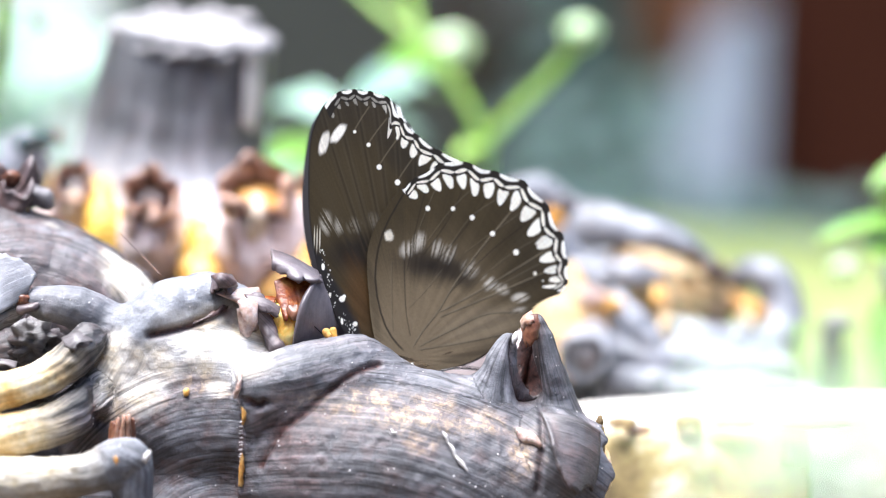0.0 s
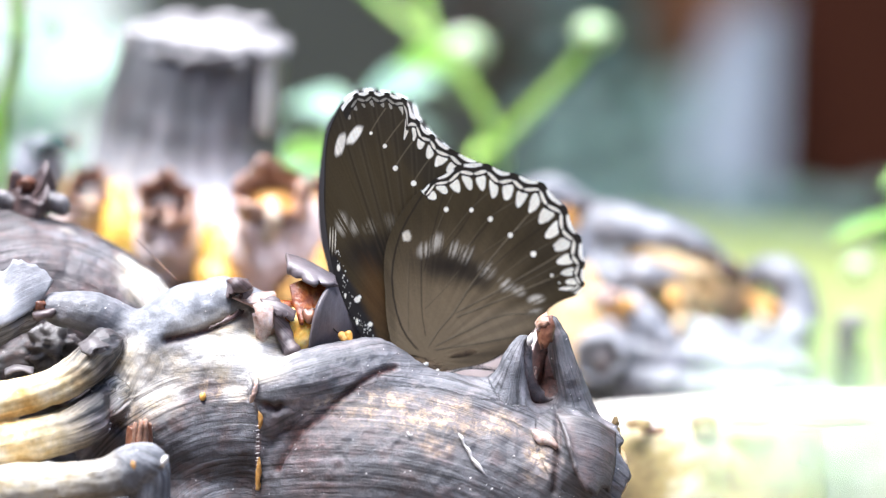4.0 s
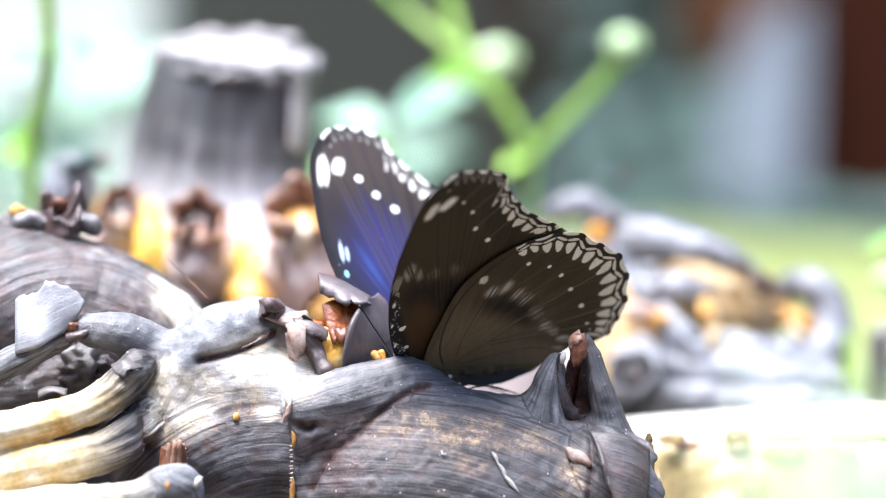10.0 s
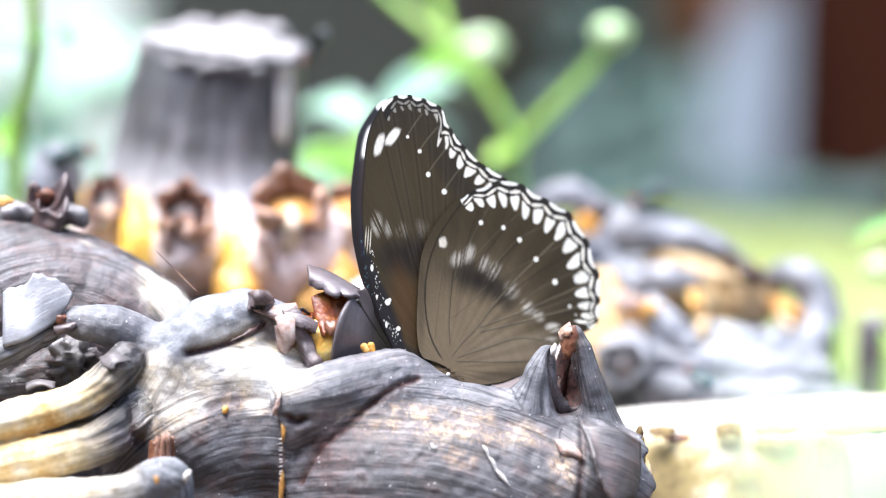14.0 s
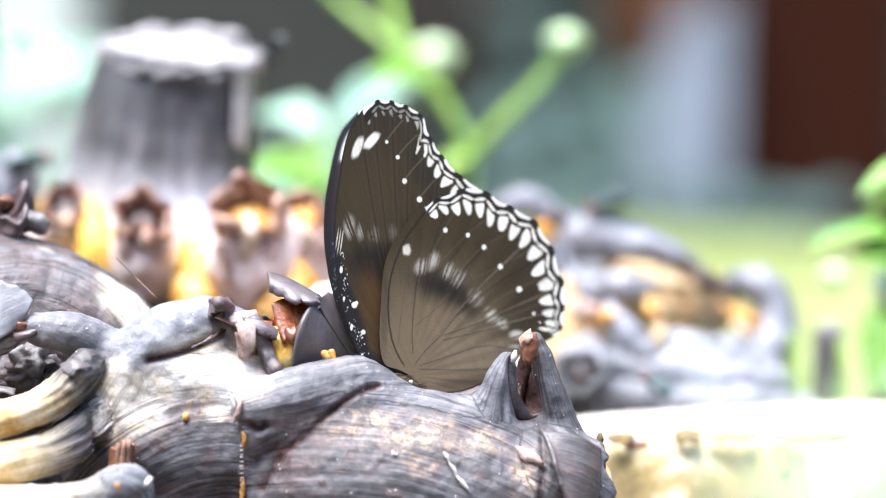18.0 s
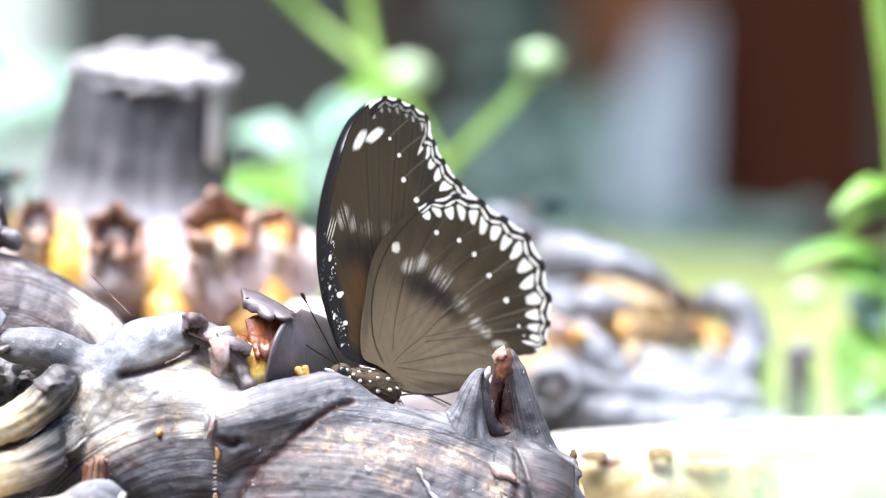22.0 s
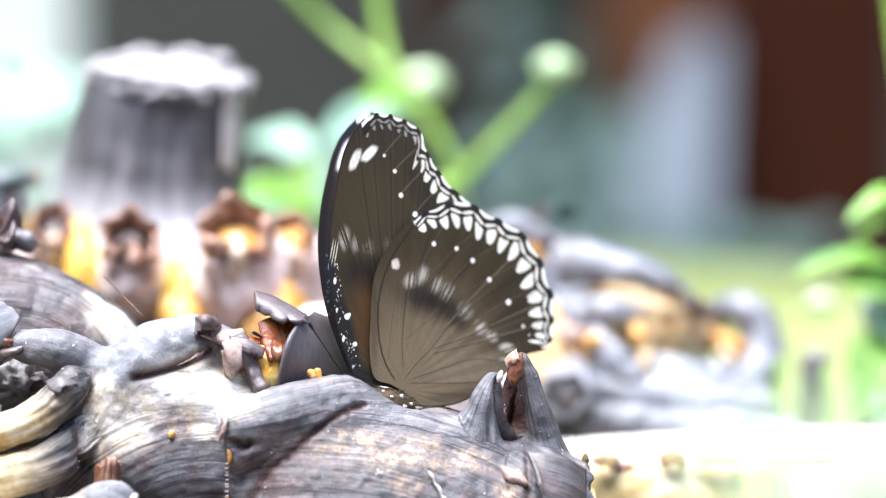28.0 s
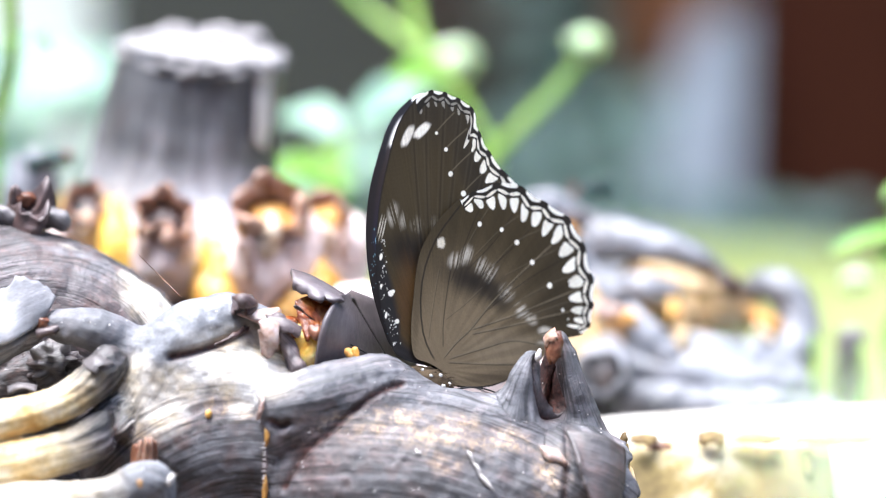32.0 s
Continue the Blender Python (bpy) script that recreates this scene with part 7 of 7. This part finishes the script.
def wing_mesh(name, outline, center, teeth, fringe, kind, upper, N, Mr, off):
    """One side of a wing, as a fan of rings about center. Its outer margin bears the teeth and fringes."""
    o = closed_curve(outline, N)
    c = np.array(center)

    def turn(pts):
        a = np.array(pts) - c
        return np.unwrap(np.arctan2(a[:, 1], a[:, 0]))

    th = np.arctan2(*(o - c).T[::-1])
    ta, fa = turn(teeth), turn(fringe)
    th = th + 2 * np.pi * np.round((ta.mean() - th) / (2 * np.pi))
    count = np.arange(len(ta)) + 0.5
    ends = (2 * ta[0] - ta[1], 2 * ta[-1] - ta[-2])
    g = np.interp(th, np.r_[ends[1], ta[::-1], ends[0]], np.r_[len(ta) + 0.5, count[::-1], -0.5])
    p = np.interp(th, fa[::-1], np.arange(len(fa))[::-1])
    lo, hi = ta[-1] - 0.5 * (ta[-2] - ta[-1]), ta[0] + 0.5 * (ta[0] - ta[1])
    off_margin = (th < lo) | (th > hi)
    g = np.where(off_margin, np.nan, g)
    sc = np.where(off_margin, 0, np.abs(np.cos(np.pi * p))) * (0.36 if kind == "hind" else 0.24)
    out = o - c
    L = np.hypot(*out.T)
    o = c + out * ((L - sc) / L)[:, None]
    tg = np.roll(o, -1, 0) - np.roll(o, 1, 0)
    nm = np.stack([tg[:, 1], -tg[:, 0]], 1) / (np.hypot(*tg.T)[:, None] + 1e-9)
    proj = np.abs(((o - c) * nm).sum(1))
    r = np.linspace(0, 1, Mr) ** 0.8 * 0.996 + 0.004
    P = c + (o - c)[None] * r[:, None, None]
    U, V = P[:, :, 0].ravel(), P[:, :, 1].ravel()
    d = ((1 - r)[:, None] * proj[None]).ravel()
    col = pattern(kind, upper, U, V, np.tile(g, Mr), np.tile(p, Mr), d)
    ang = np.arctan2(V + 1, U + 1)
    y = off + 0.03 * np.sin(ang * 40) * np.clip(np.hypot(U, V) / 20, 0, 1) + (1 if off > 0 else -1) * 0.0008 * (U - c[0]) ** 2
    co = np.stack([U, y, V], 1).astype(np.float32) * 0.001
    q = np.arange((Mr - 1) * N).reshape(Mr - 1, N)
    nx = np.roll(q, -1, 1)
    quads = np.stack([q, nx, nx + N, q + N], -1).reshape(-1, 4)
    me = bpy.data.meshes.new(name)
    me.vertices.add(len(co))
    me.vertices.foreach_set("co", co.ravel())
    me.loops.add(quads.size)
    me.loops.foreach_set("vertex_index", quads.ravel().astype(np.int32))
    me.polygons.add(len(quads))
    me.polygons.foreach_set("loop_start", np.arange(0, quads.size, 4, dtype=np.int32))
    me.polygons.foreach_set("use_smooth", np.ones(len(quads), dtype=bool))
    at = me.attributes.new("scales", "FLOAT_COLOR", "POINT")
    at.data.foreach_set("color", np.hstack([col, np.ones((len(col), 1))]).astype(np.float32).ravel())
    me.update()
    me.validate()
    return me


def wingmat(name, rough, sheen):
    k = Mat(name, rough, sheen)
    a = k.attr("scales")
    ob = k.coord("Object")
    k.color(k.mix(0.2, a.outputs["Color"], k.ramp(k.noise(ob, 5200, 2), (0.3, bw(0.8)), (0.7, bw(1.2))), "MULTIPLY"))
    k.bump(k.noise(ob, 3800, 2), 0.25, 0.00008)
    k.b.inputs["Sheen Weight"].default_value = 0.0
    return k.m


M["wing_under"] = wingmat("brown_wing_underside_scales", 0.62, 0.3)
M["wing_upper"] = wingmat("blue_black_wing_upperside_scales", 0.38, 0.25)
M["fur"] = plain("dark_brown_body_fur", (0.035, 0.023, 0.013), (0.12, 0.082, 0.045), 900, 0.8, 0.3, 0.0004)
M["chitin"] = plain("black_chitin", (0.006, 0.005, 0.005), (0.018, 0.015, 0.013), 1500, 0.35, 0.5, 0.0001)
M["speck"] = plain("white_body_scales", (0.66, 0.66, 0.64), (0.8, 0.8, 0.78), 900, 0.6, 0.4, 0.0001)


def butterfly():
    b = new("butterfly")
    b.empty_display_size = 0.01
    tagged(b, "brown butterfly with white-spotted scalloped wings on the rhizome", "butterfly")
    ORIGIN[b.name] = Vector((0, 0, 0))
    wings = {}
    fo = (FORE, (-5.31, 21.33), FORE_TEETH, FORE_FRINGE)
    hi = (HIND, (9.66, 10.58), HIND_TEETH, HIND_FRINGE)
    bowed = [(u - (0.8 * math.sin(math.pi * min(1, max(0, (v + 2) / 44))) if u < -2 and 0 < k < 15 else 0), v) for k, (u, v) in enumerate(FORE)]
    for side, sgn in (("near", -1), ("far", 1)):
        for kind, (ol, ce, teeth, fringe), off in (("fore", fo, 0.35), ("hind", hi, 0.75)):
            seen_under = side == "near"
            ol = bowed if kind == "fore" and not seen_under else ol
            big = 1.0 if seen_under else 1.045
            nm = "forewing" if kind == "fore" else "hindwing"
            under = wing_mesh(nm, ol, ce, teeth, fringe, kind, False, 900 if seen_under else 240, 210 if seen_under else 40, sgn * off)
            upper = wing_mesh("upperside", ol, ce, teeth, fringe, kind, True, 240 if seen_under else 760, 40 if seen_under else 170, sgn * (off - 0.07))
            under.transform(Matrix.Scale(big, 4))
            upper.transform(Matrix.Scale(big, 4))
            w = part(nm, under, M["wing_under"], b, "brown white-spotted underside" if seen_under else "brown underside of the folded far wing")
            part("upperside", upper, M["wing_upper"], w, "black upperside with blue sheen and white spots")
            wings[side, kind] = w
    part("thorax", blob((-0.0026, 0, -0.0033), (0.0053, 0.0024, 0.0026), 0.10, 1, 24, turn=(0, 9, 0)), M["fur"], b)
    part("abdomen", blob((0.0056, 0, -0.0012), (0.0056, 0.0008, 0.0011), 0.05, 5, 18, turn=(0, -4, 0)), M["fur"], b)
    hx, hz = -0.0078, -0.0021
    head = part("head", blob((hx, 0, hz), (0.0018, 0.0017, 0.0016), 0.08, 2, 16), M["fur"], b)
    for s, tip in ((-1, (-0.0099, -0.0025, 0.0114)), (1, (-0.0156, 0.0050, 0.0093))):
        part("eye", blob((hx - 0.0005, s * 0.0012, hz + 0.0003), (0.0009, 0.0007, 0.0010), 0.02, 3, 12), M["chitin"], head, "dark eye")
        root = Vector((hx - 0.0007, s * 0.0004, hz + 0.0012))
        end = Vector((hx, 0, hz)) + Vector(tip)
        bow = Vector((0, s * 0.0006, -0.0004))
        part("antenna", tube([root, (root + end) / 2 + bow, end], [0.00013, 0.00011, 0.00011], 16, 8, 0.02), M["chitin"], head, "thin black antenna")
        way = (end - root).normalized()
        part("antenna_club", tube([end - way * 0.0018, end - way * 0.0004, end], [0.00014, 0.00030, 0.00018], 8, 8, 0.02), M["chitin"], head)
        part("palp", tube([(hx - 0.0010, s * 0.0005, hz - 0.0004), (hx - 0.0026, s * 0.0006, hz + 0.0004)], [0.0005, 0.0002], 8, 8, 0.05), M["speck"], head)
    part("proboscis", tube([(hx - 0.0014, 0, hz - 0.0010), (hx - 0.0022, 0, hz - 0.0026), (hx - 0.0018, 0, hz - 0.0044)], [0.00018, 0.00016, 0.00012], 12, 6, 0.02), M["chitin"], head)
    rs = random.Random(4)
    for k, (t, a) in enumerate(((-0.85, 0.5), (-0.62, 0.75), (-0.55, 0.05), (-0.3, 0.9), (-0.28, 0.2), (-0.05, 0.55), (0.05, -0.2), (0.3, 0.75), (0.42, 0.1), (0.66, 0.4))):
        x, z0 = 0.0053 * t, math.sqrt(1 - t * t)
        p = Vector((x, -0.0024 * z0 * math.cos(a), 0.0026 * z0 * math.sin(a)))
        p.rotate(Euler((0, radians(9), 0)))
        r = rs.uniform(0.00022, 0.00034)
        part("white_speck", blob((p.x - 0.0026, p.y, p.z - 0.0033), (r * 1.2, 0.0002, r), 0.2, k, 8), M["speck"], b)
    for k in range(5):
        part("white_speck", blob((hx + 0.0006 * (k - 2), -0.0016, hz + 0.0005 * (k % 3) - 0.0003), (0.0003, 0.0002, 0.00028), 0.2, k, 6), M["speck"], head)
    for k in range(70):
        t, a = rs.uniform(-0.9, 0.95), rs.uniform(-0.9, 1.4)
        z0 = math.sqrt(1 - t * t)
        p = Vector((0.0053 * t, -0.0024 * z0 * math.cos(a), 0.0026 * z0 * math.sin(a)))
        p.rotate(Euler((0, radians(9), 0)))
        p += Vector((-0.0026, 0, -0.0033))
        e = p + Vector((0.0009, -0.0003 * math.cos(a), 0.0004 * math.sin(a) - 0.0002)) * rs.uniform(0.7, 1.4)
        part("hair", tube([p, (p + e) / 2 + Vector((0, 0, 0.0001)), e], [0.00006, 0.00005, 0.00002], 4, 4, 0.0), M["fur"], b)
    for s in (-1, 1):
        for k, (x, dx) in enumerate(((-0.0072, -0.0016), (-0.0048, 0.0006))):
            part("leg", tube([(x, s * 0.0012, -0.0042), (x + dx, s * 0.0022, -0.0040), (x + dx * 1.6, s * 0.0024, -0.0060)], [0.00018, 0.00013, 0.0001], 12, 6, 0.05), M["chitin"], b)
        part("leg", tube([(-0.0010, s * 0.0012, -0.0048), (0.0055, s * 0.0020, -0.0034), (0.0120, s * 0.0026, -0.0050)], [0.00020, 0.00015, 0.0001], 14, 6, 0.05), M["chitin"], b)
    return b, wings


# seconds; place along and up; pitch and heading of the body; opening and swing of one pair of wings, then of the other
WINGS = [
    (0.0, 0.0346, 0.0555, -8.1, 15.7, -1.5, -3.6, 24.5, -11.0),
    (0.5, 0.0347, 0.0559, -7.2, 15.4, -1.5, -3.4, 24.5, -11.0),
    (1.0, 0.0347, 0.0558, -7.6, 14.4, -1.5, -3.4, 24.5, -11.0),
    (1.5, 0.0344, 0.0558, -7.1, 14.7, -1.5, -3.3, 24.5, -11.0),
    (2.0, 0.0347, 0.0557, -7.4, 14.8, -1.5, -3.5, 24.5, -11.0),
    (2.5, 0.0345, 0.0558, -7.2, 15.2, -1.5, -3.0, 24.5, -11.0),
    (3.9, 0.0345, 0.0558, -7.2, 15.2, -1.5, -3.0, 24.5, -11.0),
    (4.5, 0.0344, 0.0580, -4.6, 10.1, 41.9, 3.5, 5.0, 0.5),
    (5.0, 0.0342, 0.0572, -5.4, 11.8, 28.2, 0.0, 6.5, -4.0),
    (5.3, 0.0356, 0.0555, -8.1, 20.7, -10.2, 0.1, 26.5, -6.0),
    (5.5, 0.0356, 0.0555, -8.1, 20.7, -10.2, 0.1, 26.5, -6.0),
    (6.0, 0.0340, 0.0555, -9.1, 15.5, 15.2, 0.1, 7.5, -4.0),
    (6.5, 0.0343, 0.0555, -7.9, 17.0, 14.4, -3.3, 8.5, -5.0),
    (7.0, 0.0353, 0.0558, -6.8, 20.7, -11.2, -4.2, 26.0, -9.5),
    (7.5, 0.0343, 0.0550, -9.3, 20.0, 8.9, 0.4, 5.5, -5.0),
    (8.0, 0.0333, 0.0562, -4.6, 22.3, 27.0, 1.3, 13.0, 0.5),
    (8.5, 0.0338, 0.0562, -1.7, 26.0, 13.1, 0.9, 10.0, 0.0),
    (9.0, 0.0345, 0.0562, 1.9, 26.0, -3.6, 0.3, 22.5, -7.0),
    (9.5, 0.0331, 0.0559, 2.6, 27.2, 19.3, 5.5, 14.0, 5.5),
    (10.0, 0.0329, 0.0568, 2.4, 30.3, 37.9, 6.8, 34.5, -1.0),
    (10.5, 0.0331, 0.0561, 2.6, 28.8, 22.9, 4.1, 16.5, 4.0),
    (10.8, 0.0342, 0.0559, 5.9, 27.6, -6.2, 2.5, 23.0, -6.5),
    (11.0, 0.0342, 0.0559, 5.9, 27.6, -6.2, 2.5, 23.0, -6.5),
    (11.5, 0.0342, 0.0560, 4.7, 27.2, -7.6, 0.9, 23.0, -7.0),
    (12.0, 0.0342, 0.0561, 4.8, 27.0, -7.7, 0.8, 23.0, -7.0),
    (12.5, 0.0342, 0.0560, 4.7, 27.1, -7.2, 0.6, 23.0, -7.0),
    (13.0, 0.0342, 0.0559, 4.7, 27.4, -7.4, 0.8, 23.5, -7.5),
    (13.5, 0.0343, 0.0559, 4.4, 27.4, -7.5, 0.8, 23.9, -7.3),
    (14.0, 0.0343, 0.0559, 4.2, 27.6, -7.3, 0.9, 24.8, -8.1),
    (14.5, 0.0342, 0.0560, 4.6, 27.8, -8.3, 1.1, 24.6, -7.4),
    (16.5, 0.0346, 0.0560, 5.4, 26.7, -7.4, -2.2, 24.6, -11.5),
    (17.0, 0.0345, 0.0560, 4.9, 27.1, -6.6, -2.1, 25.0, -11.8),
    (17.5, 0.0345, 0.0557, 3.6, 25.6, -6.5, -2.8, 25.4, -12.1),
    (18.0, 0.0347, 0.0558, 4.0, 26.4, -6.0, -3.2, 24.2, -12.4),
    (18.5, 0.0349, 0.0559, 3.8, 27.4, -6.4, -3.6, 24.1, -12.7),
    (19.0, 0.0350, 0.0560, 4.1, 27.6, -5.6, -3.9, 22.5, -13.0),
    (19.5, 0.0351, 0.0562, 4.4, 27.9, -5.3, -3.8, 21.9, -12.8),
    (20.0, 0.0353, 0.0563, 4.0, 26.5, -7.8, -3.9, 24.3, -12.6),
    (20.5, 0.0355, 0.0568, 5.6, 26.9, -7.5, -4.0, 23.8, -12.4),
    (21.0, 0.0358, 0.0583, 9.5, 24.4, -6.9, -4.2, 21.7, -11.2),
    (21.5, 0.0358, 0.0587, 10.2, 24.3, -6.8, -4.6, 21.1, -11.0),
    (22.0, 0.0355, 0.0587, 9.7, 23.7, -6.9, -4.4, 20.5, -10.8),
    (22.5, 0.0357, 0.0586, 8.5, 22.3, -7.8, -4.8, 19.9, -10.0),
    (23.0, 0.0359, 0.0588, 8.5, 23.0, -7.5, -5.4, 19.8, -10.3),
    (23.5, 0.0358, 0.0586, 8.0, 23.8, -7.5, -5.3, 18.8, -10.6),
    (24.0, 0.0358, 0.0586, 7.9, 23.3, -7.7, -5.4, 18.7, -10.4),
    (24.5, 0.0358, 0.0588, 9.1, 23.5, -7.3, -5.5, 17.1, -10.2),
    (25.0, 0.0357, 0.0588, 9.2, 23.7, -6.7, -5.4, 17.0, -10.0),
    (25.5, 0.0358, 0.0588, 9.0, 23.1, -6.9, -5.7, 17.2, -10.4),
    (27.5, 0.0355, 0.0574, 4.9, 25.9, -5.4, -6.1, 17.6, -12.3),
    (28.0, 0.0354, 0.0567, 2.8, 26.6, -6.3, -6.1, 19.8, -12.6),
    (28.5, 0.0353, 0.0563, 2.0, 26.4, -6.4, -6.1, 20.0, -13.0),
    (29.0, 0.0354, 0.0563, 2.1, 26.3, -6.2, -6.0, 21.2, -13.4),
    (29.5, 0.0354, 0.0561, 1.8, 26.7, -6.1, -6.4, 20.4, -13.7),
    (30.0, 0.0355, 0.0562, 2.5, 27.7, -5.1, -6.4, 19.6, -14.1),
    (30.5, 0.0354, 0.0561, 2.3, 27.9, -5.1, -6.6, 19.4, -14.4),
    (31.0, 0.0356, 0.0563, 2.6, 28.6, -3.9, -6.5, 19.1, -14.8),
    (31.5, 0.0357, 0.0565, 4.3, 29.0, -3.7, -6.6, 19.3, -15.1),
    (32.0, 0.0356, 0.0566, 5.1, 28.6, -3.5, -6.4, 20.0, -15.5),
]


# ---------------------------------------------------------------- flies
M["fly"] = plain("metallic_blue_green_fly", (0.004, 0.028, 0.030), (0.010, 0.075, 0.080), 900, 0.2, 0.6, 0.0001)
M["flyeye"] = plain("red_brown_fly_eye", (0.16, 0.03, 0.015), (0.28, 0.06, 0.03), 1500, 0.3, 0.5, 0.0001)
M["slate"] = plain("slate_grey_fly_body", (0.025, 0.032, 0.036), (0.06, 0.075, 0.08), 900, 0.4, 0.5, 0.0001)
M["gauze"] = plain("clear_grey_fly_wing", (0.08, 0.1, 0.105), (0.16, 0.19, 0.2), 800, 0.25, 0.6, 0.0001)
M["gnat"] = plain("amber_gnat_body", (0.3, 0.17, 0.06), (0.45, 0.28, 0.1), 900, 0.5, 0.4, 0.0001)


def fly(name, label, s=1.0, body="fly"):
    """A fly, its head to +x, its feet at its origin."""
    f = new(name)
    f.empty_display_size = 0.003
    tagged(f, label, "fly", "flies")
    ORIGIN[f.name] = Vector((0, 0, 0))
    v = lambda x, y, z: (x * s, y * s, z * s)
    part("thorax", blob(v(0.0006, 0, 0.0022), v(0.0016, 0.0014, 0.0014), 0.06, 1, 14), M[body], f)
    part("abdomen", blob(v(-0.0024, 0, 0.0019), v(0.0023, 0.0016, 0.0014), 0.06, 2, 14), M[body], f)
    h = part("head", blob(v(0.0025, 0, 0.0021), v(0.0009, 0.0011, 0.0010), 0.04, 3, 12), M["chitin"], f)
    for k in (-1, 1):
        part("eye", blob(v(0.0027, k * 0.0007, 0.0023), v(0.0007, 0.0006, 0.0008), 0.02, 4, 10), M["flyeye"], h, "red-brown eye")
        part("wing", leaf_mesh(v(0.0002, k * 0.0008, 0.0030), v(-0.0050, k * 0.0022, 0.0030), 0.0024 * s, 0.05, 0.05, (0, 0, 1), 0.00004, 10, 4), M["gauze"], f, "clear grey wing")
        for x in (0.0014, 0.0004, -0.0006):
            part("leg", tube([v(x, k * 0.0008, 0.0014), v(x * 1.6, k * 0.0020, 0.0018), v(x * 2.2, k * 0.0026, 0.0)], [0.00016 * s, 0.00012 * s, 0.0001 * s], 8, 6, 0.02), M["chitin"], f)
    return f


bfly, wing_parts = butterfly()
flies = [fly("blowfly", "metallic blue-green blowfly sitting on the cut rhizome"), fly("small_fly", "tan and dark fly resting on the stump's edge", 0.9, "slate"),
         fly("blowfly", "metallic blue-green blowfly walking over the log", 0.85), fly("blowfly", "blue-green blowfly sitting beside the stump", 1.0)]
gnats = [fly("gnat", "tiny amber gnat in the air", 0.42, "gnat"), fly("gnat", "tiny amber gnat in the air", 0.36, "gnat")]


PERCH_Y = 0.007


def motions():
    """All that moves: the butterfly on its perch, its wings, and the flies."""
    walk(bfly, [(0.0, pose(WINGS[0][1], PERCH_Y, WINGS[0][2], 0, WINGS[0][3], WINGS[0][4]))] + [(t, pose(x, PERCH_Y, z, 0, pitch, head)) for t, x, z, pitch, head, *_ in WINGS[1:]])
    for side, sgn, ia in (("near", 1, 5), ("far", -1, 7)):
        walk(wing_parts[side, "fore"], [(r[0], pose(0, 0, 0, sgn * (r[ia] - 0.3)) @ pose(0, 0, 0, 0, -r[ia + 1])) for r in WINGS])
        walk(wing_parts[side, "hind"], [(r[0], pose(0, 0, 0, sgn * (r[ia] + 0.3))) for r in WINGS])
    up = (0.3, 0.5, ground_z(0.3, 0.5))
    left, right = (-0.2, 0.3, ground_z(-0.2, 0.3)), (0.3, 0.1, ground_z(0.3, 0.1))
    a1, a2 = (0.0701, 0.1000, 0.0715), (0.0639, 0.1060, 0.0736)
    walk(flies[0], [(0.0, pose(*up, 0, 0, 10)), (9.6, pose(*up, 0, 0, 10)), (10.1, pose(*(0.0356, 0.1000, 0.0781), 0, 0, 60)), (11.0, pose(*a1, 0, 15, 40)), (12.2, pose(*a1, 0, 15, 200)),
                    (14.5, pose(*a1, 0, 15, 200)), (18.5, pose(*a1, 0, 15, 190)), (20.5, pose(*a2, 0, 5, 165)), (32.0, pose(*a2, 0, 5, 165))])
    s1 = (0.0142, 0.0860, 0.0985)
    walk(flies[1], [(0.0, pose(*left)), (11.6, pose(*left)), (12.6, pose(*s1, 0, 55, 170)), (18.6, pose(*s1, 0, 55, 170)), (19.0, pose(*(0.0217, 0.0900, 0.0985), 0, 0, 190)), (19.8, pose(*left, 0, 0, 200)), (32.0, pose(*left, 0, 0, 200))])
    walk(flies[2], [(0.0, pose(*right)), (9.8, pose(*right)), (10.4, pose(*(0.0667, 0.0480, 0.0394), 0, 0, 30)), (11.5, pose(*(0.0725, 0.0500, 0.0431), 0, 0, 50)), (12.0, pose(*(0.0766, 0.0520, 0.0431), 0, 0, 80)), (12.5, pose(*(0.0762, 0.0680, 0.0447), 0, -20, 120)),
                    (18.2, pose(*(0.0758, 0.0680, 0.0447), 0, -20, 130)), (19.2, pose(*right, 0, 0, 140)), (32.0, pose(*right, 0, 0, 140))])
    d = pose(*(-0.0270, 0.0860, 0.0800), 0, -10, 20)
    walk(flies[3], [(0.0, d), (32.0, d)])
    # the gnats rest up on the wall and dart past now and then
    darts = [{11.0: (0.0469, 0.05, 0.0949), 13.0: (0.101, 0.05, 0.0978), 17.0: (0.0737, 0.05, 0.0937), 20.0: (0.0594, 0.05, 0.1125), 21.0: (0.0962, 0.05, 0.1077), 23.0: (0.0953, 0.05, 0.0821), 24.0: (0.0948, 0.05, 0.0815)}, {1.5: (0.0731, 0.06, 0.0978), 23.0: (0.0703, 0.06, 0.1053)}]
    for k, gn in enumerate(gnats):
        rest = (0.35 + 0.1 * k, 0.81, 0.45)
        rows = []
        for j in range(65):
            t = j * 0.5
            p = darts[k].get(t, rest)
            rows.append((t, pose(*p, 0, 12 * math.sin(t), 40 * math.sin(0.7 * t))))
        walk(gn, rows)


motions()
